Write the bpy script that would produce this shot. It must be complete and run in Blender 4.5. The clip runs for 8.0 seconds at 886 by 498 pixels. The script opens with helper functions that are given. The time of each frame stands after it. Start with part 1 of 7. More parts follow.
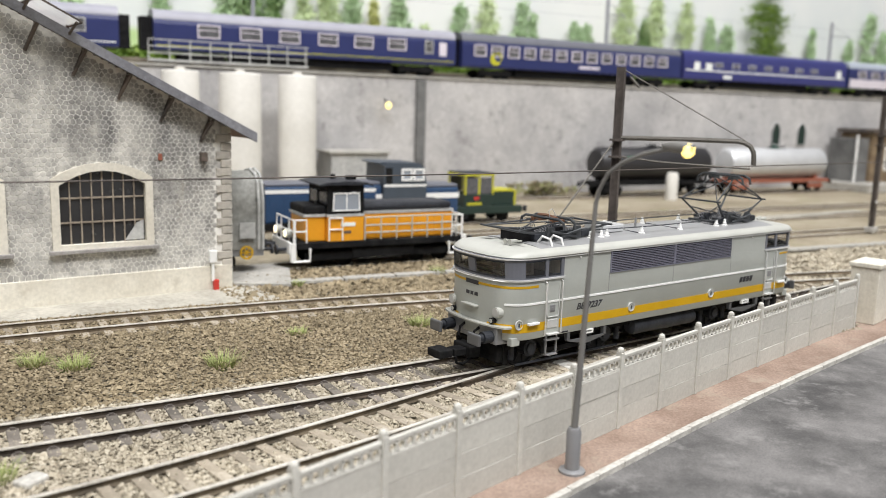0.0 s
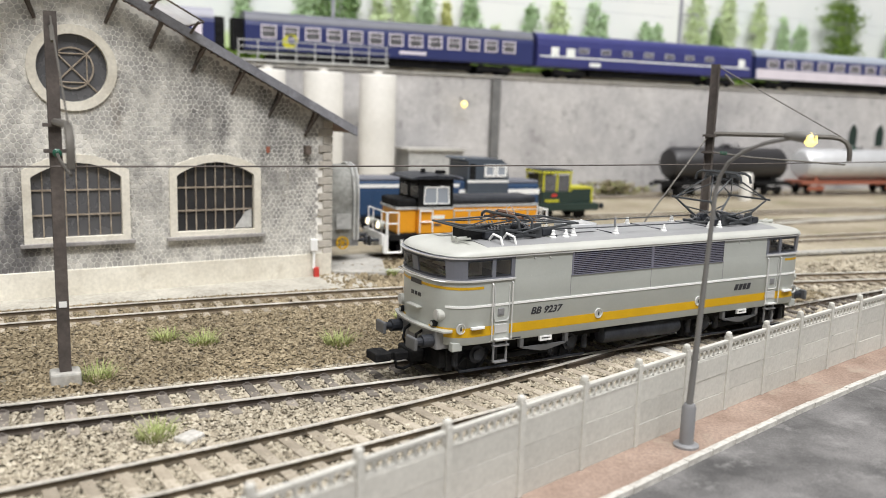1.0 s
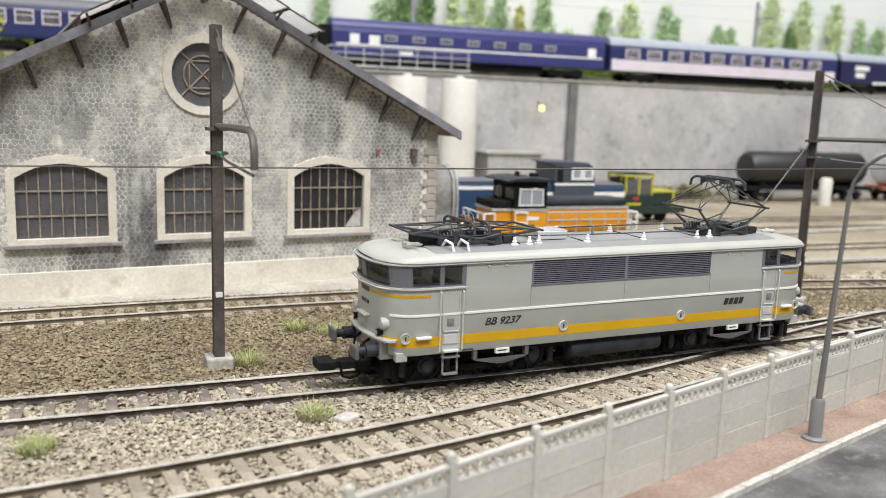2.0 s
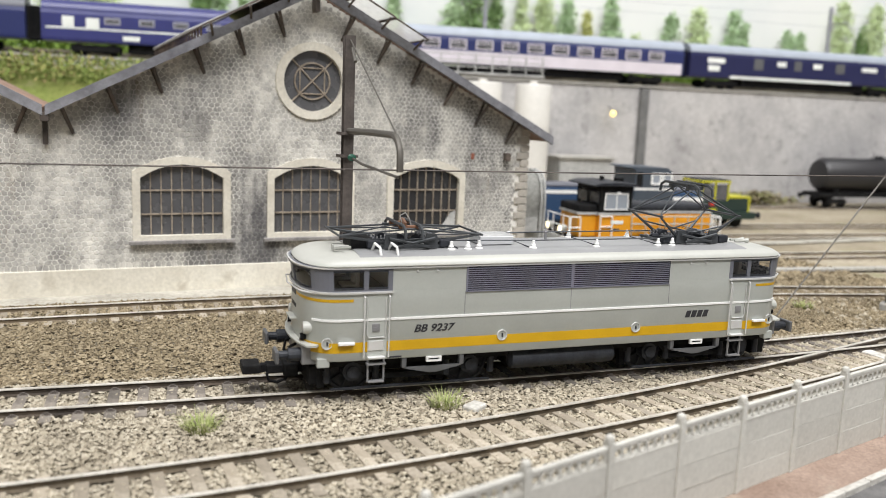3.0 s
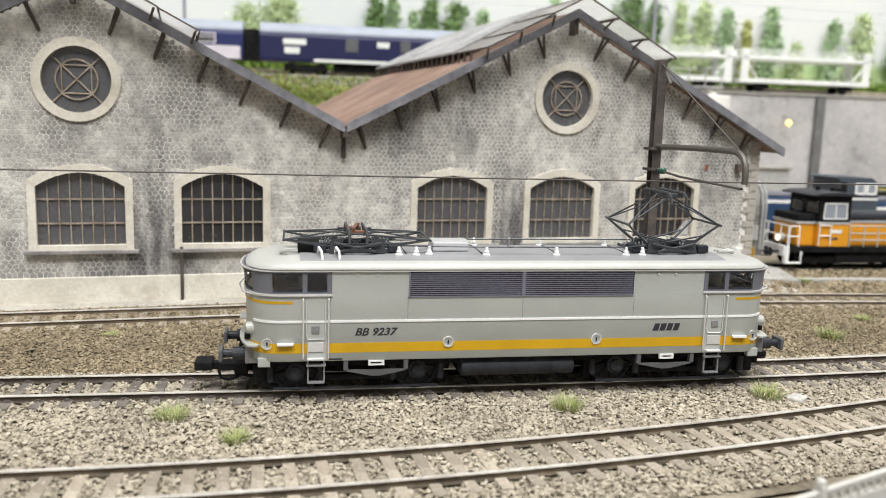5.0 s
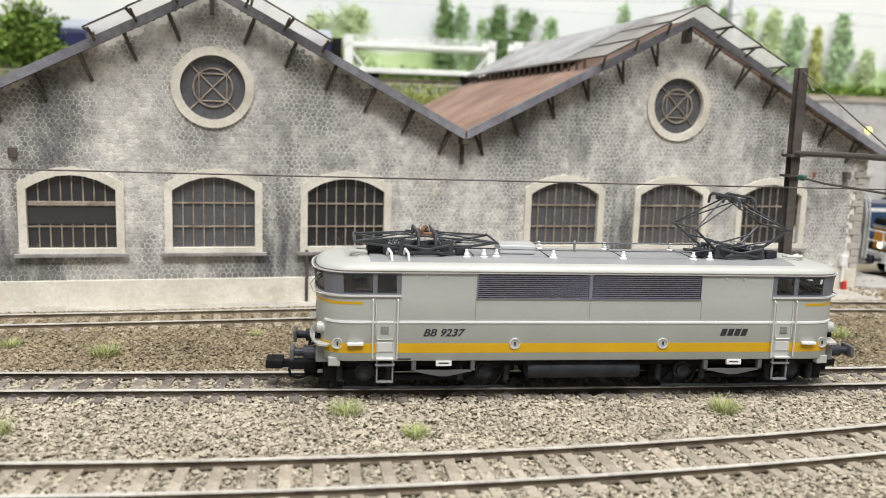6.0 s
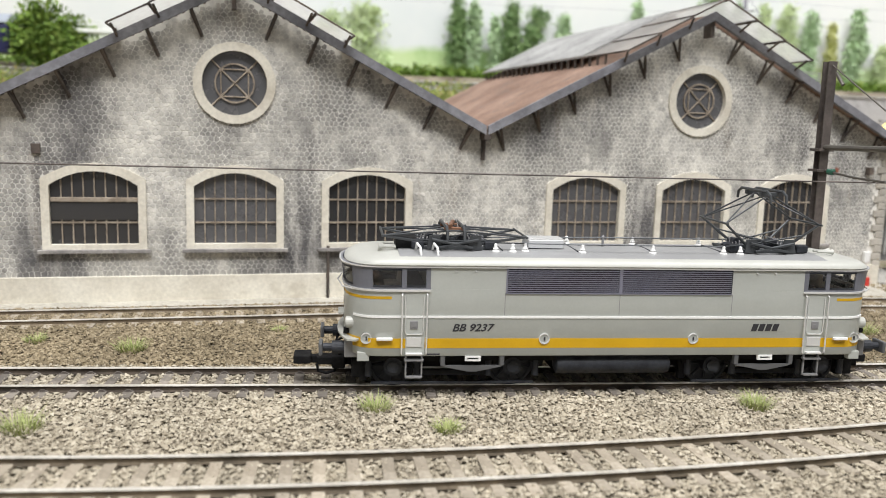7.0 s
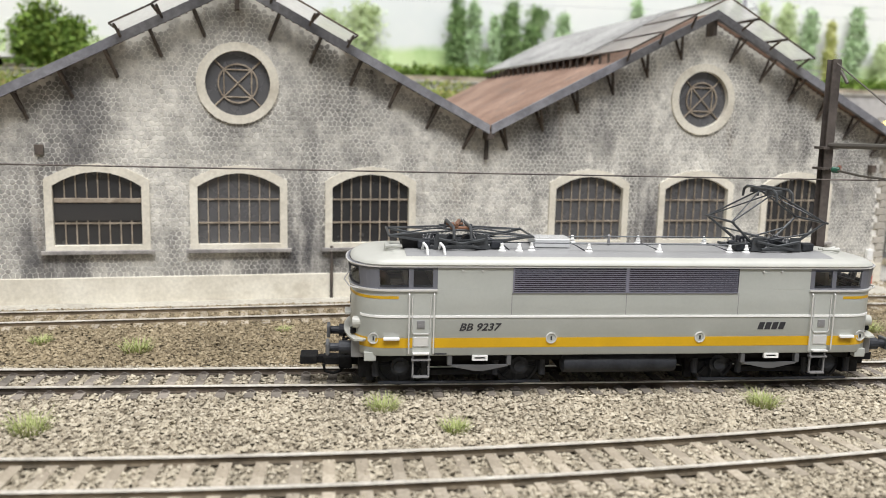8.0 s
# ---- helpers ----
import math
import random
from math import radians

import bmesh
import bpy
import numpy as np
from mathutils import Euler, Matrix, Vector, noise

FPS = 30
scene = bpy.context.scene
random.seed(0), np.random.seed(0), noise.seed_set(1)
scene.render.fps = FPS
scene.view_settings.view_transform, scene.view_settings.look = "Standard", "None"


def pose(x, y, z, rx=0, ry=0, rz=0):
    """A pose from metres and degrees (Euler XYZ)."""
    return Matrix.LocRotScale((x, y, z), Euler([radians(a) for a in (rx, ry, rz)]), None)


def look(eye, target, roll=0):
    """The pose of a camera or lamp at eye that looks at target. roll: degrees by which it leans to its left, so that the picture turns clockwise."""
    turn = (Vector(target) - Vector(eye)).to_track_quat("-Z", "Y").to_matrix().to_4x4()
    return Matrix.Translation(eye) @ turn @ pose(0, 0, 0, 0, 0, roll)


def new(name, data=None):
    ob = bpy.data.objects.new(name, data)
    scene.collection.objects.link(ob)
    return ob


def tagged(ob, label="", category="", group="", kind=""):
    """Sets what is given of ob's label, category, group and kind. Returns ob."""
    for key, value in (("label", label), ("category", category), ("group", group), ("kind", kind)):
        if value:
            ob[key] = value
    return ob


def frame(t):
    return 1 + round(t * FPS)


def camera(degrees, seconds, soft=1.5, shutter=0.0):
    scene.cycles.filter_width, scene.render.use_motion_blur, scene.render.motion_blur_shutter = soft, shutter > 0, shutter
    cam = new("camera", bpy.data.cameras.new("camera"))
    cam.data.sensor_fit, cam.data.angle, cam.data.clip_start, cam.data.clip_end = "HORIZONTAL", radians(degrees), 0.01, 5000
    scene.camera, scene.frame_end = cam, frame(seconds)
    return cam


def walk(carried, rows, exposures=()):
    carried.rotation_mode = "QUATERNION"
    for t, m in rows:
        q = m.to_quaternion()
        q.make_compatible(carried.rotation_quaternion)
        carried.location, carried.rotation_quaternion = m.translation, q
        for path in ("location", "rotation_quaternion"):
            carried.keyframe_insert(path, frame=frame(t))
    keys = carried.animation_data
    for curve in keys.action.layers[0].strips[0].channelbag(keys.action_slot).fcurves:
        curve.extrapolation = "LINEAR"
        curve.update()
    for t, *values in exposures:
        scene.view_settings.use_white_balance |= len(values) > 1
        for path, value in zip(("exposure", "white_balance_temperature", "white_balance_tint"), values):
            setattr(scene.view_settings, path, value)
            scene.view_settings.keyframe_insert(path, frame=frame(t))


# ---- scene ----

# Everything below is in metres of the real railway; SCALE turns it into the model on the table.
SCALE = 1 / 85
LENS = 55.86


def at(x, y, z, rx=0, ry=0, rz=0):
    return pose(x * SCALE, y * SCALE, z * SCALE, rx, ry, rz)


# ---- camera ----
cam = camera(LENS, 8.0, 0.4)
cam.data.dof.use_dof, cam.data.dof.focus_distance, cam.data.dof.aperture_fstop = True, 23.5 * SCALE, 17.0
PATH = [
    (0, 4.34, 15.443, 7.587, 80.495, -1.636, -35.091),
    (0.5, 3.192, 15.217, 7.529, 80.477, -1.69, -33.087),
    (1, 2.393, 15.257, 7.321, 80.482, -1.834, -31.23),
    (1.5, 1.4, 15.42, 7.332, 80.472, -1.843, -29.43),
    (1.7, 0.831, 15.324, 7.347, 80.481, -1.881, -28.62),
    (2.8, -1.932, 14.996, 7.347, 80.664, -2.214, -24.998),
    (3, -2.287, 14.98, 7.353, 80.648, -2.26, -24.198),
    (3.5, -3.92, 14.936, 7.289, 80.619, -2.19, -22.344),
    (4, -5.611, 14.816, 7.331, 80.664, -2.141, -20.539),
    (4.5, -7.001, 14.567, 7.4, 80.758, -2.012, -18.869),
    (5, -8.938, 14.715, 7.435, 80.952, -1.757, -17.118),
    (5.2, -9.841, 14.786, 7.396, 81.053, -1.738, -16.485),
    (6.3, -12.411, 15.063, 7.325, 81.384, -1.766, -14.164),
    (6.5, -12.438, 15.099, 7.324, 81.24, -1.711, -14.078),
    (7, -12.637, 15.237, 7.187, 81.259, -1.702, -13.966),
    (7.5, -12.704, 15.323, 7.126, 81.247, -1.627, -14.065),
    (8, -12.833, 15.293, 7.188, 81.211, -1.484, -14.104),
]
walk(cam, [(row[0], at(*row[1:])) for row in PATH])

# ---- light: a bright exhibition hall, diffuse lamps under the ceiling ----
world = bpy.data.worlds.new("hall")
scene.world = world
world.use_nodes = True
world.node_tree.nodes["Background"].inputs[0].default_value = (0.995, 0.985, 0.98, 1)
world.node_tree.nodes["Background"].inputs[1].default_value = 0.16


def hall_lamp(name, power, sx, sy, m):
    data = bpy.data.lights.new(name, "AREA")
    data.shape, data.size, data.size_y, data.energy = "RECTANGLE", sx, sy, power
    data.color = (0.99, 0.982, 0.985)
    ob = new(name, data)
    ob.matrix_world = m
    return ob


hall_lamp("ceiling_lamp", 31, 2.2, 0.5, look((0.25, 0.05, 2.2), (0.2, 0.5, 0)))
hall_lamp("ceiling_lamp", 56, 2.4, 0.6, look((-0.2, -0.95, 2.25), (0.1, 0.5, 0)))
scene.view_settings.exposure = 0.57


# ---- materials ----
def ramp(nt, fac, stops):
    node = nt.nodes.new("ShaderNodeValToRGB")
    el = node.color_ramp.elements
    while len(el) < len(stops):
        el.new(0.5)
    for e, (p, c) in zip(el, stops):
        e.position, e.color = p, (*c, 1)
    nt.links.new(fac, node.inputs[0])
    return node.outputs[0]


def noise_of(nt, vec, scale, detail=4.0, rough=0.6):
    node = nt.nodes.new("ShaderNodeTexNoise")
    node.inputs["Scale"].default_value, node.inputs["Detail"].default_value, node.inputs["Roughness"].default_value = scale, detail, rough
    nt.links.new(vec, node.inputs["Vector"])
    return node.outputs["Fac"]


def mixed(nt, fac, a, b, mode="MIX"):
    node = nt.nodes.new("ShaderNodeMix")
    node.data_type, node.blend_type = "RGBA", mode
    for socket, value in ((0, fac), (6, a), (7, b)):
        if isinstance(value, (int, float)):
            node.inputs[socket].default_value = value
        elif isinstance(value, tuple):
            node.inputs[socket].default_value = (*value, 1)
        else:
            nt.links.new(value, node.inputs[socket])
    return node.outputs[2]


def start(name, rough=0.6, metal=0.0):
    m = bpy.data.materials.new(name)
    m.use_nodes = True
    nt = m.node_tree
    bsdf = nt.nodes["Principled BSDF"]
    bsdf.inputs["Roughness"].default_value, bsdf.inputs["Metallic"].default_value = rough, metal
    coord = nt.nodes.new("ShaderNodeTexCoord")
    size = nt.nodes.new("ShaderNodeVectorMath")
    size.operation = "SCALE"
    size.inputs["Scale"].default_value = 1 / SCALE
    nt.links.new(coord.outputs["Object"], size.inputs[0])
    return m, nt, bsdf, size.outputs[0]


def bump_into(nt, bsdf, height, strength, distance):
    node = nt.nodes.new("ShaderNodeBump")
    node.inputs["Strength"].default_value, node.inputs["Distance"].default_value = strength, distance * SCALE
    nt.links.new(height, node.inputs["Height"])
    nt.links.new(node.outputs[0], bsdf.inputs["Normal"])


def surface(name, dark, light, scale=0.6, fine=9.0, rough=0.6, metal=0.0, bump=0.3, depth=0.03, per_piece=0.0, contrast=(0.35, 0.65), stain=None, spec=0.5, grain_mix=0.8):
    """Two colours mixed by a coarse and a fine noise, with fine relief; stain: a third colour in blotches."""
    m, nt, bsdf, vec = start(name, rough, metal)
    bsdf.inputs["Specular IOR Level"].default_value = spec
    big, small = noise_of(nt, vec, scale, 5), noise_of(nt, vec, fine, 3)
    col = ramp(nt, big, ((contrast[0], dark), (contrast[1], light)))
    grain = ramp(nt, small, ((0.3, (0.72, 0.72, 0.72)), (0.7, (1.18, 1.18, 1.18))))
    col = mixed(nt, grain_mix, col, grain, "MULTIPLY")
    if stain:
        spots = ramp(nt, noise_of(nt, vec, scale * 2.3, 6, 0.7), ((0.55, (0, 0, 0)), (0.72, (1, 1, 1))))
        col = mixed(nt, spots, col, stain)
    if per_piece:
        info = nt.nodes.new("ShaderNodeObjectInfo")
        tone = ramp(nt, info.outputs["Random"], ((0.0, (1 - per_piece,) * 3), (1.0, (1 + per_piece,) * 3)))
        col = mixed(nt, 1.0, col, tone, "MULTIPLY")
    nt.links.new(col, bsdf.inputs["Base Color"])
    if bump:
        bump_into(nt, bsdf, small, bump, depth)
    return m


def islands(name, colours, rough=0.9, fine=12.0, spec=0.25):
    """One colour for each loose piece of a mesh, from a list."""
    m, nt, bsdf, vec = start(name, rough)
    bsdf.inputs["Specular IOR Level"].default_value = spec
    geo = nt.nodes.new("ShaderNodeNewGeometry")
    n = len(colours)
    col = ramp(nt, geo.outputs["Random Per Island"], [(i / max(n - 1, 1), c) for i, c in enumerate(colours)])
    patch = ramp(nt, noise_of(nt, vec, 0.35, 5), ((0.3, (0.78, 0.77, 0.75)), (0.7, (1.15, 1.14, 1.12))))
    col = mixed(nt, 1.0, col, patch, "MULTIPLY")
    nt.links.new(col, bsdf.inputs["Base Color"])
    return m


def paint(name, colour, rough=0.4, metal=0.0, vary=0.06, spec=0.5):
    lo, hi = tuple(c * (1 - vary) for c in colour), tuple(c * (1 + vary) for c in colour)
    return surface(name, lo, hi, 0.8, 14.0, rough, metal, 0.03, 0.006, spec=spec, grain_mix=0.1)


def lit(name, colour, power):
    m = bpy.data.materials.new(name)
    m.use_nodes = True
    bsdf = m.node_tree.nodes["Principled BSDF"]
    bsdf.inputs["Emission Color"].default_value, bsdf.inputs["Emission Strength"].default_value = (*colour, 1), power
    bsdf.inputs["Base Color"].default_value = (*colour, 1)
    return m


def glass(name, tint, rough=0.05):
    m, nt, bsdf, vec = start(name, rough)
    bsdf.inputs["Base Color"].default_value = (*tint, 1)
    bsdf.inputs["Specular IOR Level"].default_value = 0.7
    smear = ramp(nt, noise_of(nt, vec, 1.3, 4), ((0.35, (rough,) * 3), (0.75, (rough + 0.2,) * 3)))
    nt.links.new(smear, bsdf.inputs["Roughness"])
    return m


def rubble():
    """Pale random rubble with soft sunk joints."""
    m, nt, bsdf, vec = start("retaining_wall_stone", 0.92)
    bsdf.inputs["Specular IOR Level"].default_value = 0.2
    cells, joints = nt.nodes.new("ShaderNodeTexVoronoi"), nt.nodes.new("ShaderNodeTexVoronoi")
    joints.feature = "DISTANCE_TO_EDGE"
    for node in (cells, joints):
        node.inputs["Scale"].default_value = 2.6
        nt.links.new(vec, node.inputs["Vector"])
    tone = ramp(nt, cells.outputs["Color"], ((0.0, (0.43, 0.42, 0.415)), (1.0, (0.5, 0.49, 0.485))))
    blot = ramp(nt, noise_of(nt, vec, 0.14, 6, 0.65), ((0.32, (0.72, 0.72, 0.73)), (0.68, (1.2, 1.19, 1.17))))
    col = mixed(nt, 1.0, tone, blot, "MULTIPLY")
    line = ramp(nt, joints.outputs["Distance"], ((0.0, (0.88, 0.88, 0.88)), (0.09, (1, 1, 1))))
    col = mixed(nt, 1.0, col, line, "MULTIPLY")
    pits = ramp(nt, noise_of(nt, vec, 0.75, 5, 0.7), ((0.56, (1.04, 1.04, 1.04)), (0.72, (0.66, 0.65, 0.65))))
    col = mixed(nt, 1.0, col, pits, "MULTIPLY")
    nt.links.new(col, bsdf.inputs["Base Color"])
    bump_into(nt, bsdf, joints.outputs["Distance"], 0.3, 0.08)
    return m


def frosted():
    """Thin frosted panel: partly clear, partly glowing with the light from above."""
    m = surface("frosted_skylight", (0.62, 0.62, 0.6), (0.82, 0.82, 0.8), 0.5, 4, 0.4)
    nt = m.node_tree
    glow, clear = nt.nodes.new("ShaderNodeBsdfTranslucent"), nt.nodes.new("ShaderNodeBsdfTransparent")
    soft, both = nt.nodes.new("ShaderNodeMixShader"), nt.nodes.new("ShaderNodeMixShader")
    glow.inputs[0].default_value = (0.92, 0.92, 0.9, 1)
    clear.inputs[0].default_value = (0.95, 0.95, 0.94, 1)
    soft.inputs[0].default_value, both.inputs[0].default_value = 0.5, 0.55
    nt.links.new(nt.nodes["Principled BSDF"].outputs[0], soft.inputs[1])
    nt.links.new(glow.outputs[0], soft.inputs[2])
    nt.links.new(soft.outputs[0], both.inputs[1])
    nt.links.new(clear.outputs[0], both.inputs[2])
    nt.links.new(both.outputs[0], nt.nodes["Material Output"].inputs[0])
    return m


def shed_wall_paint(name, joint):
    """Weathered wall colours by place: sooty, bleached and rusty patches; joints are paler where the wash has not filled them."""
    m, nt, bsdf, vec = start(name, 0.92)
    bsdf.inputs["Specular IOR Level"].default_value = 0.2
    geo = nt.nodes.new("ShaderNodeNewGeometry")
    real = nt.nodes.new("ShaderNodeVectorMath")
    real.operation = "SCALE"
    real.inputs["Scale"].default_value = 1 / SCALE
    nt.links.new(geo.outputs["Position"], real.inputs[0])
    place = real.outputs[0]
    squeeze = nt.nodes.new("ShaderNodeVectorMath")
    squeeze.operation = "MULTIPLY"
    squeeze.inputs[1].default_value = (1.0, 1.0, 0.45)
    nt.links.new(place, squeeze.inputs[0])
    big = noise_of(nt, squeeze.outputs[0], 0.26, 6, 0.62)
    col = ramp(nt, big, ((0.35, (0.12, 0.117, 0.12)), (0.44, (0.22, 0.214, 0.206)), (0.52, (0.39, 0.378, 0.352)), (0.64, (0.62, 0.6, 0.555))))
    streak = nt.nodes.new("ShaderNodeVectorMath")
    streak.operation = "MULTIPLY"
    streak.inputs[1].default_value = (1.0, 1.0, 0.16)
    nt.links.new(place, streak.inputs[0])
    wash = ramp(nt, noise_of(nt, streak.outputs[0], 1.5, 5, 0.65), ((0.48, (0, 0, 0)), (0.66, (0.65, 0.65, 0.65))))
    col = mixed(nt, wash, col, (0.62, 0.6, 0.555))
    rust = ramp(nt, noise_of(nt, streak.outputs[0], 0.9, 5, 0.7), ((0.6, (0, 0, 0)), (0.8, (0.55, 0.55, 0.55))))
    col = mixed(nt, rust, col, (0.24, 0.175, 0.11))
    mottle = ramp(nt, noise_of(nt, place, 2.6, 4, 0.6), ((0.32, (0.66, 0.66, 0.67)), (0.68, (1.26, 1.26, 1.24))))
    col = mixed(nt, 1.0, col, mottle, "MULTIPLY")
    if joint:
        open_joint = ramp(nt, noise_of(nt, place, 0.55, 5, 0.65), ((0.34, (0.2, 0.2, 0.2)), (0.52, (0.95, 0.95, 0.95))))
        clean = ramp(nt, big, ((0.38, (0.25, 0.25, 0.25)), (0.5, (1, 1, 1))))
        open_joint = mixed(nt, 1.0, open_joint, clean, "MULTIPLY")
        col = mixed(nt, open_joint, col, (0.83, 0.81, 0.755))
    else:
        tone = ramp(nt, geo.outputs["Random Per Island"], ((0.0, (0.9, 0.9, 0.9)), (1.0, (1.1, 1.1, 1.1))))
        col = mixed(nt, 1.0, col, tone, "MULTIPLY")
    nt.links.new(col, bsdf.inputs["Base Color"])
    bump_into(nt, bsdf, noise_of(nt, place, 9, 3), 0.3, 0.02)
    return m


def clear_glass(name, tint, gloss=0.14):
    m = bpy.data.materials.new(name)
    m.use_nodes = True
    nt = m.node_tree
    clear, shine, mix = nt.nodes.new("ShaderNodeBsdfTransparent"), nt.nodes.new("ShaderNodeBsdfGlossy"), nt.nodes.new("ShaderNodeMixShader")
    clear.inputs[0].default_value = (*tint, 1)
    shine.inputs["Roughness"].default_value = 0.05
    mix.inputs[0].default_value = gloss
    nt.links.new(clear.outputs[0], mix.inputs[1])
    nt.links.new(shine.outputs[0], mix.inputs[2])
    nt.links.new(mix.outputs[0], nt.nodes["Material Output"].inputs[0])
    return m


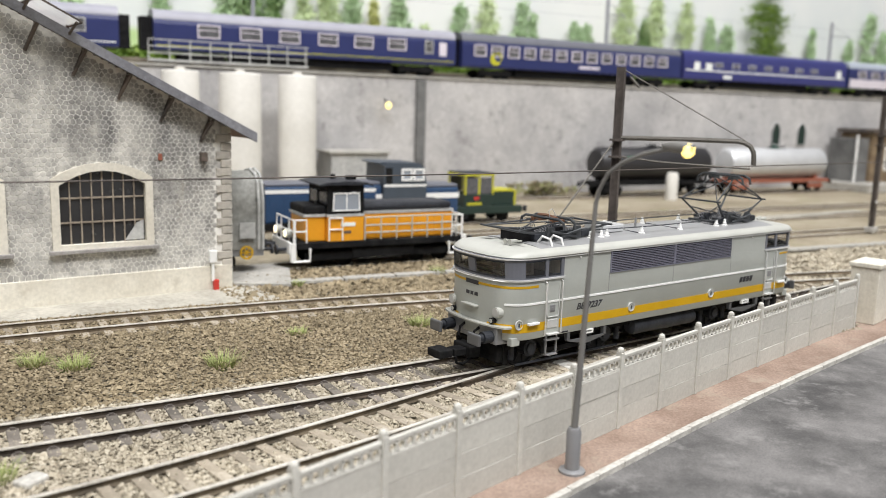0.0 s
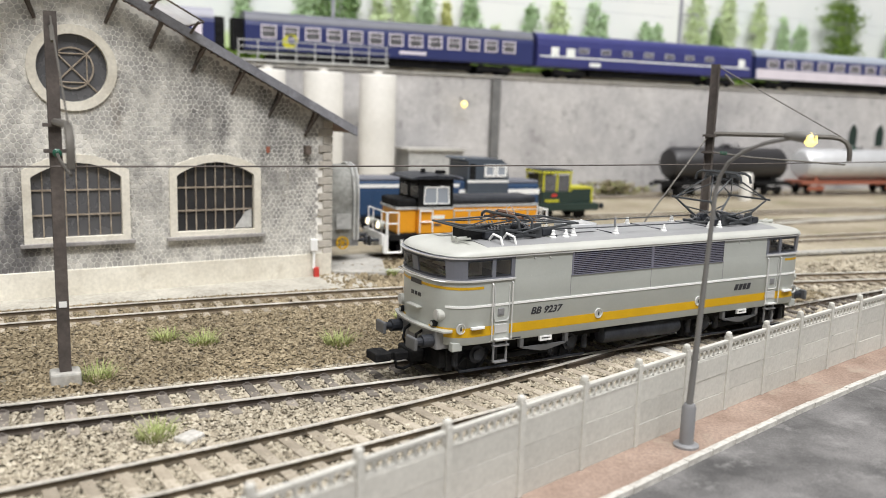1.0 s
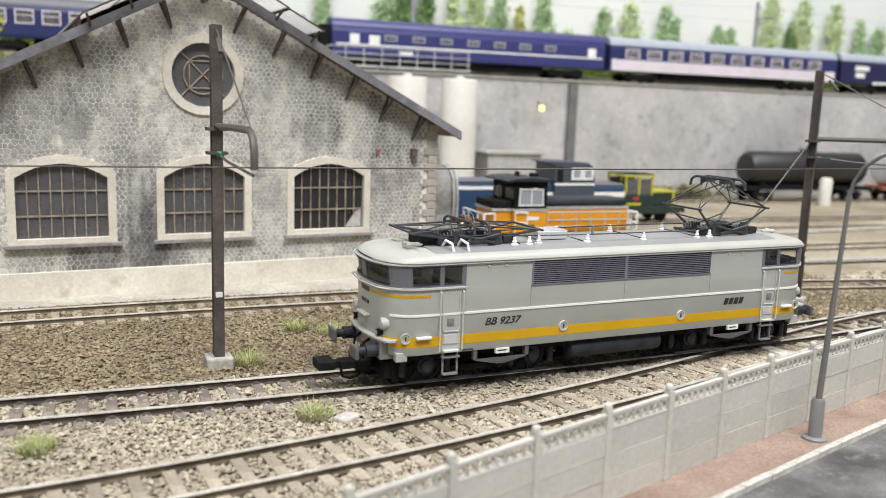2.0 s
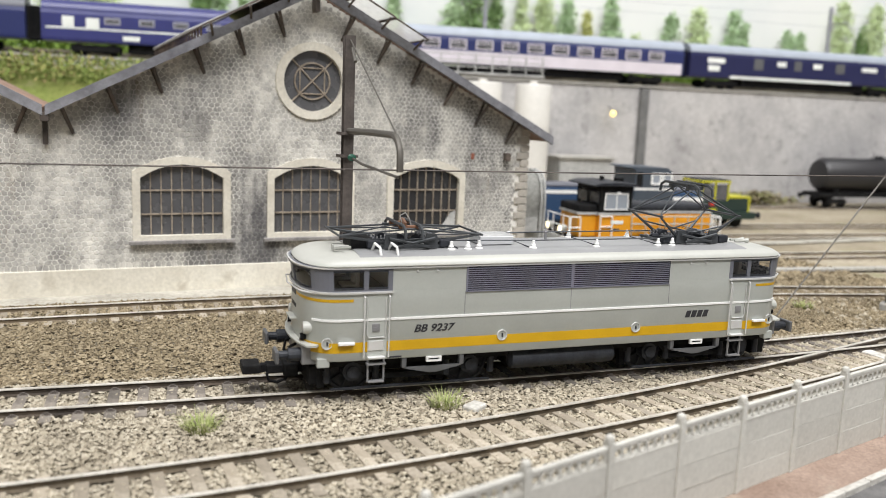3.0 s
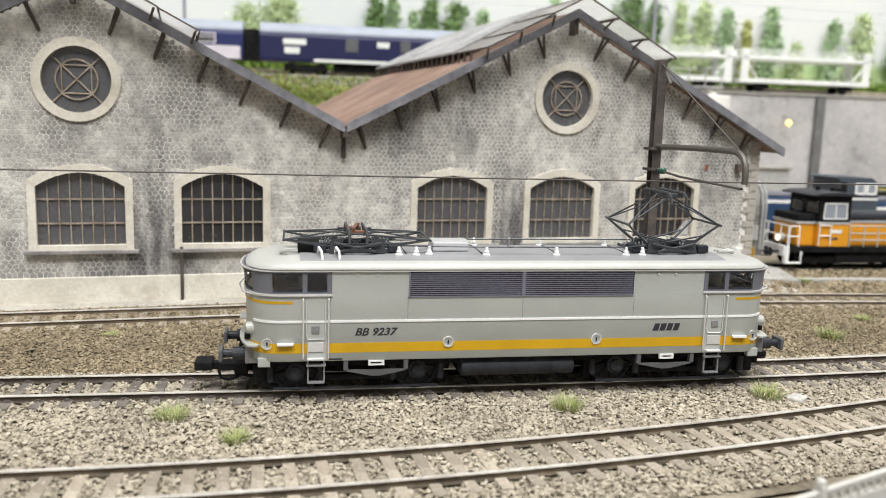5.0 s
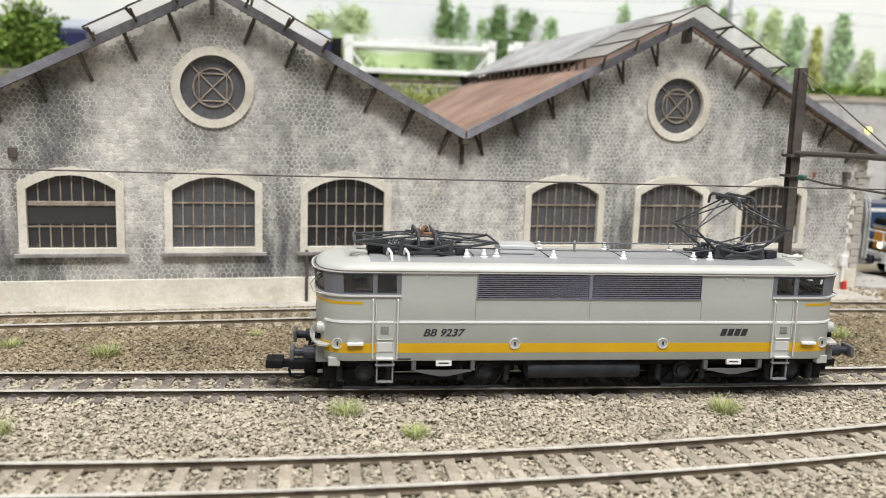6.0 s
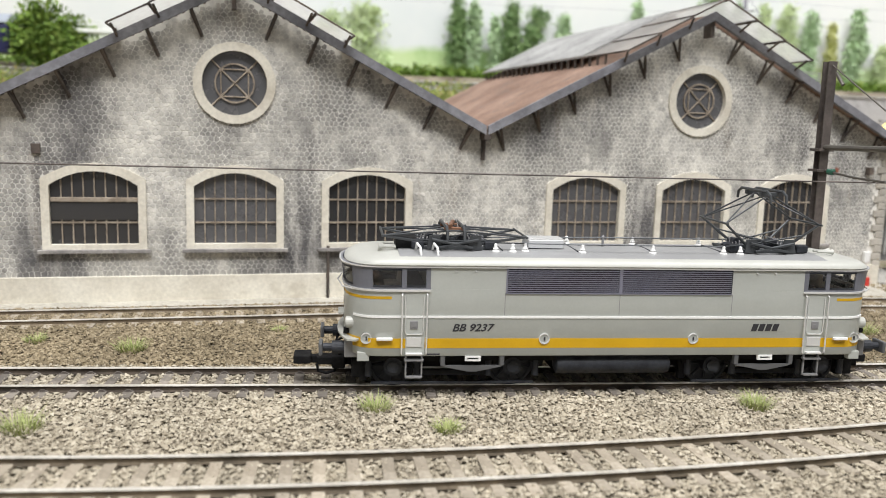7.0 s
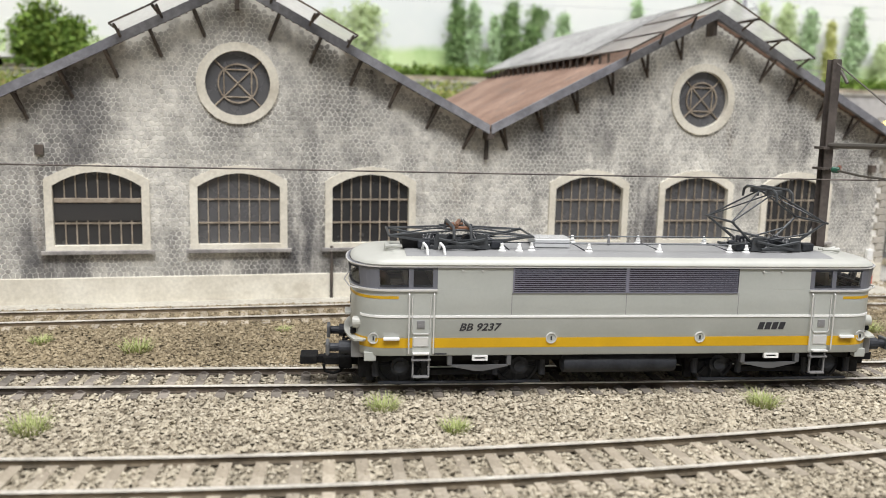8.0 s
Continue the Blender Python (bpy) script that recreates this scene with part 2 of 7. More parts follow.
M = dict(
    ground=surface("ballast_bed", (0.15, 0.125, 0.09), (0.32, 0.28, 0.21), 0.5, 7.0, 0.95, 0, 0.9, 0.06, spec=0.2),
    yard=surface("yard_soil", (0.26, 0.22, 0.155), (0.42, 0.37, 0.28), 0.12, 3.0, 0.95, 0, 0.6, 0.06, stain=(0.2, 0.2, 0.09), spec=0.2),
    apron=surface("pale_gravel", (0.34, 0.32, 0.275), (0.5, 0.475, 0.41), 0.5, 6.0, 0.95, 0, 0.4, 0.03, spec=0.2),
    brown_stone=islands("brown_ballast", ((0.1, 0.079, 0.051), (0.28, 0.23, 0.15), (0.2, 0.162, 0.104), (0.37, 0.312, 0.215), (0.31, 0.255, 0.167), (0.16, 0.129, 0.086))),
    grey_stone=islands("grey_ballast", ((0.2, 0.174, 0.132), (0.42, 0.378, 0.295), (0.54, 0.492, 0.4), (0.35, 0.308, 0.238), (0.49, 0.443, 0.352), (0.28, 0.244, 0.184))),
    # rust darkened for the main line: the locomotive's shadow is in the colour
    rail_side=surface("rusty_shaded_rail", (0.04, 0.031, 0.024), (0.11, 0.085, 0.062), 0.9, 10, 0.75, 0.3),
    rail_mid=surface("tan_rusty_rail", (0.07, 0.055, 0.036), (0.18, 0.142, 0.095), 0.9, 10, 0.7, 0.25),
    rail_old=surface("old_rail", (0.13, 0.1, 0.065), (0.25, 0.195, 0.13), 0.9, 10, 0.7, 0.2),
    rail_top=surface("worn_steel", (0.56, 0.525, 0.46), (0.82, 0.785, 0.71), 0.9, 10, 0.32, 0.3, 0.05),
    sleeper=surface("tarred_sleeper", (0.12, 0.105, 0.09), (0.27, 0.238, 0.2), 0.8, 8, 0.9, per_piece=0.3),
    sleeper_pale=surface("bleached_sleeper", (0.26, 0.22, 0.165), (0.42, 0.37, 0.295), 0.8, 8, 0.9, per_piece=0.2),
    chair=paint("rail_chair", (0.1, 0.085, 0.075), 0.8),
    stone=shed_wall_paint("shed_stone", False),
    joint=shed_wall_paint("shed_joint", True),
    mortar=surface("pale_mortar", (0.4, 0.392, 0.37), (0.8, 0.775, 0.71), 0.3, 5, 0.95, 0, 0.3, 0.02, spec=0.2),
    render_white=surface("cream_render", (0.62, 0.58, 0.49), (0.78, 0.745, 0.65), 0.4, 8, 0.9, 0, 0.2, 0.015, stain=(0.52, 0.475, 0.39), spec=0.2, grain_mix=0.4),
    quoin=surface("quoin_stone", (0.4, 0.37, 0.325), (0.6, 0.565, 0.5), 1.0, 6, 0.9, 0, 0.3, 0.02, per_piece=0.12, spec=0.2),
    sill=surface("grey_sill", (0.2, 0.19, 0.185), (0.36, 0.34, 0.32), 0.8, 8, 0.85),
    fascia=surface("slate_grey_board", (0.13, 0.13, 0.145), (0.25, 0.25, 0.27), 0.5, 6, 0.7),
    bracket=surface("rusty_bracket", (0.05, 0.042, 0.038), (0.14, 0.11, 0.09), 0.9, 8, 0.8),
    roof=surface("brown_roofing", (0.2, 0.12, 0.085), (0.33, 0.22, 0.165), 0.35, 5, 0.85, 0, 0.3, 0.03, stain=(0.17, 0.14, 0.12)),
    zinc=surface("zinc_sheet", (0.24, 0.24, 0.235), (0.4, 0.4, 0.39), 0.4, 5, 0.6, 0.2),
    skylight=frosted(),
    pane=glass("dusty_pane", (0.035, 0.035, 0.037), 0.12),
    pane_mid=glass("hazy_pane", (0.10, 0.10, 0.105), 0.2),
    bar=surface("rusty_glazing_bar", (0.2, 0.16, 0.12), (0.4, 0.34, 0.27), 2.0, 12, 0.7),
    fence=surface("precast_concrete", (0.5, 0.487, 0.442), (0.62, 0.608, 0.556), 0.35, 9, 0.9, 0, 0.2, 0.01, per_piece=0.07, stain=(0.4, 0.36, 0.29), spec=0.25, grain_mix=0.35),
    pavement=surface("red_pavement", (0.225, 0.16, 0.125), (0.34, 0.255, 0.205), 0.5, 16, 0.9, 0, 0.25, 0.012, stain=(0.32, 0.265, 0.21), spec=0.25),
    kerb=surface("white_kerb", (0.42, 0.4, 0.36), (0.66, 0.645, 0.6), 1.4, 7, 0.85, 0, 0.5, 0.03, stain=(0.3, 0.27, 0.235), per_piece=0.1),
    asphalt=surface("patched_asphalt", (0.075, 0.073, 0.072), (0.2, 0.193, 0.188), 0.45, 22, 0.85, 0, 0.5, 0.015, stain=(0.25, 0.243, 0.236), spec=0.3),
    concrete=surface("yard_concrete", (0.34, 0.33, 0.3), (0.5, 0.48, 0.44), 0.4, 6, 0.9, 0, 0.3, 0.02, stain=(0.26, 0.24, 0.2)),
    wall=rubble(),
    pier=surface("dark_pier", (0.1, 0.1, 0.1), (0.19, 0.19, 0.185), 0.5, 5, 0.85),
    grass=surface("plateau_grass", (0.10, 0.15, 0.03), (0.27, 0.29, 0.09), 0.25, 4, 0.95, 0, 0.8, 0.1, stain=(0.3, 0.27, 0.15), spec=0.15),
    blade=islands("grass_blade", ((0.26, 0.33, 0.1), (0.42, 0.46, 0.2), (0.35, 0.41, 0.15), (0.52, 0.51, 0.3)), 0.8),
    scrub=islands("bank_scrub", ((0.12, 0.17, 0.04), (0.22, 0.28, 0.07), (0.3, 0.32, 0.11), (0.28, 0.22, 0.1)), 0.85),
    dry=islands("dry_brush", ((0.16, 0.13, 0.09), (0.3, 0.26, 0.17), (0.3, 0.33, 0.14)), 0.9),
    leaf=islands("leaf", ((0.08, 0.15, 0.03), (0.17, 0.28, 0.05), (0.28, 0.38, 0.09)), 0.7),
    poplar=islands("poplar_leaf", ((0.42, 0.58, 0.34), (0.5, 0.66, 0.42), (0.58, 0.71, 0.5)), 0.8),
    poplar_pale=islands("pale_poplar_leaf", ((0.6, 0.72, 0.4), (0.67, 0.77, 0.47), (0.66, 0.77, 0.56)), 0.8),
    poplar_gold=islands("golden_poplar_leaf", ((0.55, 0.58, 0.2), (0.62, 0.64, 0.28), (0.66, 0.68, 0.36)), 0.8),
    deep_leaf=islands("deep_poplar_leaf", ((0.16, 0.28, 0.11), (0.25, 0.38, 0.16), (0.34, 0.46, 0.24)), 0.8),
    bark=surface("bark", (0.1, 0.075, 0.05), (0.2, 0.16, 0.11), 2, 9, 0.9),
    cream=paint("ivory_lacquer", (0.455, 0.458, 0.42), 0.38),
    loco_grey=paint("pearl_grey_lacquer", (0.42, 0.436, 0.407), 0.33, 0, 0.03),
    yellow=paint("amber_yellow", (0.59, 0.345, 0.009), 0.4),
    slate=paint("window_band_grey", (0.14, 0.145, 0.168), 0.38),
    white=paint("white_lacquer", (0.82, 0.82, 0.8), 0.4),
    chrome=paint("bright_metal", (0.72, 0.72, 0.71), 0.25, 0.35),
    deck=paint("roof_deck_grey", (0.27, 0.272, 0.275), 0.4),
    # near-black for the flush panel behind the slats: shade of the gaps as colour
    grille_dark=paint("grille_gap_shade", (0.015, 0.015, 0.025), 0.7),
    grille=paint("grille_slat", (0.19, 0.19, 0.24), 0.45),
    black=surface("running_gear_black", (0.006, 0.006, 0.007), (0.018, 0.018, 0.018), 2, 12, 0.7, spec=0.12),
    gear=surface("sooty_grey", (0.018, 0.02, 0.025), (0.04, 0.043, 0.051), 2, 12, 0.5, spec=0.3),
    gear_grey=paint("step_grey", (0.25, 0.25, 0.255), 0.45, 0.2),
    rigging=paint("rigging_grey", (0.13, 0.133, 0.138), 0.45, 0.2),
    panto=paint("pantograph_grey", (0.07, 0.075, 0.08), 0.45, 0.4),
    copper=paint("copper_strip", (0.25, 0.13, 0.08), 0.5, 0.5),
    cab_glass=clear_glass("cab_glass", (0.9, 0.89, 0.87), 0.1),
    cab_seat=paint("cab_interior", (0.42, 0.38, 0.32), 0.7),
    cab_floor=paint("cab_floor", (0.09, 0.08, 0.07), 0.8),
    # pale blue-grey base colour holds the reflection on the shunters' cab windows
    sheen_pane=glass("sheen_pane", (0.3, 0.33, 0.37), 0.1),
    lens=glass("lamp_lens", (0.5, 0.5, 0.48), 0.08),
    letter=paint("dark_lettering", (0.03, 0.03, 0.035), 0.5),
    mast=surface("rusty_mast", (0.055, 0.045, 0.04), (0.12, 0.1, 0.088), 0.8, 8, 0.75),
    arm=paint("weathered_steel", (0.13, 0.12, 0.105), 0.55, 0.4),
    green=paint("glass_green", (0.02, 0.095, 0.06), 0.2),
    lamp_grey=paint("lamp_post_grey", (0.17, 0.165, 0.155), 0.5),
    lamp_on=lit("lit_lamp", (1.0, 0.78, 0.22), 1.35),
    head_on=lit("lit_headlamp", (1.0, 0.88, 0.62), 1.2),
    orange=paint("orange_lacquer", (0.75, 0.325, 0.018), 0.4),
    blue=paint("shunter_blue", (0.026, 0.06, 0.13), 0.4),
    slate_blue=paint("slate_blue", (0.06, 0.075, 0.095), 0.45),
    navy=paint("coach_blue", (0.026, 0.034, 0.12), 0.35),
    dark_navy=paint("night_blue", (0.02, 0.022, 0.075), 0.35),
    violet=paint("violet_blue", (0.04, 0.044, 0.165), 0.35),
    roof_grey=paint("coach_roof_grey", (0.33, 0.33, 0.38), 0.5),
    dark_roof=paint("dark_coach_roof", (0.13, 0.135, 0.16), 0.5),
    pale_roof=paint("pale_coach_roof", (0.36, 0.4, 0.46), 0.5),
    pink=paint("pale_lilac", (0.68, 0.63, 0.68), 0.5),
    wagon_white=paint("wagon_white", (0.8, 0.82, 0.78), 0.5),
    forest=paint("forest_green", (0.017, 0.034, 0.027), 0.5),
    lime=paint("lime_yellow", (0.5, 0.48, 0.03), 0.45),
    red=paint("signal_red", (0.5, 0.04, 0.03), 0.5),
    tarp=surface("grey_tarpaulin", (0.22, 0.22, 0.2), (0.35, 0.35, 0.325), 1.0, 6, 0.75),
    tank_black=paint("tank_black", (0.025, 0.024, 0.026), 0.45),
    tank_silver=paint("tank_silver", (0.62, 0.63, 0.64), 0.4, 0.3),
    oxide=paint("red_oxide", (0.3, 0.1, 0.06), 0.7),
    brick=surface("brown_brick", (0.16, 0.11, 0.065), (0.27, 0.2, 0.12), 1.0, 8, 0.9),
    silo=surface("white_silo", (0.6, 0.58, 0.53), (0.72, 0.7, 0.65), 0.25, 4, 0.7, 0, 0.05, 0.01, grain_mix=0.12),
    shed_grey=surface("grey_shed", (0.36, 0.36, 0.35), (0.5, 0.5, 0.48), 0.5, 4, 0.8),
)


# ---- building blocks ----
def thing(name, label, category, m=None, group="", kind=""):
    ob = tagged(new(name), label, category, group, kind)
    ob.empty_display_size = 0.01
    if m is not None:
        ob.matrix_world = m
    return ob


def mesh_of(name, bm, material, smooth=False):
    me = bpy.data.meshes.new(name)
    bm.normal_update()
    bm.to_mesh(me)
    bm.free()
    me.transform(Matrix.Scale(SCALE, 4))
    me.materials.append(material)
    if smooth:
        me.polygons.foreach_set("use_smooth", [True] * len(me.polygons))
        me.set_sharp_from_angle(angle=radians(38))
    return me


def part(name, bm, material, parent=None, label="", m=None, smooth=False, kind=""):
    ob = tagged(new(name, mesh_of(name, bm, material, smooth)), label, "", "", kind)
    if parent is not None:
        ob.parent = parent
    if m is not None:
        ob.matrix_basis = m
    return ob


def piece(name, me, parent, m):
    ob = new(name, me)
    ob.parent = parent
    ob.matrix_basis = m
    return ob


def B():
    return bmesh.new()


def box(bm, x0, x1, y0, y1, z0, z1, bevel=0.0):
    vs = bmesh.ops.create_cube(bm, size=1, matrix=Matrix.LocRotScale(((x0 + x1) / 2, (y0 + y1) / 2, (z0 + z1) / 2), None, (abs(x1 - x0), abs(y1 - y0), abs(z1 - z0))))["verts"]
    if bevel:
        es = list({e for v in vs for e in v.link_edges})
        bmesh.ops.bevel(bm, geom=es, offset=bevel, segments=2, profile=0.5, affect="EDGES", clamp_overlap=True)
    return bm


def rod(bm, a, b, r, r2=None, seg=8):
    a, b = Vector(a), Vector(b)
    d = b - a
    q = d.to_track_quat("Z", "Y").to_matrix().to_4x4()
    bmesh.ops.create_cone(bm, cap_ends=True, segments=seg, radius1=r, radius2=r if r2 is None else r2, depth=d.length, matrix=Matrix.Translation((a + b) / 2) @ q)
    return bm


def tube(bm, pts, r, seg=6):
    """A bent tube through the points."""
    pts = [Vector(p) for p in pts]
    rings = []
    for i, p in enumerate(pts):
        d = (pts[min(i + 1, len(pts) - 1)] - pts[max(i - 1, 0)]).normalized()
        side = d.cross(Vector((0, 0, 1)))
        side = side.normalized() if side.length > 0.05 else (last if i else Vector((1, 0, 0)))
        if i and side.dot(last) < 0:
            side = -side
        last = side
        up = side.cross(d)
        rings.append([bm.verts.new(p + r * (math.cos(2 * math.pi * k / seg) * side + math.sin(2 * math.pi * k / seg) * up)) for k in range(seg)])
    for a, b in zip(rings, rings[1:]):
        for k in range(seg):
            bm.faces.new((a[k], a[(k + 1) % seg], b[(k + 1) % seg], b[k]))
    bm.faces.new(rings[0][::-1])
    bm.faces.new(rings[-1])
    bmesh.ops.recalc_face_normals(bm, faces=bm.faces)
    return bm


def lathe(bm, profile, m=Matrix(), seg=16):
    """(radius, height) pairs turned round z, then moved by m."""
    rings = [[bm.verts.new(m @ Vector((r * math.cos(2 * math.pi * k / seg), r * math.sin(2 * math.pi * k / seg), z))) for k in range(seg)] for r, z in profile]
    for a, b in zip(rings, rings[1:]):
        for k in range(seg):
            bm.faces.new((a[k], a[(k + 1) % seg], b[(k + 1) % seg], b[k]))
    bm.faces.new(rings[0][::-1])
    bm.faces.new(rings[-1])
    bmesh.ops.recalc_face_normals(bm, faces=bm.faces)
    return bm


def slab(bm, poly, z0, z1):
    """A flat outline in x, y raised from z0 to z1."""
    lo, hi = [bm.verts.new((x, y, z0)) for x, y in poly], [bm.verts.new((x, y, z1)) for x, y in poly]
    bm.faces.new(lo[::-1])
    bm.faces.new(hi)
    for i in range(len(poly)):
        j = (i + 1) % len(poly)
        bm.faces.new((lo[i], lo[j], hi[j], hi[i]))
    bmesh.ops.recalc_face_normals(bm, faces=bm.faces)
    return bm


def upright(bm, poly, y0, y1):
    """An outline in x, z drawn out from y0 to y1."""
    a, b = [bm.verts.new((x, y0, z)) for x, z in poly], [bm.verts.new((x, y1, z)) for x, z in poly]
    bm.faces.new(a)
    bm.faces.new(b[::-1])
    for i in range(len(poly)):
        j = (i + 1) % len(poly)
        bm.faces.new((a[i], b[i], b[j], a[j]))
    bmesh.ops.recalc_face_normals(bm, faces=bm.faces)
    return bm


def frame_loop(bm, outer, inner, y0, y1):
    """A closed frame between two outlines of equal length in x, z."""
    n = len(outer)
    o0, o1 = [bm.verts.new((x, y0, z)) for x, z in outer], [bm.verts.new((x, y1, z)) for x, z in outer]
    i0, i1 = [bm.verts.new((x, y0, z)) for x, z in inner], [bm.verts.new((x, y1, z)) for x, z in inner]
    for k in range(n):
        j = (k + 1) % n
        for q in ((o0[k], o0[j], i0[j], i0[k]), (o1[j], o1[k], i1[k], i1[j]), (o0[j], o0[k], o1[k], o1[j]), (i0[k], i0[j], i1[j], i1[k])):
            bm.faces.new(q)
    bmesh.ops.recalc_face_normals(bm, faces=bm.faces)
    return bm


def letters(name, text, height, material, parent, m, shear=0.25, label=""):
    cu = bpy.data.curves.new(name, "FONT")
    cu.body, cu.size, cu.shear, cu.extrude = text, height * 1.4, shear, 0.004
    cu.offset = 0.0052
    ob = bpy.data.objects.new(name, cu)
    scene.collection.objects.link(ob)
    bpy.context.view_layer.update()
    me = bpy.data.meshes.new_from_object(ob.evaluated_get(bpy.context.evaluated_depsgraph_get()))
    bpy.data.objects.remove(ob)
    me.transform(Matrix.Diagonal((SCALE * 1.13, SCALE, SCALE, 1)))
    me.materials.clear()
    me.materials.append(material)
    got = tagged(new(name, me), label)
    got.parent = parent
    got.matrix_basis = m
    return got


def stuff(name, verts, faces, material, label, category, smooth=False):
    me = bpy.data.meshes.new(name)
    me.from_pydata((np.asarray(verts) * SCALE).tolist(), [], faces)
    me.materials.append(material)
    return tagged(new(name, me), label, category, "", "stuff")


# ---- lines of the tracks ----
def line_of(c, x0, x1):
    def y(x):
        k = min(max(x, x0), x1)
        s = k / 10
        slope = (c[1] + 2 * c[2] * s + 3 * c[3] * s * s) / 10
        return c[0] + c[1] * s + c[2] * s * s + c[3] * s ** 3 + slope * (x - k)
    return y


main_y = line_of((35.534, -1.2, 0.152, 0.033), -25, 27)
branch_free = line_of((30.4, 0.067, 0.508, -0.001), -25, 20)
back_y = line_of((44.574, -0.38, -0.217, -0.067), -25, 25)
RAIL = 0.35


def branch_y(x):
    if x < 20:
        return branch_free(x)
    u = (x - 20) / 12
    y0, y1 = branch_free(20), main_y(32)
    h = (2 * u ** 3 - 3 * u * u + 1, u ** 3 - 2 * u * u + u, 3 * u * u - 2 * u ** 3, u ** 3 - u * u)
    return h[0] * y0 + h[1] * 12 * 0.205 + h[2] * y1 + h[3] * 12 * (main_y(32.1) - main_y(31.9)) / 0.2


def heading(f, x):
    return math.degrees(math.atan((f(x + 0.1) - f(x - 0.1)) / 0.2))


def far_y(y0, k=-0.14, x0=45.0):
    return lambda x: y0 + k * (x - x0)

# ---- the layout's ground ----
def sheet(name, x0, x1, y0, y1, z, nx, ny, material, label, category, rough=0.03):
    bm = B()
    grid = [[bm.verts.new((x0 + (x1 - x0) * i / nx, y0 + (y1 - y0) * j / ny, z + rough * noise.noise((i * 0.9, j * 0.9, z)))) for j in range(ny + 1)] for i in range(nx + 1)]
    for i in range(nx):
        for j in range(ny):
            bm.faces.new((grid[i][j], grid[i + 1][j], grid[i + 1][j + 1], grid[i][j + 1]))
    ob = tagged(new(name, mesh_of(name, bm, material, True)), label, category, "", "structure")
    return ob


sheet("ground", -140, 220, -60, 130, 0.0, 240, 130, M["yard"], "dusty tan modelled yard ground", "ground")


def strip(bm, f0, f1, x0, x1, z, n=60, rough=0.0):
    """A ground strip between two lines of y over x."""
    prev = None
    for i in range(n + 1):
        x = x0 + (x1 - x0) * i / n
        row = [bm.verts.new((x, f0(x) + (f1(x) - f0(x)) * j / 6, z + rough * noise.noise((x, j * 1.3, 2.0)))) for j in range(7)]
        if prev:
            for j in range(6):
                bm.faces.new((prev[j], row[j], row[j + 1], prev[j + 1]))
        prev = row
    return bm


bed = B()
strip(bed, lambda x: min(branch_y(x), main_y(x)) - 2.6, lambda x: back_y(x) + 2.0, -60, 60, 0.1, 120, 0.04)
tagged(new("ballast_bed", mesh_of("ballast_bed", bed, M["ground"], True)), "brown gravel bed under the running tracks", "ballast bed", "", "structure")
apron = B()
strip(apron, lambda x: back_y(x) + 1.9, lambda x: 49.0, -60, 17.6, 0.14, 60, 0.02)
tagged(new("apron", mesh_of("apron", apron, M["apron"], True)), "pale dusty strip along the shed's foot", "ground strip", "", "structure")


def crushed(name, count, x0, x1, lo, hi, z, size, material, label, skip=()):
    """Loose crushed stones, one mesh."""
    rng = np.random.default_rng(len(name))
    n = count
    x = rng.uniform(x0, x1, n)
    a, b = np.array([lo(v) for v in x]), np.array([hi(v) for v in x])
    y = a + (b - a) * rng.uniform(0, 1, n)
    keep = np.ones(n, bool)
    for f, w in skip:
        fy = np.array([f(v) for v in x])
        keep &= np.abs(np.abs(y - fy) - 0.75) > w
    x, y = x[keep], y[keep]
    n = len(x)
    base = np.array([(1, 0, 0), (-1, 0, 0), (0, 1, 0), (0, -1, 0), (0, 0, 1), (0, 0, -0.6)], float)
    v = base[None] * rng.uniform(0.45, 1.15, (n, 6, 1)) + rng.normal(0, 0.22, (n, 6, 3))
    s = size * rng.uniform(0.55, 1.3, (n, 1, 1)) * np.array([1.15, 1.0, 0.75])
    v = v * s
    ang = rng.uniform(0, 6.28, n)
    c, sn = np.cos(ang)[:, None], np.sin(ang)[:, None]
    v = np.stack([v[..., 0] * c - v[..., 1] * sn, v[..., 0] * sn + v[..., 1] * c, v[..., 2]], -1)
    v += np.stack([x, y, z + rng.uniform(0, 0.07, n)], -1)[:, None]
    f = np.array([(0, 2, 4), (2, 1, 4), (1, 3, 4), (3, 0, 4), (2, 0, 5), (1, 2, 5), (3, 1, 5), (0, 3, 5)])
    faces = (f[None] + 6 * np.arange(n)[:, None, None]).reshape(-1, 3).tolist()
    return stuff(name, v.reshape(-1, 3), faces, material, label, "ballast")


crushed("brown_ballast", 120000, -27, 34, lambda x: main_y(x) + 1.5, lambda x: back_y(x) + 1.7, 0.142, 0.063, M["brown_stone"], "loose brown crushed-stone ballast between the tracks", ((back_y, 0.1),))
crushed("grey_ballast", 105000, -25, 24, lambda x: branch_y(x) - 2.3, lambda x: main_y(x) + 1.55, 0.126, 0.062, M["grey_stone"], "loose pale grey crushed-stone ballast round the rails", ((main_y, 0.11), (branch_y, 0.11)))
crushed("far_ballast", 9000, 24, 60, lambda x: main_y(x) - 3.5, lambda x: main_y(x) + 7, 0.07, 0.16, M["grey_stone"], "loose tan ballast among the far points")
crushed("shed_gravel", 5000, 16, 34, lambda x: back_y(x) + 1.5, lambda x: 50.4 - 0.13 * (x - 20), 0.06, 0.15, M["brown_stone"], "loose gravel beside the shunting siding")


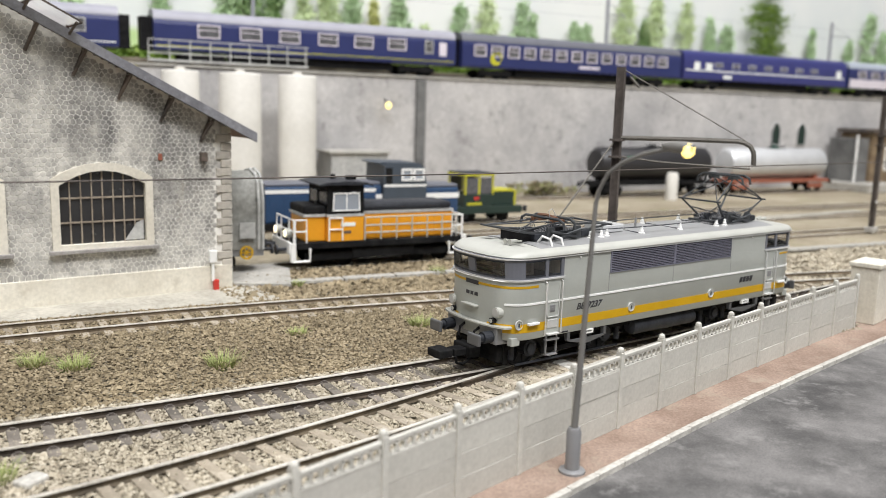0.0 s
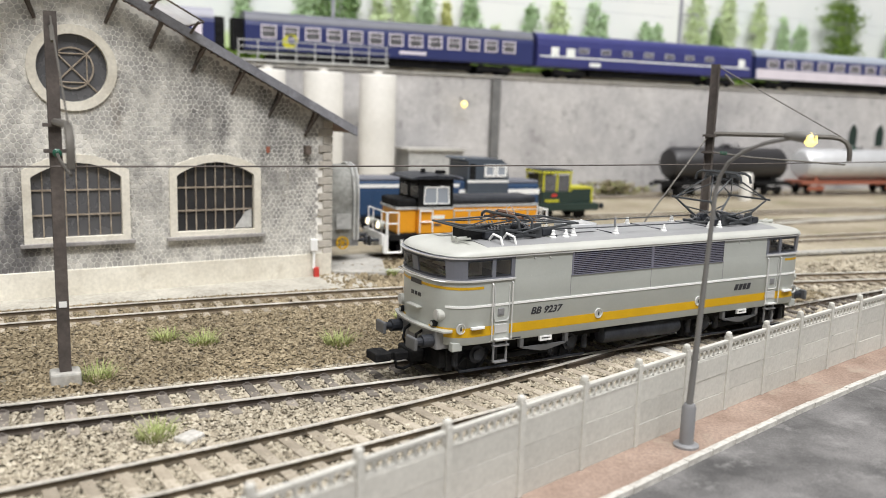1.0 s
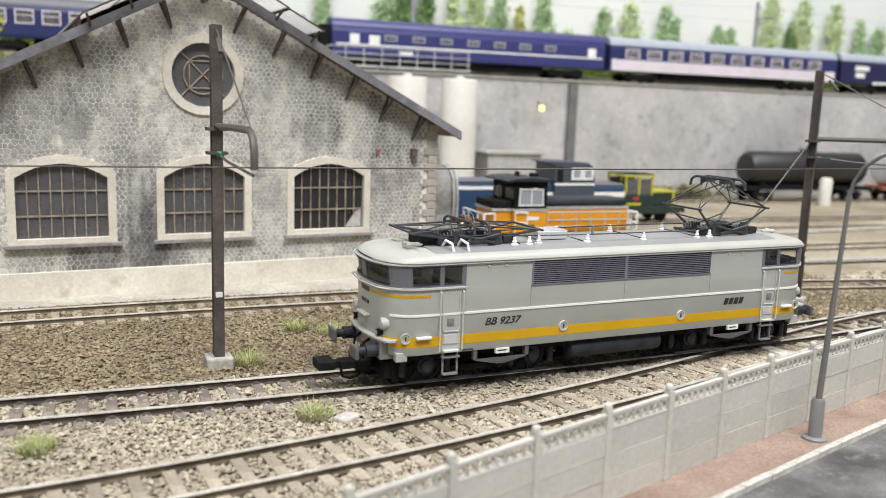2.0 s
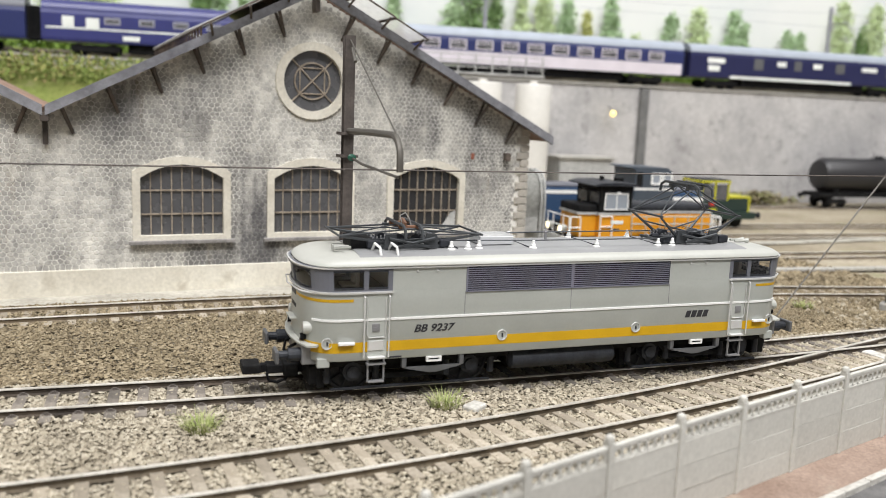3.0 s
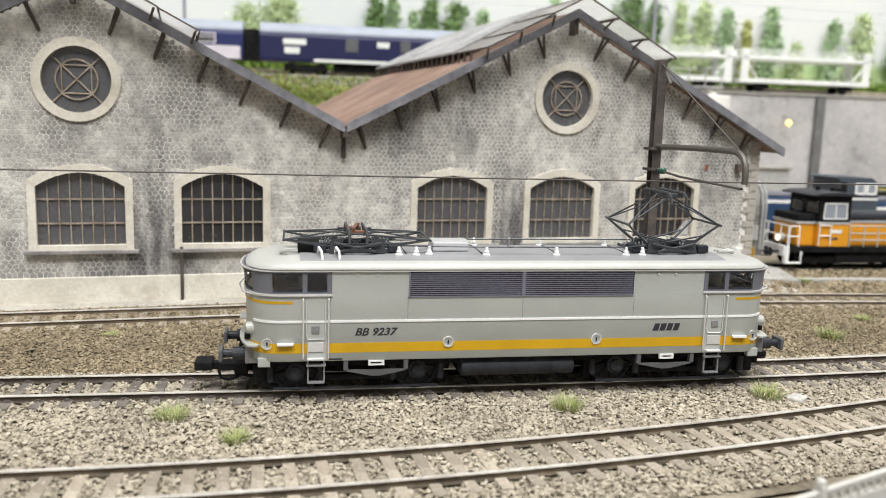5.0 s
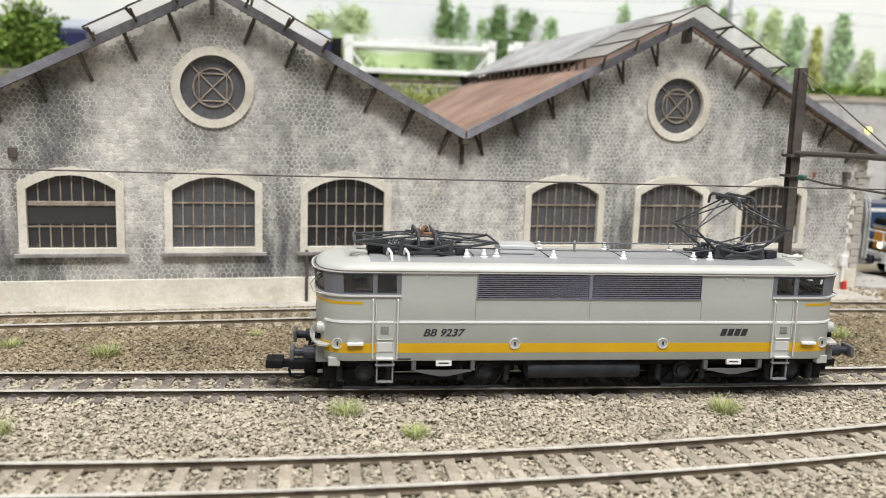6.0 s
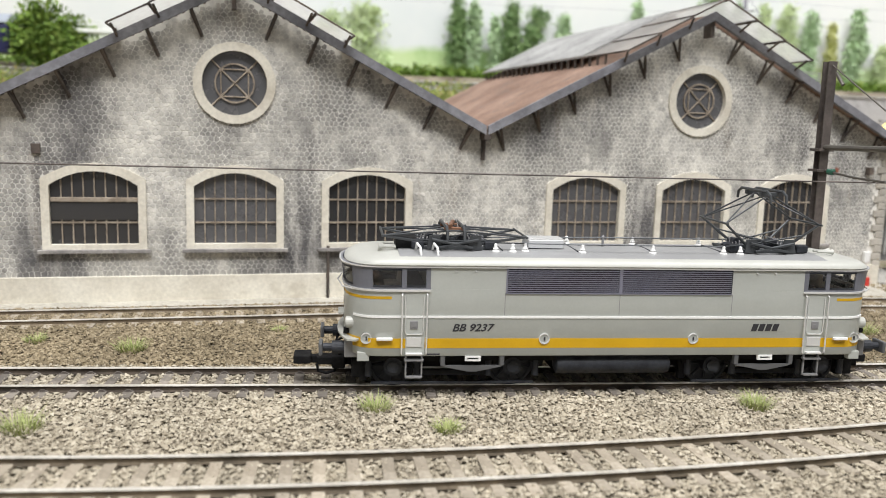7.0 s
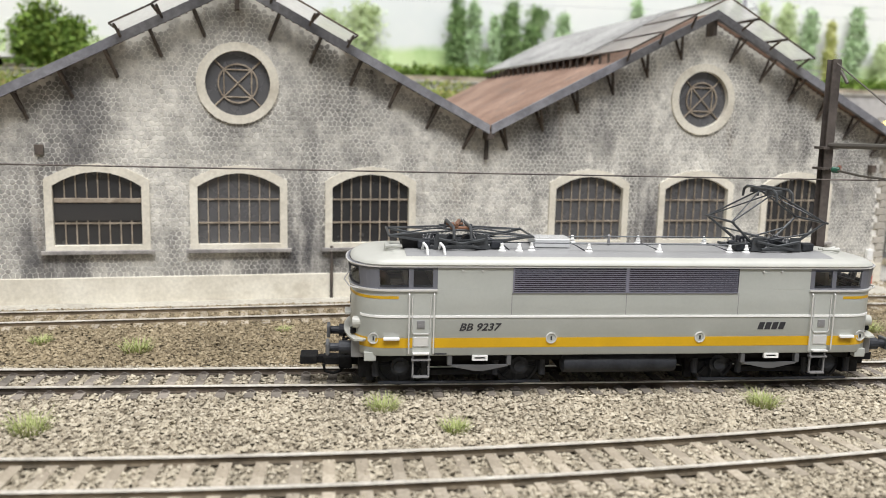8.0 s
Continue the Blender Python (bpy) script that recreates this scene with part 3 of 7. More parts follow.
# ---- tracks ----
def rail_mesh(bm, f, x0, x1, side, z=RAIL, n=90):
    prof = ((-0.07, 0), (-0.05, 0.03), (-0.02, 0.045), (-0.02, 0.11), (-0.042, 0.13), (-0.042, 0.172), (0.042, 0.172), (0.042, 0.13), (0.02, 0.11), (0.02, 0.045), (0.05, 0.03), (0.07, 0))
    prev = None
    for i in range(n + 1):
        x = x0 + (x1 - x0) * i / n
        a = radians(heading(f, x))
        px, py = x - math.sin(a) * side * 0.755, f(x) + math.cos(a) * side * 0.755
        ring = [bm.verts.new((px - math.sin(a) * u * 0.85, py + math.cos(a) * u * 0.85, z - 0.172 + w)) for u, w in prof]
        if prev:
            for k in range(len(prof)):
                j = (k + 1) % len(prof)
                bm.faces.new((prev[k], prev[j], ring[j], ring[k]))
        prev = ring
    bmesh.ops.recalc_face_normals(bm, faces=bm.faces)
    return bm


def head_mesh(bm, f, x0, x1, side, z=RAIL, n=90):
    prev = None
    for i in range(n + 1):
        x = x0 + (x1 - x0) * i / n
        a = radians(heading(f, x))
        px, py = x - math.sin(a) * side * 0.755, f(x) + math.cos(a) * side * 0.755
        ring = [bm.verts.new((px - math.sin(a) * u, py + math.cos(a) * u, z + w)) for u, w in ((-0.054, -0.018), (-0.048, 0.006), (0.048, 0.006), (0.054, -0.018))]
        if prev:
            for k in range(3):
                bm.faces.new((prev[k], prev[k + 1], ring[k + 1], ring[k]))
        prev = ring
    bmesh.ops.recalc_face_normals(bm, faces=bm.faces)
    return bm


def sleeper_mesh(name, material, half=1.28):
    return mesh_of(name, box(B(), -0.13, 0.13, -half, half, -0.09, 0.0, 0.015), material)


def chair_mesh():
    bm = B()
    box(bm, -0.09, 0.09, -0.13, 0.13, 0, 0.02)
    for s in (-1, 1):
        box(bm, -0.05, 0.05, s * 0.1 - 0.025, s * 0.1 + 0.025, 0.02, 0.06)
    return mesh_of("chair", bm, M["chair"])


SLEEPER, SLEEPER_PALE, CHAIR = sleeper_mesh("sleeper", M["sleeper"]), sleeper_mesh("sleeper", M["sleeper_pale"]), chair_mesh()


def track(name, f, x0, x1, side_mat, sleeper, label, sx0, sx1, z=RAIL, chairs=False, step=0.68):
    t = tagged(new(name), label, "railway track", "tracks", "structure")
    for s in (-1, 1):
        r = part("rail", rail_mesh(B(), f, x0, x1, s, z), side_mat, t)
        part("rail_head", head_mesh(B(), f, x0, x1, s, z), M["rail_top"], r, "bright worn running surface")
    x, i = sx0, 0
    while x < sx1:
        a = heading(f, x)
        m = at(x, f(x), z - 0.135, 0, 0, a + random.uniform(-1.5, 1.5))
        piece("sleeper", sleeper, t, m)
        if chairs:
            for s in (-1, 1):
                piece("rail_chair", CHAIR, t, m @ at(0, s * 0.755, 0.001))
        x += step * random.uniform(0.95, 1.05)
    return t


track("track_main", main_y, -60, 90, M["rail_side"], SLEEPER, "main track, dark rails on tarred sleepers in grey ballast", -24, 46, chairs=True)
track("track_branch", branch_y, -60, 32, M["rail_mid"], SLEEPER_PALE, "branch track joining the main line at a turnout", -22, 25)
track("track_back", back_y, -70, 46, M["rail_old"], SLEEPER_PALE, "rusty tan siding track along the shed", -26, 40)
YARD = 0.16
SIDING, BLUE_LINE, GREEN_LINE, TANK_LINE = far_y(50.9, -0.13, 21), far_y(56.7, -0.13, 30), far_y(60.2, -0.13, 40), far_y(69.8, -0.14, 59)
for nm, f, x0, x1 in (("track_siding", SIDING, 8, 70), ("track_blue", BLUE_LINE, 17.5, 80), ("track_green", GREEN_LINE, 18, 90), ("track_tank", TANK_LINE, 40, 130)):
    track(nm, f, x0, x1, M["rail_old"], SLEEPER_PALE, "rusty yard siding half sunk in dusty ground", x0, x1, YARD, step=0.9)


# check rail and frog at the turnout
turnout = tagged(new("turnout"), "points with frog and pale long sleeper in the track", "turnout", "", "structure")
bm = B()
for f, s in ((main_y, -1), (branch_y, 1)):
    for x0, x1 in ((17.4, 19.6), (20.6, 22.6)):
        rail_mesh(bm, f, x0, x1, s * 0.86, RAIL - 0.005, 10)
part("wing_rail", bm, M["rail_side"], turnout)
part("point_lever", box(box(B(), 21.0, 21.5, 30.9, 33.2, 0.16, 0.25, 0.03), 20.9, 21.6, 30.4, 31.0, 0.14, 0.36, 0.04), M["kerb"], turnout, "pale painted point lever base")


# ---- engine shed ----
WALL = 47.87
PEAKS, VALLEY, HALF, EAVE, RISE = (-12.55, 6.8), -2.85, 9.65, 6.75, 4.95
shed = tagged(new("engine_shed"), "two-gabled stone engine shed with arched barred windows", "building", "", "")
shed.matrix_world = at(0, WALL, 0)


def roof_z(x):
    return EAVE + RISE * (1 - min(abs(x - p) for p in PEAKS) / HALF)


def arch(cx, half, z0, spring, top, n=10):
    """A window outline with a flat segmental arch, from the lower left round."""
    pts = [(cx - half, z0), (cx + half, z0), (cx + half, spring)]
    for i in range(1, n):
        a = i / n
        pts.append((cx + half * math.cos(math.pi * a) * 1.0, spring + (top - spring) * math.sin(math.pi * a) ** 2))
    pts.append((cx - half, spring))
    return pts


def disc(cx, cz, r, n=32):
    return [(cx + r * math.cos(2 * math.pi * k / n), cz + r * math.sin(2 * math.pi * k / n)) for k in range(n)]


WINDOWS = [p + o for p in PEAKS for o in (-5.02, 0, 5.05)]
ROUND_Z = 8.33


def inside_opening(x, z, grow=0.0):
    for cx in WINDOWS:
        if abs(x - cx) < 1.8 + grow and 1.95 - grow < z < 4.72 + 0.58 * (1 - min(1, ((x - cx) / 1.8) ** 2)) + grow:
            return True
    return any((x - p) ** 2 + (z - ROUND_Z) ** 2 < (1.5 + grow) ** 2 for p in PEAKS)


# the wall plate: outline with holes cut by bridging, built from a fine grid of cells
def shed_wall():
    bm = B()
    xs = sorted({-22.3 + 0.125 * i for i in range(313)} | {16.7})
    cols = [x for x in xs if x <= 16.7]
    step = 0.125
    for x0, x1 in zip(cols, cols[1:]):
        z = 0.0
        while z < 11.75:
            z1 = z + step
            xm, zm = (x0 + x1) / 2, z + step / 2
            top = min(roof_z(x0), roof_z(x1))
            hole = any(abs(xm - cx) < 1.68 and 2.2 < zm < 4.62 + 0.58 * (1 - min(1, ((xm - cx) / 1.8) ** 2)) for cx in WINDOWS) or any((xm - p) ** 2 + (zm - ROUND_Z) ** 2 < 1.35 ** 2 for p in PEAKS)
            if z < top and not hole:
                za, zb = min(z1, roof_z(x0)), min(z1, roof_z(x1))
                v = [bm.verts.new(c) for c in ((x0, 0, z), (x1, 0, z), (x1, 0, max(zb, z + 0.001)), (x0, 0, max(za, z + 0.001)))]
                bm.faces.new(v)
            z = z1
    bmesh.ops.remove_doubles(bm, verts=bm.verts, dist=0.0005)
    got = bmesh.ops.extrude_face_region(bm, geom=list(bm.faces))
    for v in got["geom"]:
        if isinstance(v, bmesh.types.BMVert):
            v.co.y += 0.35
    bmesh.ops.recalc_face_normals(bm, faces=bm.faces)
    return bm


front = part("front_wall", shed_wall(), M["joint"], shed, "weathered grey wall of small irregular stones with pale mortar")
part("plinth", box(B(), -22.4, 16.75, -0.1, 0.0, 0.0, 1.1, 0.02), M["render_white"], shed, "stained cream rendered plinth")
# side and rear walls; a wide doorway lets the siding into the right flank
part("side_wall", box(B(), -22.4, -22.05, 0.36, 18, 0, EAVE), M["mortar"], shed)
bm = B()
box(bm, 16.35, 16.7, 0.36, 1.0, 0, EAVE)
box(bm, 16.35, 16.7, 5.6, 18, 0, EAVE)
box(bm, 16.35, 16.7, 1.0, 5.6, 5.6, EAVE)
part("side_wall", bm, M["mortar"], shed, "flank wall with a wide track doorway")
for p in PEAKS:
    part("rear_wall", upright(B(), ((p - HALF, 0), (p + HALF, 0), (p + HALF, EAVE), (p, EAVE + RISE), (p - HALF, EAVE)), 17.6, 18.0), M["mortar"], shed)


def roof_side(p, s, y0, y1, u0, u1, lift, thick):
    """One slope: from u0 to u1 across, u measured from the peak."""
    f = lambda u: EAVE + RISE * (1 - u / HALF) + lift
    poly = [(p + s * u0, f(u0)), (p + s * u1, f(u1)), (p + s * u1, f(u1) + thick), (p + s * u0, f(u0) + thick)]
    return upright(B(), poly, y0, y1)


for p in PEAKS:
    for s in (-1, 1):
        outer = HALF + (1.15 if (p > 0 and s > 0) or (p < 0 and s < 0) else -0.02)
        part("roof_slope", roof_side(p, s, 0.0, 18.3, 0.0, outer, 0.03, 0.16), M["roof"], shed, "red-brown roofing")
        part("roof_verge", roof_side(p, s, -0.55, -0.004, 3.9, outer, 0.03, 0.16), M["roof"], shed)
        part("verge_board", roof_side(p, s, -0.75, -0.55, 0.0, outer, -0.08, 0.36), M["fascia"], shed, "slate-grey verge board")
        part("lantern_slope", roof_side(p, s, 3.04, 18.6, 0.0, 4.25, 0.62, 0.1), M["zinc"], shed, "grey sheet roof of the raised lantern")
        f = lambda u: EAVE + RISE * (1 - u / HALF) + 0.72
        for k in range(3):
            u0, u1 = 0.08 + 1.4 * k, 1.42 + 1.4 * k
            sky = part("skylight", roof_side(p, s, -1.5, 3.0, u0, u1, 0.66 - 0.03 * k, 0.04), M["skylight"], shed, "frosted white skylight panel")
            bm = roof_side(p, s, -1.54, -1.5, u0 - 0.03, u1 + 0.03, 0.64 - 0.03 * k, 0.07)
            for v in (u0 - 0.04, u1):
                upright(bm, ((p + s * v, f(v) - 0.07 - 0.03 * k), (p + s * (v + 0.05), f(v + 0.05) - 0.07 - 0.03 * k), (p + s * (v + 0.05), f(v + 0.05) - 0.01 - 0.03 * k), (p + s * v, f(v) - 0.01 - 0.03 * k)), -1.5, 3.0)
            part("skylight_frame", bm, M["bracket"], sky, "thin rusty edge strips")
            part("skylight_strut", rod(B(), (p + s * (u1 - 0.1), -1.3, f(u1) - 0.12), (p + s * (u1 - 0.25), -0.7, f(u1) - 0.5), 0.05, seg=5), M["bracket"], sky)
        for k in range(22):
            y = 0.6 + k * 0.82
            bm = box(B(), p + s * 4.2 - 0.04, p + s * 4.2 + 0.04, y - 0.05, y + 0.05, roof_z(p + 4.2) + 0.15, roof_z(p + 4.2) + 0.64)
            part("lantern_post", bm, M["bracket"], shed)
        for k in range(20):
            y = 3.4 + k * 0.75
            part("lantern_seam", rod(B(), (p + s * 0.05, y, f(0.05)), (p + s * 4.25, y, f(4.25)), 0.03, seg=4), M["zinc"], shed)
        for k in range(1, 7):
            u = k * 1.52
            if u > HALF - 0.4 and outer < HALF:
                continue
            z = EAVE + RISE * (1 - u / HALF)
            bm = B()
            rod(bm, (p + s * u, -0.66, z + 0.0), (p + s * (u - 0.36), -0.04, z - 0.92), 0.065, seg=6)
            rod(bm, (p + s * (u - 0.38), -0.05, z - 0.98), (p + s * u, -0.05, z - 0.08), 0.06, seg=4)
            box(bm, p + s * u - 0.06, p + s * u + 0.06, -0.6, -0.05, z - 0.06, z + 0.06)
            part("bracket", bm, M["bracket"], shed)
    bm = box(B(), p - 0.08, p + 0.08, -0.6, -0.01, EAVE + RISE - 0.75, EAVE + RISE - 0.05)
    part("bracket", bm, M["bracket"], shed)
part("valley_pipe", rod(box(B(), VALLEY - 0.14, VALLEY + 0.14, -0.72, -0.02, EAVE - 0.28, EAVE + 0.05, 0.03), (VALLEY, -0.12, EAVE - 0.2), (VALLEY, -0.12, EAVE - 1.1), 0.09), M["bracket"], shed)
part("downpipe", rod(B(), (WINDOWS[2] - 1.55, -0.17, 0.1), (WINDOWS[2] - 1.55, -0.17, 2.2), 0.06), M["bracket"], shed, "rusty downpipe under a sill")


def window(cx, broken):
    w = part("window_frame", frame_loop(B(), arch(cx, 1.8, 2.1, 4.72, 5.3), arch(cx, 1.52, 2.3, 4.48, 5.0), -0.1, 0.2), M["render_white"], shed, "cream arched window surround")
    part("window_pane", upright(B(), arch(cx, 1.6, 2.2, 4.6, 5.05), 0.14, 0.17), M["pane" if cx in (WINDOWS[5], WINDOWS[2], WINDOWS[0]) else "pane_mid"], w, "dark dusty glass")
    for k in range(1, 8):
        x = cx - 1.52 + 3.04 * k / 8
        part("upright_bar", box(B(), x - 0.022, x + 0.022, 0.08, 0.13, 2.3, 4.48 + 0.52 * (1 - (k / 4 - 1) ** 2)), M["bar"], w)
    for z in (3.1, 4.0):
        part("cross_bar", box(B(), cx - 1.52, cx + 1.52, 0.075, 0.125, z - 0.03, z + 0.03), M["bar"], w)
    if broken:
        part("cross_bar", box(B(), cx - 1.5, cx + 1.5, 0.02, 0.12, 3.86, 4.02, 0.02), M["bar"], w, "thick rusty transom")
        part("window_pane", box(B(), cx - 1.5, cx + 1.5, 0.07, 0.078, 3.2, 3.84), M["pane"], w)
    part("window_sill", box(B(), cx - 1.95, cx + 1.95, -0.24, -0.08, 1.98, 2.12, 0.02), M["sill"], w, "grey projecting sill")


for i, cx in enumerate(WINDOWS):
    window(cx, i == 0)
part("paper_sheet", upright(B(), ((12.6, 2.35), (13.3, 2.35), (13.3, 3.1), (13.05, 3.0)), 0.05, 0.06), M["shed_grey"], shed, "crumpled pale sheet behind the bars")
for p in PEAKS:
    w = part("round_window_frame", frame_loop(B(), disc(p, ROUND_Z, 1.5), disc(p, ROUND_Z, 1.18), -0.1, 0.2), M["render_white"], shed, "cream round window surround", smooth=True)
    part("window_pane", upright(B(), disc(p, ROUND_Z, 1.25), 0.14, 0.17), M["pane_mid"], w, "grey dusty glass")
    part("ring_bar", frame_loop(B(), disc(p, ROUND_Z, 0.74), disc(p, ROUND_Z, 0.68), 0.07, 0.12), M["bar"], w)
    for s in (-1, 1):
        d = 0.84
        part("glazing_bar", rod(B(), (p - d, 0.1, ROUND_Z - s * d), (p + d, 0.1, ROUND_Z + s * d), 0.032, seg=6), M["bar"], w)
        part("glazing_bar", rod(B(), (p - 0.5, 0.1, ROUND_Z + s * 0.5), (p + 0.5, 0.1, ROUND_Z + s * 0.5), 0.028, seg=6), M["bar"], w)
        part("glazing_bar", rod(B(), (p + s * 0.5, 0.1, ROUND_Z - 0.5), (p + s * 0.5, 0.1, ROUND_Z + 0.5), 0.028, seg=6), M["bar"], w)

# quoins at the right corner
QUOIN = [mesh_of("quoin", box(B(), -w, 0, -0.09, 0.3, 0, 0.3, 0.02), M["quoin"]) for w in (0.62, 0.42)]
for k in range(20):
    piece("quoin", QUOIN[k % 2], shed, at(16.78, 0, 0.02 + 0.335 * k))
bm = box(box(B(), 15.75, 16.05, -0.3, -0.1, 1.25, 1.75, 0.03), 15.85, 15.95, -0.25, -0.15, 0.5, 1.25)
part("cable_box", bm, M["white"], shed, "white electrical box by the corner")
part("red_post", box(B(), 15.9, 16.1, -0.35, -0.15, 0, 0.55, 0.02), M["red"], shed)
part("wall_lantern", box(B(), 15.5, 15.75, -0.3, -0.0, 5.3, 5.65, 0.03), M["bracket"], shed)
part("vent", box(B(), -19.6, -19.3, -0.14, 0.0, 5.6, 5.95, 0.02), M["bracket"], shed, "small rusty vent box")
part("anchor", box(B(), 13.9, 14.05, -0.06, 0.0, 5.35, 5.6, 0.02), M["oxide"], shed)


# ---- fence, pavement, road ----
def fence_y(x):
    return 27.85 + 0.2 * (x - 15.2) - 0.0017 * (x - 15.2) ** 2


def kerb_y(x):
    return fence_y(x) - 1.13 - 0.012 * max(0, x - 20)


bm = B()
strip(bm, lambda x: kerb_y(x) + 0.0, lambda x: fence_y(x) + 0.3, -30, 60, 0.15, 70)
tagged(new("pavement", mesh_of("pavement", bm, M["pavement"])), "worn reddish-brown pavement between fence and kerb", "pavement", "", "structure")
bm = B()
strip(bm, lambda x: -40, lambda x: kerb_y(x) - 0.08, -60, 90, 0.03, 90, 0.02)
tagged(new("road", mesh_of("road", bm, M["asphalt"])), "patchy grey asphalt road with pale wear", "road", "", "structure")
kerb = tagged(new("kerb"), "chipped white-painted kerb along the road", "kerb", "", "structure")
KERB = mesh_of("kerbstone", box(B(), -0.4845, 0.4845, -0.08, 0.08, 0, 0.16, 0.012), M["kerb"])
x = -12.0
while x < 44:
    piece("kerbstone", KERB, kerb, at(x, kerb_y(x) - 0.05 + random.uniform(-0.008, 0.008), random.uniform(-0.006, 0.006), 0, 0, heading(kerb_y, x) + random.uniform(-0.4, 0.4)))
    x += 0.97
fx = [4.02 - 1.86 * 4 + 1.86 * k for k in range(21)]
POST = B()
box(POST, -0.065, 0.065, -0.085, 0.085, 0, 1.88, 0.012)
lathe(POST, [(0.075, 1.87), (0.085, 1.91), (0.075, 1.97), (0.035, 2.0)], seg=10)
POST = mesh_of("post", POST, M["fence"])
PLANK = mesh_of("plank", box(B(), -0.885, 0.885, -0.045, 0.045, 0, 0.484, 0.008), M["fence"])
TOP = B()
box(TOP, -0.885, 0.885, -0.045, 0.045, 1.72, 1.8, 0.012)
box(TOP, -0.885, 0.885, -0.045, 0.045, 1.46, 1.51, 0.01)
for k in range(8):
    cx = -0.75 + 1.5 * k / 7
    frame_loop(TOP, disc(cx, 1.615, 0.122, 12), disc(cx, 1.615, 0.082, 12), -0.035, 0.035)
TOP = mesh_of("openwork", TOP, M["fence"])
fence = thing("concrete_fence", "grey precast concrete fence with openwork top and capped posts", "fence")
for k, x in enumerate(fx):
    h = heading(fence_y, x)
    piece("post", POST, fence, at(x, fence_y(x), 0.15, 0, 0, h))
    if k + 1 < len(fx):
        xm = x + 0.93
        h = heading(fence_y, xm)
        for j in range(3):
            piece("plank", PLANK, fence, at(xm, fence_y(xm) + random.uniform(-0.008, 0.008), 0.15 + 0.49 * j, 0, 0, h))
        piece("openwork", TOP, fence, at(xm, fence_y(xm), 0.15, 0, 0, h))
pillar = thing("gate_pillar", "cream concrete gate pillar with flat cap", "pillar", at(35.45, 31.35, 0.15, 0, 0, 11))
part("shaft", box(B(), -0.75, 0.75, -0.5, 0.5, 0, 2.1, 0.03), M["render_white"], pillar)
part("cap", box(B(), -0.81, 0.81, -0.56, 0.56, 2.1, 2.27, 0.03), M["render_white"], pillar)
gate = thing("metal_gate", "dark green metal gate beside the pillar", "gate", at(37.4, 31.5, 0.15, 0, 0, 11))
for k in range(9):
    part("bar", rod(B(), (-1.0 + 0.24 * k, 0, 0.05), (-1.0 + 0.24 * k, 0, 1.9), 0.035, seg=6), M["forest"], gate)
part("rail", box(box(B(), -1.1, 1.1, -0.04, 0.04, 0.2, 0.3), -1.1, 1.1, -0.04, 0.04, 1.7, 1.8), M["forest"], gate)

lamp = thing("street_lamp", "tall grey street lamp with curved arm, lit warm yellow", "street lamp", at(16.25, 27.31, 0.15))
part("base_flange", lathe(B(), [(0.28, 0), (0.28, 0.05), (0.2, 0.08)]), M["gear_grey"], lamp)
part("base_sleeve", lathe(B(), [(0.155, 0.07), (0.155, 0.9), (0.12, 0.98)]), M["gear_grey"], lamp, "blue-grey thicker sleeve at the foot", smooth=True)
part("pole", rod(B(), (0, 0, 0.95), (0.16, -0.08, 5.7), 0.075, 0.045, 12), M["lamp_grey"], lamp, smooth=True)
arc = [(0.16, -0.08, 5.65), (0.17, -0.14, 5.95), (0.2, -0.32, 6.28), (0.28, -0.62, 6.52), (0.4, -1.0, 6.7), (0.52, -1.36, 6.8), (0.6, -1.6, 6.84)]
part("arm", tube(B(), arc, 0.042, 8), M["lamp_grey"], lamp, smooth=True)
part("lamp_head", lathe(B(), [(0.05, -0.32), (0.1, -0.15), (0.12, 0.1), (0.08, 0.28)], look((0.62, -1.66, 6.86), (0.8, -2.2, 6.83)) @ pose(0, 0, 0, 180)), M["lamp_grey"], lamp, smooth=True)
part("bulb", lathe(B(), [(0.05, -0.14), (0.12, -0.07), (0.125, 0.05), (0.06, 0.12)], Matrix.Translation((0.68, -1.82, 6.82))), M["lamp_on"], lamp, "glowing warm bulb", smooth=True)


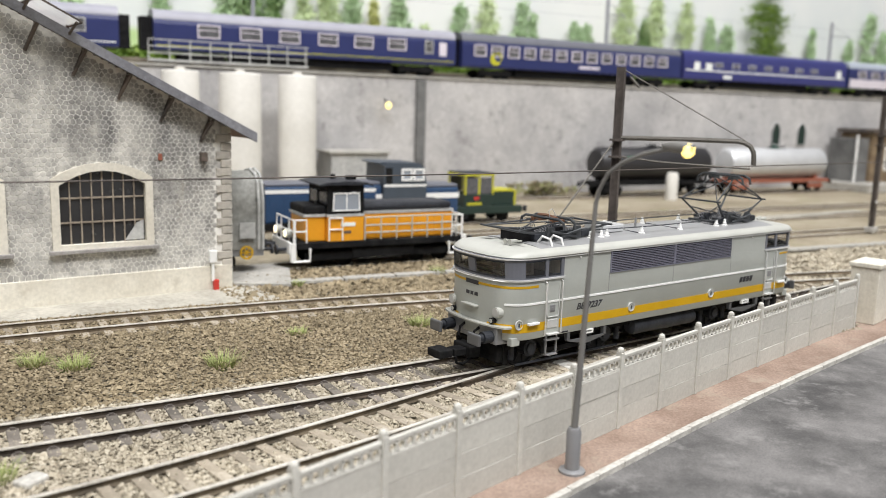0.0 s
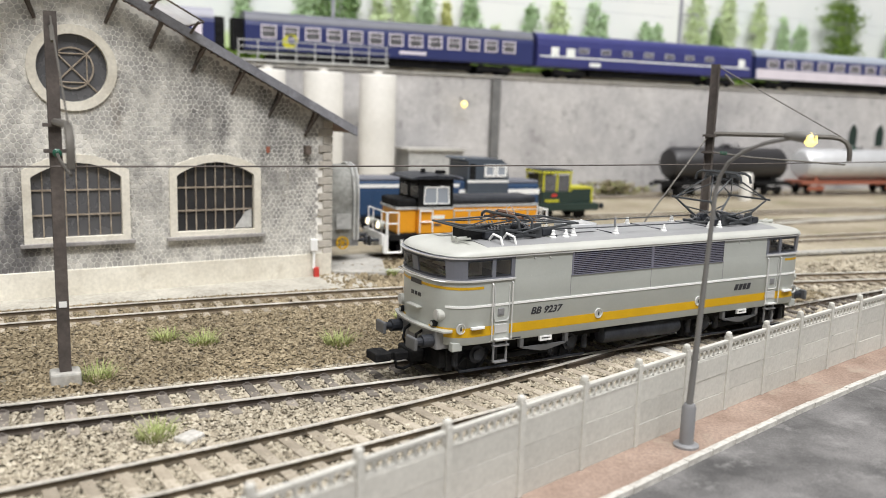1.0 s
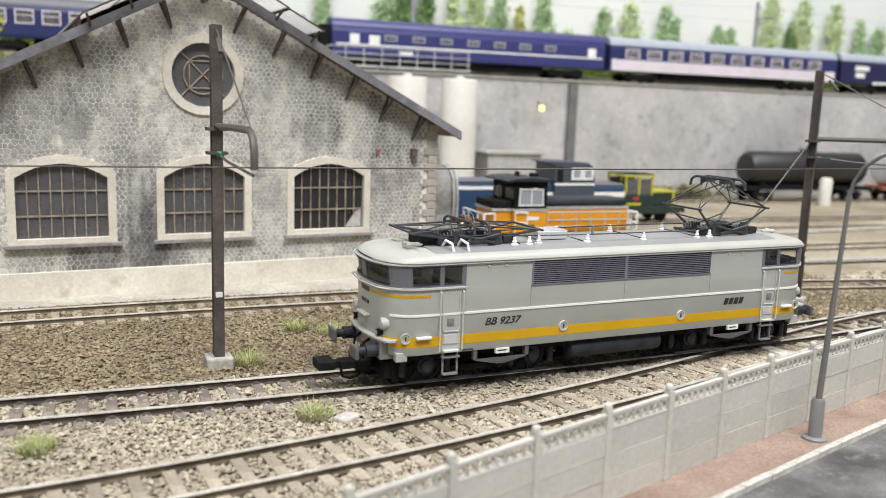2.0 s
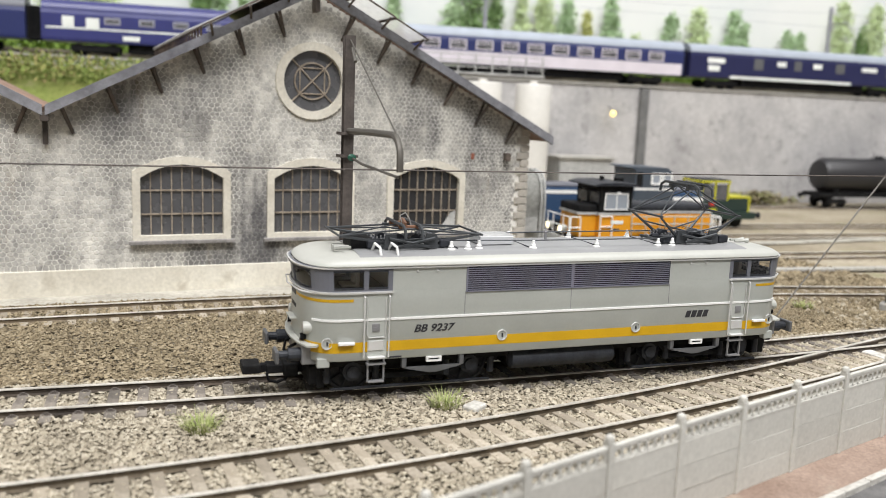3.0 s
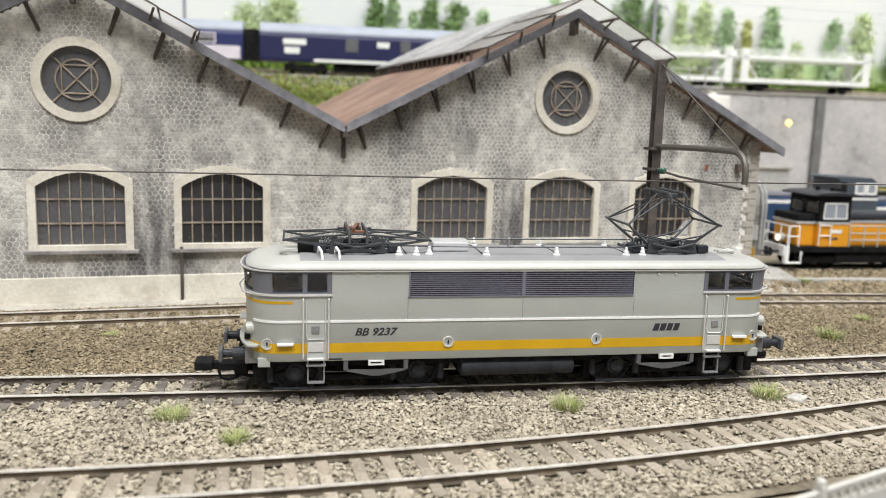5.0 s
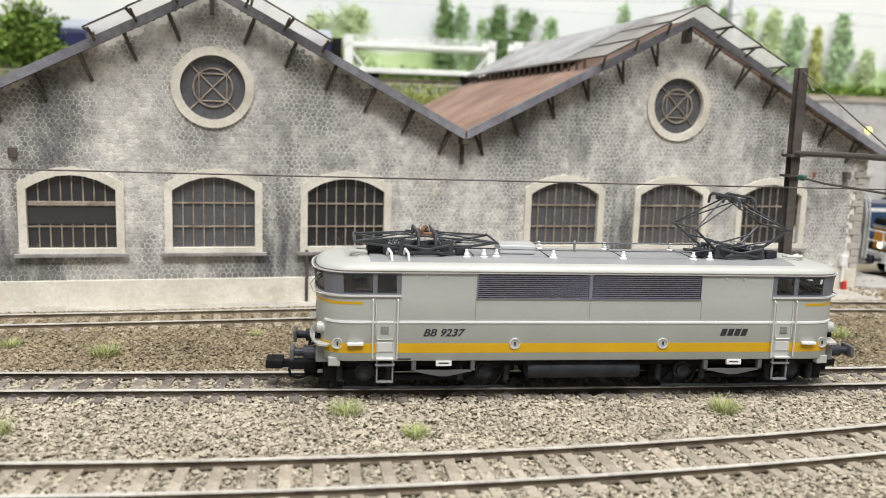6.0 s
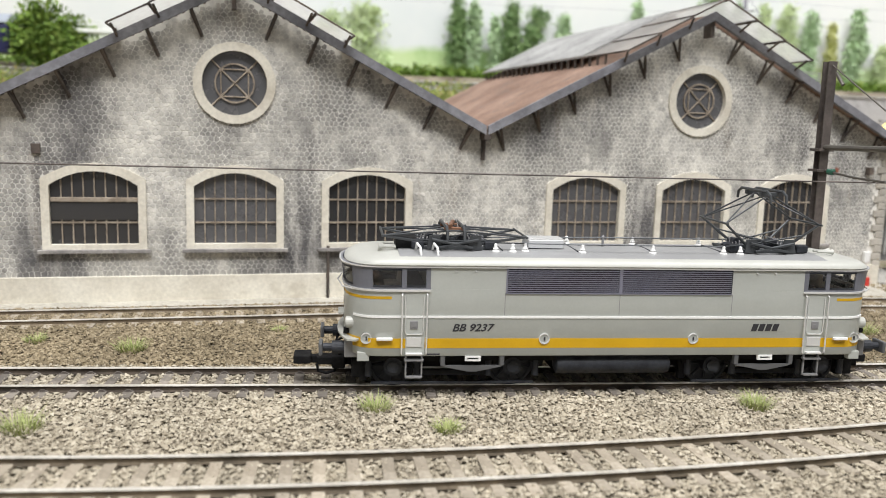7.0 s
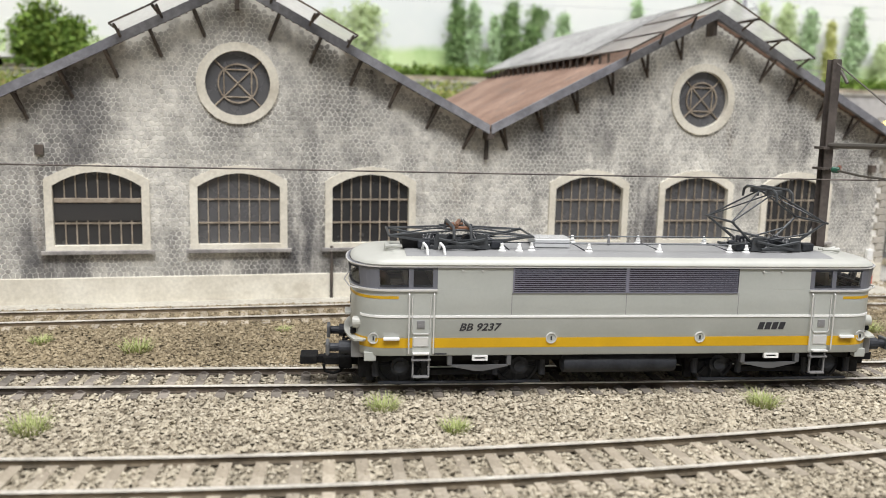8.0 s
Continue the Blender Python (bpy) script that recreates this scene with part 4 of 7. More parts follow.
# ---- catenary masts and wire ----
def mast(x, y, reach, h, turn=0.0):
    mm = thing("catenary_mast", "dark rusty steel mast with cantilever arm on a concrete foot", "catenary mast", at(x, y, 0.1, 0, 0, turn), "catenary masts")
    part("foot", box(B(), -0.36, 0.36, -0.32, 0.32, 0, 0.38, 0.06), M["concrete"], mm, "pale concrete foot block")
    half = [(-0.14, -0.15), (0.14, -0.15), (0.14, -0.12), (0.02, -0.12), (0.02, 0.12), (0.14, 0.12), (0.14, 0.15), (-0.14, 0.15), (-0.14, 0.12), (-0.02, 0.12), (-0.02, -0.12), (-0.14, -0.12)]
    part("column", slab(B(), half, 0.38, h), M["mast"], mm)
    part("plate", upright(B(), ((-0.09, 2.05), (0.09, 2.05), (0.09, 2.2), (-0.09, 2.2)), -0.17, -0.155), M["white"], mm, "small white plate")
    bm = B()
    box(bm, -0.26, 0.26, -0.24, 0.24, 6.5, 6.58)
    box(bm, -0.26, 0.26, -0.24, 0.24, 5.88, 5.95)
    part("clamp", bm, M["mast"], mm)
    part("arm", tube(B(), [(0, -0.15, 6.62), (0, -reach * 0.55, 6.66), (0, -reach + 0.6, 6.66), (0, -reach + 0.35, 6.62), (0, -reach + 0.15, 6.5), (0, -reach + 0.03, 6.3), (0, -reach, 6.05), (0, -reach, 5.85)], 0.085, 8), M["arm"], mm, "thick bent cantilever arm", smooth=True)
    part("registration_arm", tube(B(), [(0, -0.2, 5.92), (0, -1.6, 5.8), (0, -reach + 0.1, 5.72)], 0.035, 6), M["arm"], mm)
    ins = B()
    for k in range(3):
        lathe(ins, [(0.04, 0), (0.1, 0.03), (0.04, 0.07)], Matrix.Translation((0, -0.42 - 0.09 * k, 5.9)) @ pose(0, 0, 0, 90), 12)
    part("insulator", ins, M["green"], mm, "green glass insulator discs")
    st = rod(B(), (0, -0.1, h - 0.1), (0, -reach + 0.35, 6.7), 0.022, seg=5)
    rod(st, (0, -0.35, h - 0.36), (0, -0.7, h - 0.73), 0.05, seg=8)
    part("stay_wire", st, M["arm"], mm)
    return mm


mast(4.96, 37.55, 4.85, 9.2, -3.5)
mast(27.75, 37.4, 4.85, 9.2, 30)
mast(61.0, 44.8, 3.8, 9.2)
guy = thing("guy_wire", "thin slanting steel guy wire of the mast", "guy wire")
part("wire", rod(B(), (27.65, 37.4, 6.65), (21.2, 37.2, 0.1), 0.03, seg=6), M["arm"], guy)


def wire_y(x):
    return main_y(x) + 0.1


wire = thing("contact_wire", "thin dark overhead contact wire", "overhead wire")
part("wire", tube(B(), [(x, wire_y(x), 5.82) for x in range(-40, 62, 3)], 0.02, 5), M["mast"], wire)


# ---- the electric locomotive ----
LEN, WID = 6.0, 1.48


def plan(off=0.0, nose=1.05, n=14):
    """The body's outline seen from above, counter-clockwise from the near side's front."""
    pts = []
    q = 2 / 2.7
    for e in (1, -1):
        for k in range(2 * n + 1):
            a = math.pi * k / (2 * n) - math.pi / 2
            c, s = math.cos(a), math.sin(a)
            pts.append((e * (LEN + (nose + off) * c ** q), e * (WID + off) * math.copysign(abs(s) ** q, s)))
    return pts


def loft(bm, levels, cap=True):
    """levels: height, offset, nose; rings joined upwards."""
    rings = [[bm.verts.new((x, y, z)) for x, y in plan(off, nose)] for z, off, nose in levels]
    n = len(rings[0])
    for a, b in zip(rings, rings[1:]):
        for k in range(n):
            j = (k + 1) % n
            bm.faces.new((a[k], a[j], b[j], b[k]))
    if cap:
        bm.faces.new(rings[0][::-1])
        bm.faces.new(rings[-1])
    bmesh.ops.recalc_face_normals(bm, faces=bm.faces)
    return bm


def nose_at(z):
    return 1.05 if z < 2.6 else 1.05 - 0.09 * (z - 2.6) / 0.7


def skin(bm, z0, z1, off, test, thick=0.012):
    """A thin shell on the body between two heights, where test(x, y) holds."""
    dense = []
    for (ax, ay), (bx, by) in zip(p := plan(), p[1:] + p[:1]):
        n = max(1, int(math.hypot(bx - ax, by - ay) / 0.12))
        dense += [(ax + (bx - ax) * k / n, ay + (by - ay) * k / n) for k in range(n)]
    n = len(dense)

    def out(i, z, o):
        x, y = dense[i % n]
        (ax, ay), (bx, by) = dense[(i - 1) % n], dense[(i + 1) % n]
        tx, ty = bx - ax, by - ay
        h = math.hypot(tx, ty)
        nx, ny = ty / h, -tx / h
        shift = (nose_at(z) - 1.05) * max(0.0, (abs(x) - LEN) / 1.05)
        return (x + math.copysign(shift, x) + nx * o, y + ny * o, z)

    for i in range(n):
        xm, ym = (dense[i][0] + dense[(i + 1) % n][0]) / 2, (dense[i][1] + dense[(i + 1) % n][1]) / 2
        if test(xm, ym):
            v = [bm.verts.new(out(i + a, z, off + thick * o)) for a, z, o in ((0, z0, 1), (1, z0, 1), (1, z1, 1), (0, z1, 1), (0, z0, 0), (1, z0, 0), (1, z1, 0), (0, z1, 0))]
            for f in ((0, 1, 2, 3), (1, 0, 4, 5), (3, 2, 6, 7), (0, 3, 7, 4), (2, 1, 5, 6)):
                bm.faces.new([v[k] for k in f])
    bmesh.ops.remove_doubles(bm, verts=bm.verts, dist=0.0008)
    bmesh.ops.recalc_face_normals(bm, faces=bm.faces)
    return bm


def pantograph(loco, c, up):
    p = part("pantograph", box(box(B(), c - 1.0, c + 1.0, -0.62, -0.54, 3.56, 3.64, 0.01), c - 1.0, c + 1.0, 0.54, 0.62, 3.56, 3.64, 0.01), M["panto"], loco, "raised diamond pantograph" if up else "folded diamond pantograph")
    knee_z, knee_u, top, reach = (4.36, 1.32, 5.13, 0.2) if up else (3.92, 1.85, 4.06, 0.3)
    for s in (-1, 1):
        part("shaft", rod(B(), (c + s * 0.5, -0.75, 3.68), (c + s * 0.5, 0.75, 3.68), 0.06, seg=8), M["panto"], p)
        part("spring_drum", rod(B(), (c + s * 0.22, -0.38, 3.74), (c + s * 0.22, -0.1, 3.74), 0.15, seg=14), M["gear"], p, smooth=True)
        part("spring_drum", rod(B(), (c + s * 0.55, 0.1, 3.73), (c + s * 0.55, 0.4, 3.73), 0.13, seg=14), M["gear"], p, smooth=True)
        part("cross_tube", rod(B(), (c + s * 1.0, -0.62, 3.62), (c + s * 1.0, 0.62, 3.62), 0.04, seg=6), M["panto"], p)
        part("cover", box(B(), c + s * 0.95 - 0.16, c + s * 0.95 + 0.16, -0.68, -0.42, 3.58, 3.78, 0.03), M["gear"], p)
        for v in (-1, 1):
            part("lower_arm", rod(B(), (c + s * 0.5, v * 0.5, 3.68), (c + s * knee_u, v * 0.75, knee_z), 0.046, 0.03, 6), M["panto"], p)
            part("upper_arm", rod(B(), (c + s * knee_u, v * 0.75, knee_z), (c - s * reach * (0 if up else 1.5), v * 0.42, top), 0.024, seg=6), M["panto"], p)
            part("tie_rod", rod(B(), (c - s * 0.5, v * 0.36, 3.73), (c + s * (0.5 + 0.55 * (knee_u - 0.5)), v * 0.63, 3.68 + 0.55 * (knee_z - 3.68)), 0.024, seg=5), M["panto"], p)
        part("knee_rod", rod(B(), (c + s * knee_u, -0.88, knee_z), (c + s * knee_u, 0.88, knee_z), 0.032, seg=6), M["panto"], p)
        part("brace", rod(B(), (c + s * knee_u, -0.74, knee_z), (c, 0.4, top), 0.02, seg=5), M["panto"], p)
        part("brace", rod(B(), (c + s * knee_u, 0.74, knee_z), (c, -0.4, top), 0.02, seg=5), M["panto"], p)
        x = c + s * 0.22
        part("contact_bow", tube(B(), [(x, -0.95, top - 0.2), (x, -0.9, top + 0.0), (x, -0.72, top + 0.09), (x, 0.72, top + 0.09), (x, 0.9, top + 0.0), (x, 0.95, top - 0.2)], 0.042, 6), M["panto"], p)
    part("bow_hinge", box(box(B(), c - 0.26, c + 0.26, -0.48, -0.34, top - 0.06, top + 0.06, 0.02), c - 0.26, c + 0.26, 0.34, 0.48, top - 0.06, top + 0.06, 0.02), M["panto" if up else "copper"], p)
    for s in (-1, 1):
        for v in (-0.3, 0.3):
            coil = [(c + s * (0.25 + 0.02 * k), v + 0.075 * math.cos(k * 1.25), 3.86 + 0.075 * math.sin(k * 1.25) - 0.004 * k) for k in range(36)]
            part("spring", tube(B(), coil, 0.014, 4), M["gear_grey"], p, "bright coil spring")
        part("side_plate", upright(B(), ((c + s * 0.32, 3.58), (c + s * 0.72, 3.58), (c + s * 0.66, 3.94), (c + s * 0.4, 3.94)), -0.74, -0.68), M["panto"], p)
        part("link", rod(B(), (c + s * 0.6, -0.8, 3.84), (c - s * 0.45, -0.8, 3.62), 0.04, seg=6), M["panto"], p)
    part("spring_case", rod(B(), (c - 0.9, -0.2, 3.66), (c + 0.9, -0.16, 3.72), 0.07, seg=8), M["gear"], p)
    part("spring_case", rod(B(), (c - 0.9, 0.24, 3.66), (c + 0.9, 0.2, 3.72), 0.07, seg=8), M["gear"], p)
    for u, v in ((-0.95, -0.58), (0.95, -0.58), (-0.95, 0.58), (0.95, 0.58)):
        part("insulator", lathe(B(), [(0.1, 3.40), (0.06, 3.48), (0.085, 3.51), (0.04, 3.57)], Matrix.Translation((c + u, v, 0)), 10), M["white"], p)
    if not up:
        part("coil_box", box(B(), c - 1.5, c - 0.95, -0.5, 0.4, 3.54, 3.83, 0.03), M["black"], p)
        part("contact_strip", tube(B(), [(c - 0.1, -0.5, 4.16), (c, 0, 4.2), (c + 0.1, 0.5, 4.16)], 0.05, 6), M["copper"], p, "brown copper contact strip")
        part("horn_wire", tube(B(), [(c - 0.1, -0.2, 4.14), (c - 0.16, -0.2, 4.34), (c - 0.02, -0.2, 4.42), (c + 0.1, -0.2, 4.26), (c + 0.14, -0.2, 4.1)], 0.012, 5), M["chrome"], p)


def bogie(loco, c):
    b = part("bogie_frame", box(B(), c - 2.5, c + 2.5, -0.6, 0.6, 0.42, 0.8, 0.05), M["black"], loco, "black bogie frame")
    for s in (-1, 1):
        part("side_frame", upright(B(), ((c - 2.35, 0.72), (c - 1.9, 0.86), (c - 1.2, 0.86), (c - 0.85, 0.5), (c + 0.85, 0.5), (c + 1.2, 0.86), (c + 1.9, 0.86), (c + 2.35, 0.72), (c + 2.35, 0.62), (c + 1.95, 0.74), (c + 1.2, 0.74), (c + 0.85, 0.36), (c - 0.85, 0.36), (c - 1.2, 0.74), (c - 1.95, 0.74), (c - 2.35, 0.62)), s * 1.02, s * 1.1), M["black"], b)
        for u in (-1.55, 1.55):
            part("axle_box", rod(rod(B(), (c + u, s * 0.86, 0.6), (c + u, s * 1.16, 0.6), 0.24, seg=16), (c + u, s * 1.16, 0.6), (c + u, s * 1.22, 0.6), 0.15, seg=14), M["gear"], b)
            for d in (-0.62, 0.62):
                part("spring", rod(B(), (c + u + d, s * 1.05, 0.34), (c + u + d, s * 1.05, 0.74), 0.09, seg=10), M["gear"], b)
            part("brake_shoe", upright(B(), ((c + u - 0.84, 0.2), (c + u - 0.66, 0.2), (c + u - 0.72, 0.95), (c + u - 0.88, 0.95)), s * 0.84, s * 1.0), M["black"], b)
        part("side_bar", box(B(), c - 2.1, c + 2.1, s * 1.16 - 0.03, s * 1.16 + 0.03, 0.16, 0.21), M["gear"], b)


WHEELS = []


def wheelset(loco, u, r=0.6):
    w = part("wheelset", rod(B(), (0, -0.9, 0), (0, 0.9, 0), 0.1, seg=10), M["black"], loco, m=at(u, 0, r))
    for s in (-1, 1):
        bm = lathe(B(), [(r - 0.1, -0.06), (r + 0.04, -0.06), (r + 0.04, -0.035), (r, -0.02), (r, 0.06), (r - 0.06, 0.065), (r - 0.09, 0.03), (0.2, 0.02), (0.18, 0.1)], Matrix.Translation((0, s * 0.74, 0)) @ pose(0, 0, 0, -90 * s), 28)
        wh = part("wheel", bm, M["gear"], w, smooth=True)
        sp = B()
        for k in range(9):
            a = 2 * math.pi * k / 9
            rod(sp, (0.17 * math.cos(a), s * 0.8, 0.17 * math.sin(a)), ((r - 0.08) * math.cos(a), s * 0.79, (r - 0.08) * math.sin(a)), 0.035, seg=5)
        part("spokes", sp, M["gear"], wh)
    WHEELS.append((w, u, r))
    return w


def locomotive():
    loco = thing("electric_locomotive", "pearl-grey electric locomotive with yellow stripe, rear pantograph raised", "locomotive", at(0, 0, RAIL))
    part("body", loft(B(), [(0.97, -0.02, 1.05), (1.0, 0, 1.05), (2.6, 0, 1.05), (2.68, 0, nose_at(2.68))]), M["loco_grey"], loco, "pearl-grey lacquered body shell", smooth=True)
    part("machine_room", box(B(), -4.98, 4.98, -WID, WID, 2.681, 3.28), M["loco_grey"], loco, "pearl-grey upper side between the cabs")
    roof = part("roof", loft(B(), [(3.27, 0.04, 0.98), (3.3, 0.075, 0.99), (3.35, 0.06, 0.97), (3.42, 0.0, 0.9), (3.46, -0.1, 0.8), (3.49, -0.26, 0.62), (3.51, -0.5, 0.36), (3.53, -0.9, 0.05)]), M["cream"], loco, "ivory roof with rounded edges", smooth=True)
    deck_edge = ((-1.31, 3.42), (1.31, 3.42), (1.29, 3.48), (1.05, 3.52), (0.7, 3.55), (0, 3.57), (-0.7, 3.55), (-1.05, 3.52), (-1.29, 3.48))
    bm = upright(B(), deck_edge, -5.62, 5.7)
    bm.transform(pose(0, 0, 0, 0, 0, 90))
    part("roof_deck", bm, M["deck"], roof, "grey roof walkway deck")
    for u in (-3.0, -1.0, 1.05, 3.0):
        part("deck_seam", box(B(), u - 0.012, u + 0.012, -0.72, 0.72, 3.52, 3.578), M["gear"], roof)
    part("gutter", skin(B(), 3.235, 3.27, 0.0, lambda x, y: True, 0.05), M["chrome"], loco, "bright gutter moulding")
    part("waist_line", skin(B(), 1.955, 2.01, 0.0, lambda x, y: abs(x) < 6.78, 0.022), M["white"], loco, "white waist moulding")
    part("yellow_stripe", skin(B(), 1.18, 1.43, 0.0, lambda x, y: abs(x) < 6.99, 0.005), M["yellow"], loco, "amber-yellow stripe")
    for e in (-1, 1):
        def band_solid(x, y):
            side, front = abs(x), abs(y)
            glazed = 5.06 < side < 5.5 or 5.68 < side < 6.34 or (side > 6.3 and 0.13 < front < 1.1)
            return x * e > 4.98 and not glazed
        bm = skin(B(), 2.76, 3.17, -0.05, band_solid, 0.056)
        skin(bm, 2.68, 2.76, -0.05, lambda x, y: x * e > 4.98, 0.056)
        skin(bm, 3.17, 3.28, -0.05, lambda x, y: x * e > 4.98, 0.056)
        part("window_band", bm, M["slate"], loco, "slate-grey cab window band")
        cab = part("cab_interior", box(B(), e * 4.985, e * 5.0, -1.42, 1.42, 2.69, 3.26), M["cab_seat"], loco, "tan cab rear wall")
        part("cab_floor", box(B(), e * 5.0, e * 6.3, -1.4, 1.4, 2.684, 2.69), M["cab_floor"], cab)
        for v in (-0.75, 0.7):
            part("driver_seat", box(box(B(), e * 5.62, e * 5.74, v - 0.24, v + 0.24, 2.69, 3.06, 0.03), e * 5.62, e * 6.05, v - 0.24, v + 0.24, 2.69, 2.76, 0.02), M["cab_seat"], cab, "tan seat")
        part("control_desk", box(B(), e * 6.3, e * 6.55, -1.1, 1.1, 2.69, 2.82, 0.03), M["gear"], cab)
        part("brow_line", skin(B(), 2.63, 2.68, 0.0, lambda x, y: x * e > 4.98, 0.05), M["chrome"], loco, "bright rail under the windows")
        part("yellow_flash", skin(B(), 2.43, 2.5, 0.0, lambda x, y: x * e > 5.85, 0.005), M["yellow"], loco)
        for s in (-1, 1):
            for rim_name, pane_name, z0, z1, inside, words in (
                ("windscreen_rim", "windscreen", 2.76, 3.17, lambda x, y: x * e > 6.3 and 0.05 < y * s < 1.14, "clear windscreen pane"),
                ("side_window_rim", "side_pane", 2.76, 3.17, lambda x, y: 5.64 < x * e < 6.38 and y * s > 0, "clear cab side window"),
                ("door_window_rim", "door_pane", 2.76, 3.17, lambda x, y: 5.02 < x * e < 5.54 and y * s > 0, "clear door window"),
            ):
                bm = skin(skin(B(), z0 - 0.025, z0 + 0.015, -0.02, inside, 0.036), z1 - 0.015, z1 + 0.02, -0.02, inside, 0.036)
                rim = part(rim_name, bm, M["gear"], loco)
                part(pane_name, skin(B(), z0, z1, -0.025, inside, 0.008), M["cab_glass"], rim, words)
            d = part("door", skin(B(), 1.0, 2.66, 0.0, lambda x, y: 5.06 < x * e < 5.56 and y * s > 0, 0.01), M["loco_grey"], loco, "cab door with bright grab rails")
            y = s * (WID + 0.07)
            for u in (5.0, 5.62):
                part("grab_rail", tube(B(), [(e * u, s * (WID + 0.005), 2.58), (e * u, y, 2.55), (e * u, y, 1.05), (e * u, s * (WID + 0.005), 1.0)], 0.02, 6), M["chrome"], d, "bright grab rail")
            part("hand_rail", tube(B(), [(e * 5.08, s * (WID + 0.03), 2.5), (e * 5.08, s * (WID + 0.03), 1.62), (e * 5.12, s * (WID + 0.03), 1.54), (e * 5.5, s * (WID + 0.03), 1.54), (e * 5.54, s * (WID + 0.03), 1.62), (e * 5.54, s * (WID + 0.03), 2.5)], 0.014, 5), M["chrome"], d)
            part("door_lock", box(box(B(), e * 5.22, e * 5.42, s * WID, s * (WID + 0.03), 1.68, 1.88, 0.01), e * 5.26, e * 5.38, s * WID, s * (WID + 0.036), 1.72, 1.8), M["gear_grey"], d)
            part("step_plate", box(box(B(), e * 5.12, e * 5.5, s * WID, s * (WID + 0.035), 1.22, 1.46, 0.01), e * 5.1, e * 5.52, s * WID, s * (WID + 0.12), 1.02, 1.07, 0.01), M["chrome"], d)
            st = B()
            for u in (5.1, 5.5):
                box(st, e * (u - 0.02), e * (u + 0.02), s * (WID - 0.03), s * (WID + 0.02), 0.42, 0.98)
            box(st, e * 5.1, e * 5.5, s * (WID - 0.06), s * (WID + 0.08), 0.42, 0.455)
            box(st, e * 5.06, e * 5.54, s * (WID - 0.06), s * (WID + 0.08), 0.86, 0.9)
            part("steps", st, M["gear_grey"], loco, "grey tubular entrance steps")
            part("foot_board", box(B(), e * 5.85, e * 6.25, s * WID, s * (WID + 0.1), 1.39, 1.46, 0.015), M["white"], loco)
            part("head_lamp", rod(B(), (e * 6.6, s * 1.0, 1.74), (e * 7.0, s * 1.0, 1.74), 0.15, seg=18), M["cream"], loco, "round ivory headlamp")
            part("lamp_lens", rod(B(), (e * 7.0, s * 1.0, 1.74), (e * 7.015, s * 1.0, 1.74), 0.12, seg=18), M["lens"], loco, "clear headlamp lens")
            part("tail_lamp", rod(B(), (e * 6.8, s * 0.88, 1.5), (e * 7.06, s * 0.88, 1.5), 0.085, seg=14), M["black"], loco)
            part("tail_rim", rod(B(), (e * 7.05, s * 0.88, 1.5), (e * 7.065, s * 0.88, 1.5), 0.06, seg=14), M["cream"], loco)
            bf = part("buffer", rod(rod(B(), (e * 6.9, s * 0.88, 1.05), (e * 7.35, s * 0.88, 1.05), 0.17, seg=14), (e * 7.3, s * 0.88, 1.05), (e * 7.6, s * 0.88, 1.05), 0.11, seg=12), M["gear"], loco, "dark buffer")
            part("buffer_plate", box(B(), e * 7.58, e * 7.68, s * 0.88 - 0.26, s * 0.88 + 0.26, 0.89, 1.22, 0.04), M["rigging"], bf)
            for u in (1.98, 6.5):
                yy = s * (WID if u < 6 else 1.412)
                rr = part("inspection_ring", frame_loop(B(), disc(e * u, 1.42, 0.14, 20), disc(e * u, 1.42, 0.115, 20), yy, yy + s * 0.035), M["chrome"], loco, "bright round filler ring", smooth=True)
                part("filler_cap", upright(B(), disc(e * u, 1.42, 0.117, 16), yy, yy + s * 0.015), M["loco_grey"], rr)
                part("filler_slot", box(B(), e * u - 0.015, e * u + 0.025, yy, yy + s * 0.03, 1.37, 1.47), M["letter"], rr)
            part("corner_step", box(B(), e * 6.42, e * 6.72, s * 1.2, s * 1.4, 0.82, 1.05, 0.02), M["loco_grey"], loco)
        shelf = [(e * x, y) for x, y in ((6.6, -1.2), (6.75, -1.42), (6.98, -1.36), (7.12, -0.95), (7.2, -0.45), (7.22, 0), (7.2, 0.45), (7.12, 0.95), (6.98, 1.36), (6.75, 1.42), (6.6, 1.2))]
        part("front_shelf", slab(B(), shelf, 1.34, 1.385), M["cream"], loco, "ivory front platform")
        part("buffer_beam", box(B(), e * 6.6, e * 7.04, -1.12, 1.12, 0.84, 1.33, 0.03), M["gear_grey"], loco)
        part("front_step", box(B(), e * 6.9, e * 7.2, -0.32, 0.32, 1.78, 1.83, 0.01), M["cream"], loco)
        part("number_plate", box(B(), e * 7.04, e * 7.062, -0.28, 0.28, 2.4, 2.52), M["letter"], loco, "black number plate")
        part("front_emblem", box(box(box(B(), e * 7.04, e * 7.06, -0.26, -0.12, 2.08, 2.18), e * 7.04, e * 7.06, -0.06, 0.06, 2.08, 2.18), e * 7.04, e * 7.06, 0.12, 0.26, 2.08, 2.18), M["letter"], loco)
        part("front_rail", tube(B(), [(e * 6.75, -1.25, 2.62), (e * 7.1, -0.95, 2.66), (e * 7.22, 0, 2.66), (e * 7.1, 0.95, 2.66), (e * 6.75, 1.25, 2.62)], 0.02, 6), M["chrome"], loco)
        hose = B()
        for v in (-0.35, 0.3):
            tube(hose, [(e * 7.0, v, 1.2), (e * 7.2, v, 1.1), (e * 7.25, v, 0.85), (e * 7.15, v + 0.06, 0.7)], 0.04, 6)
        part("brake_hose", hose, M["black"], loco)
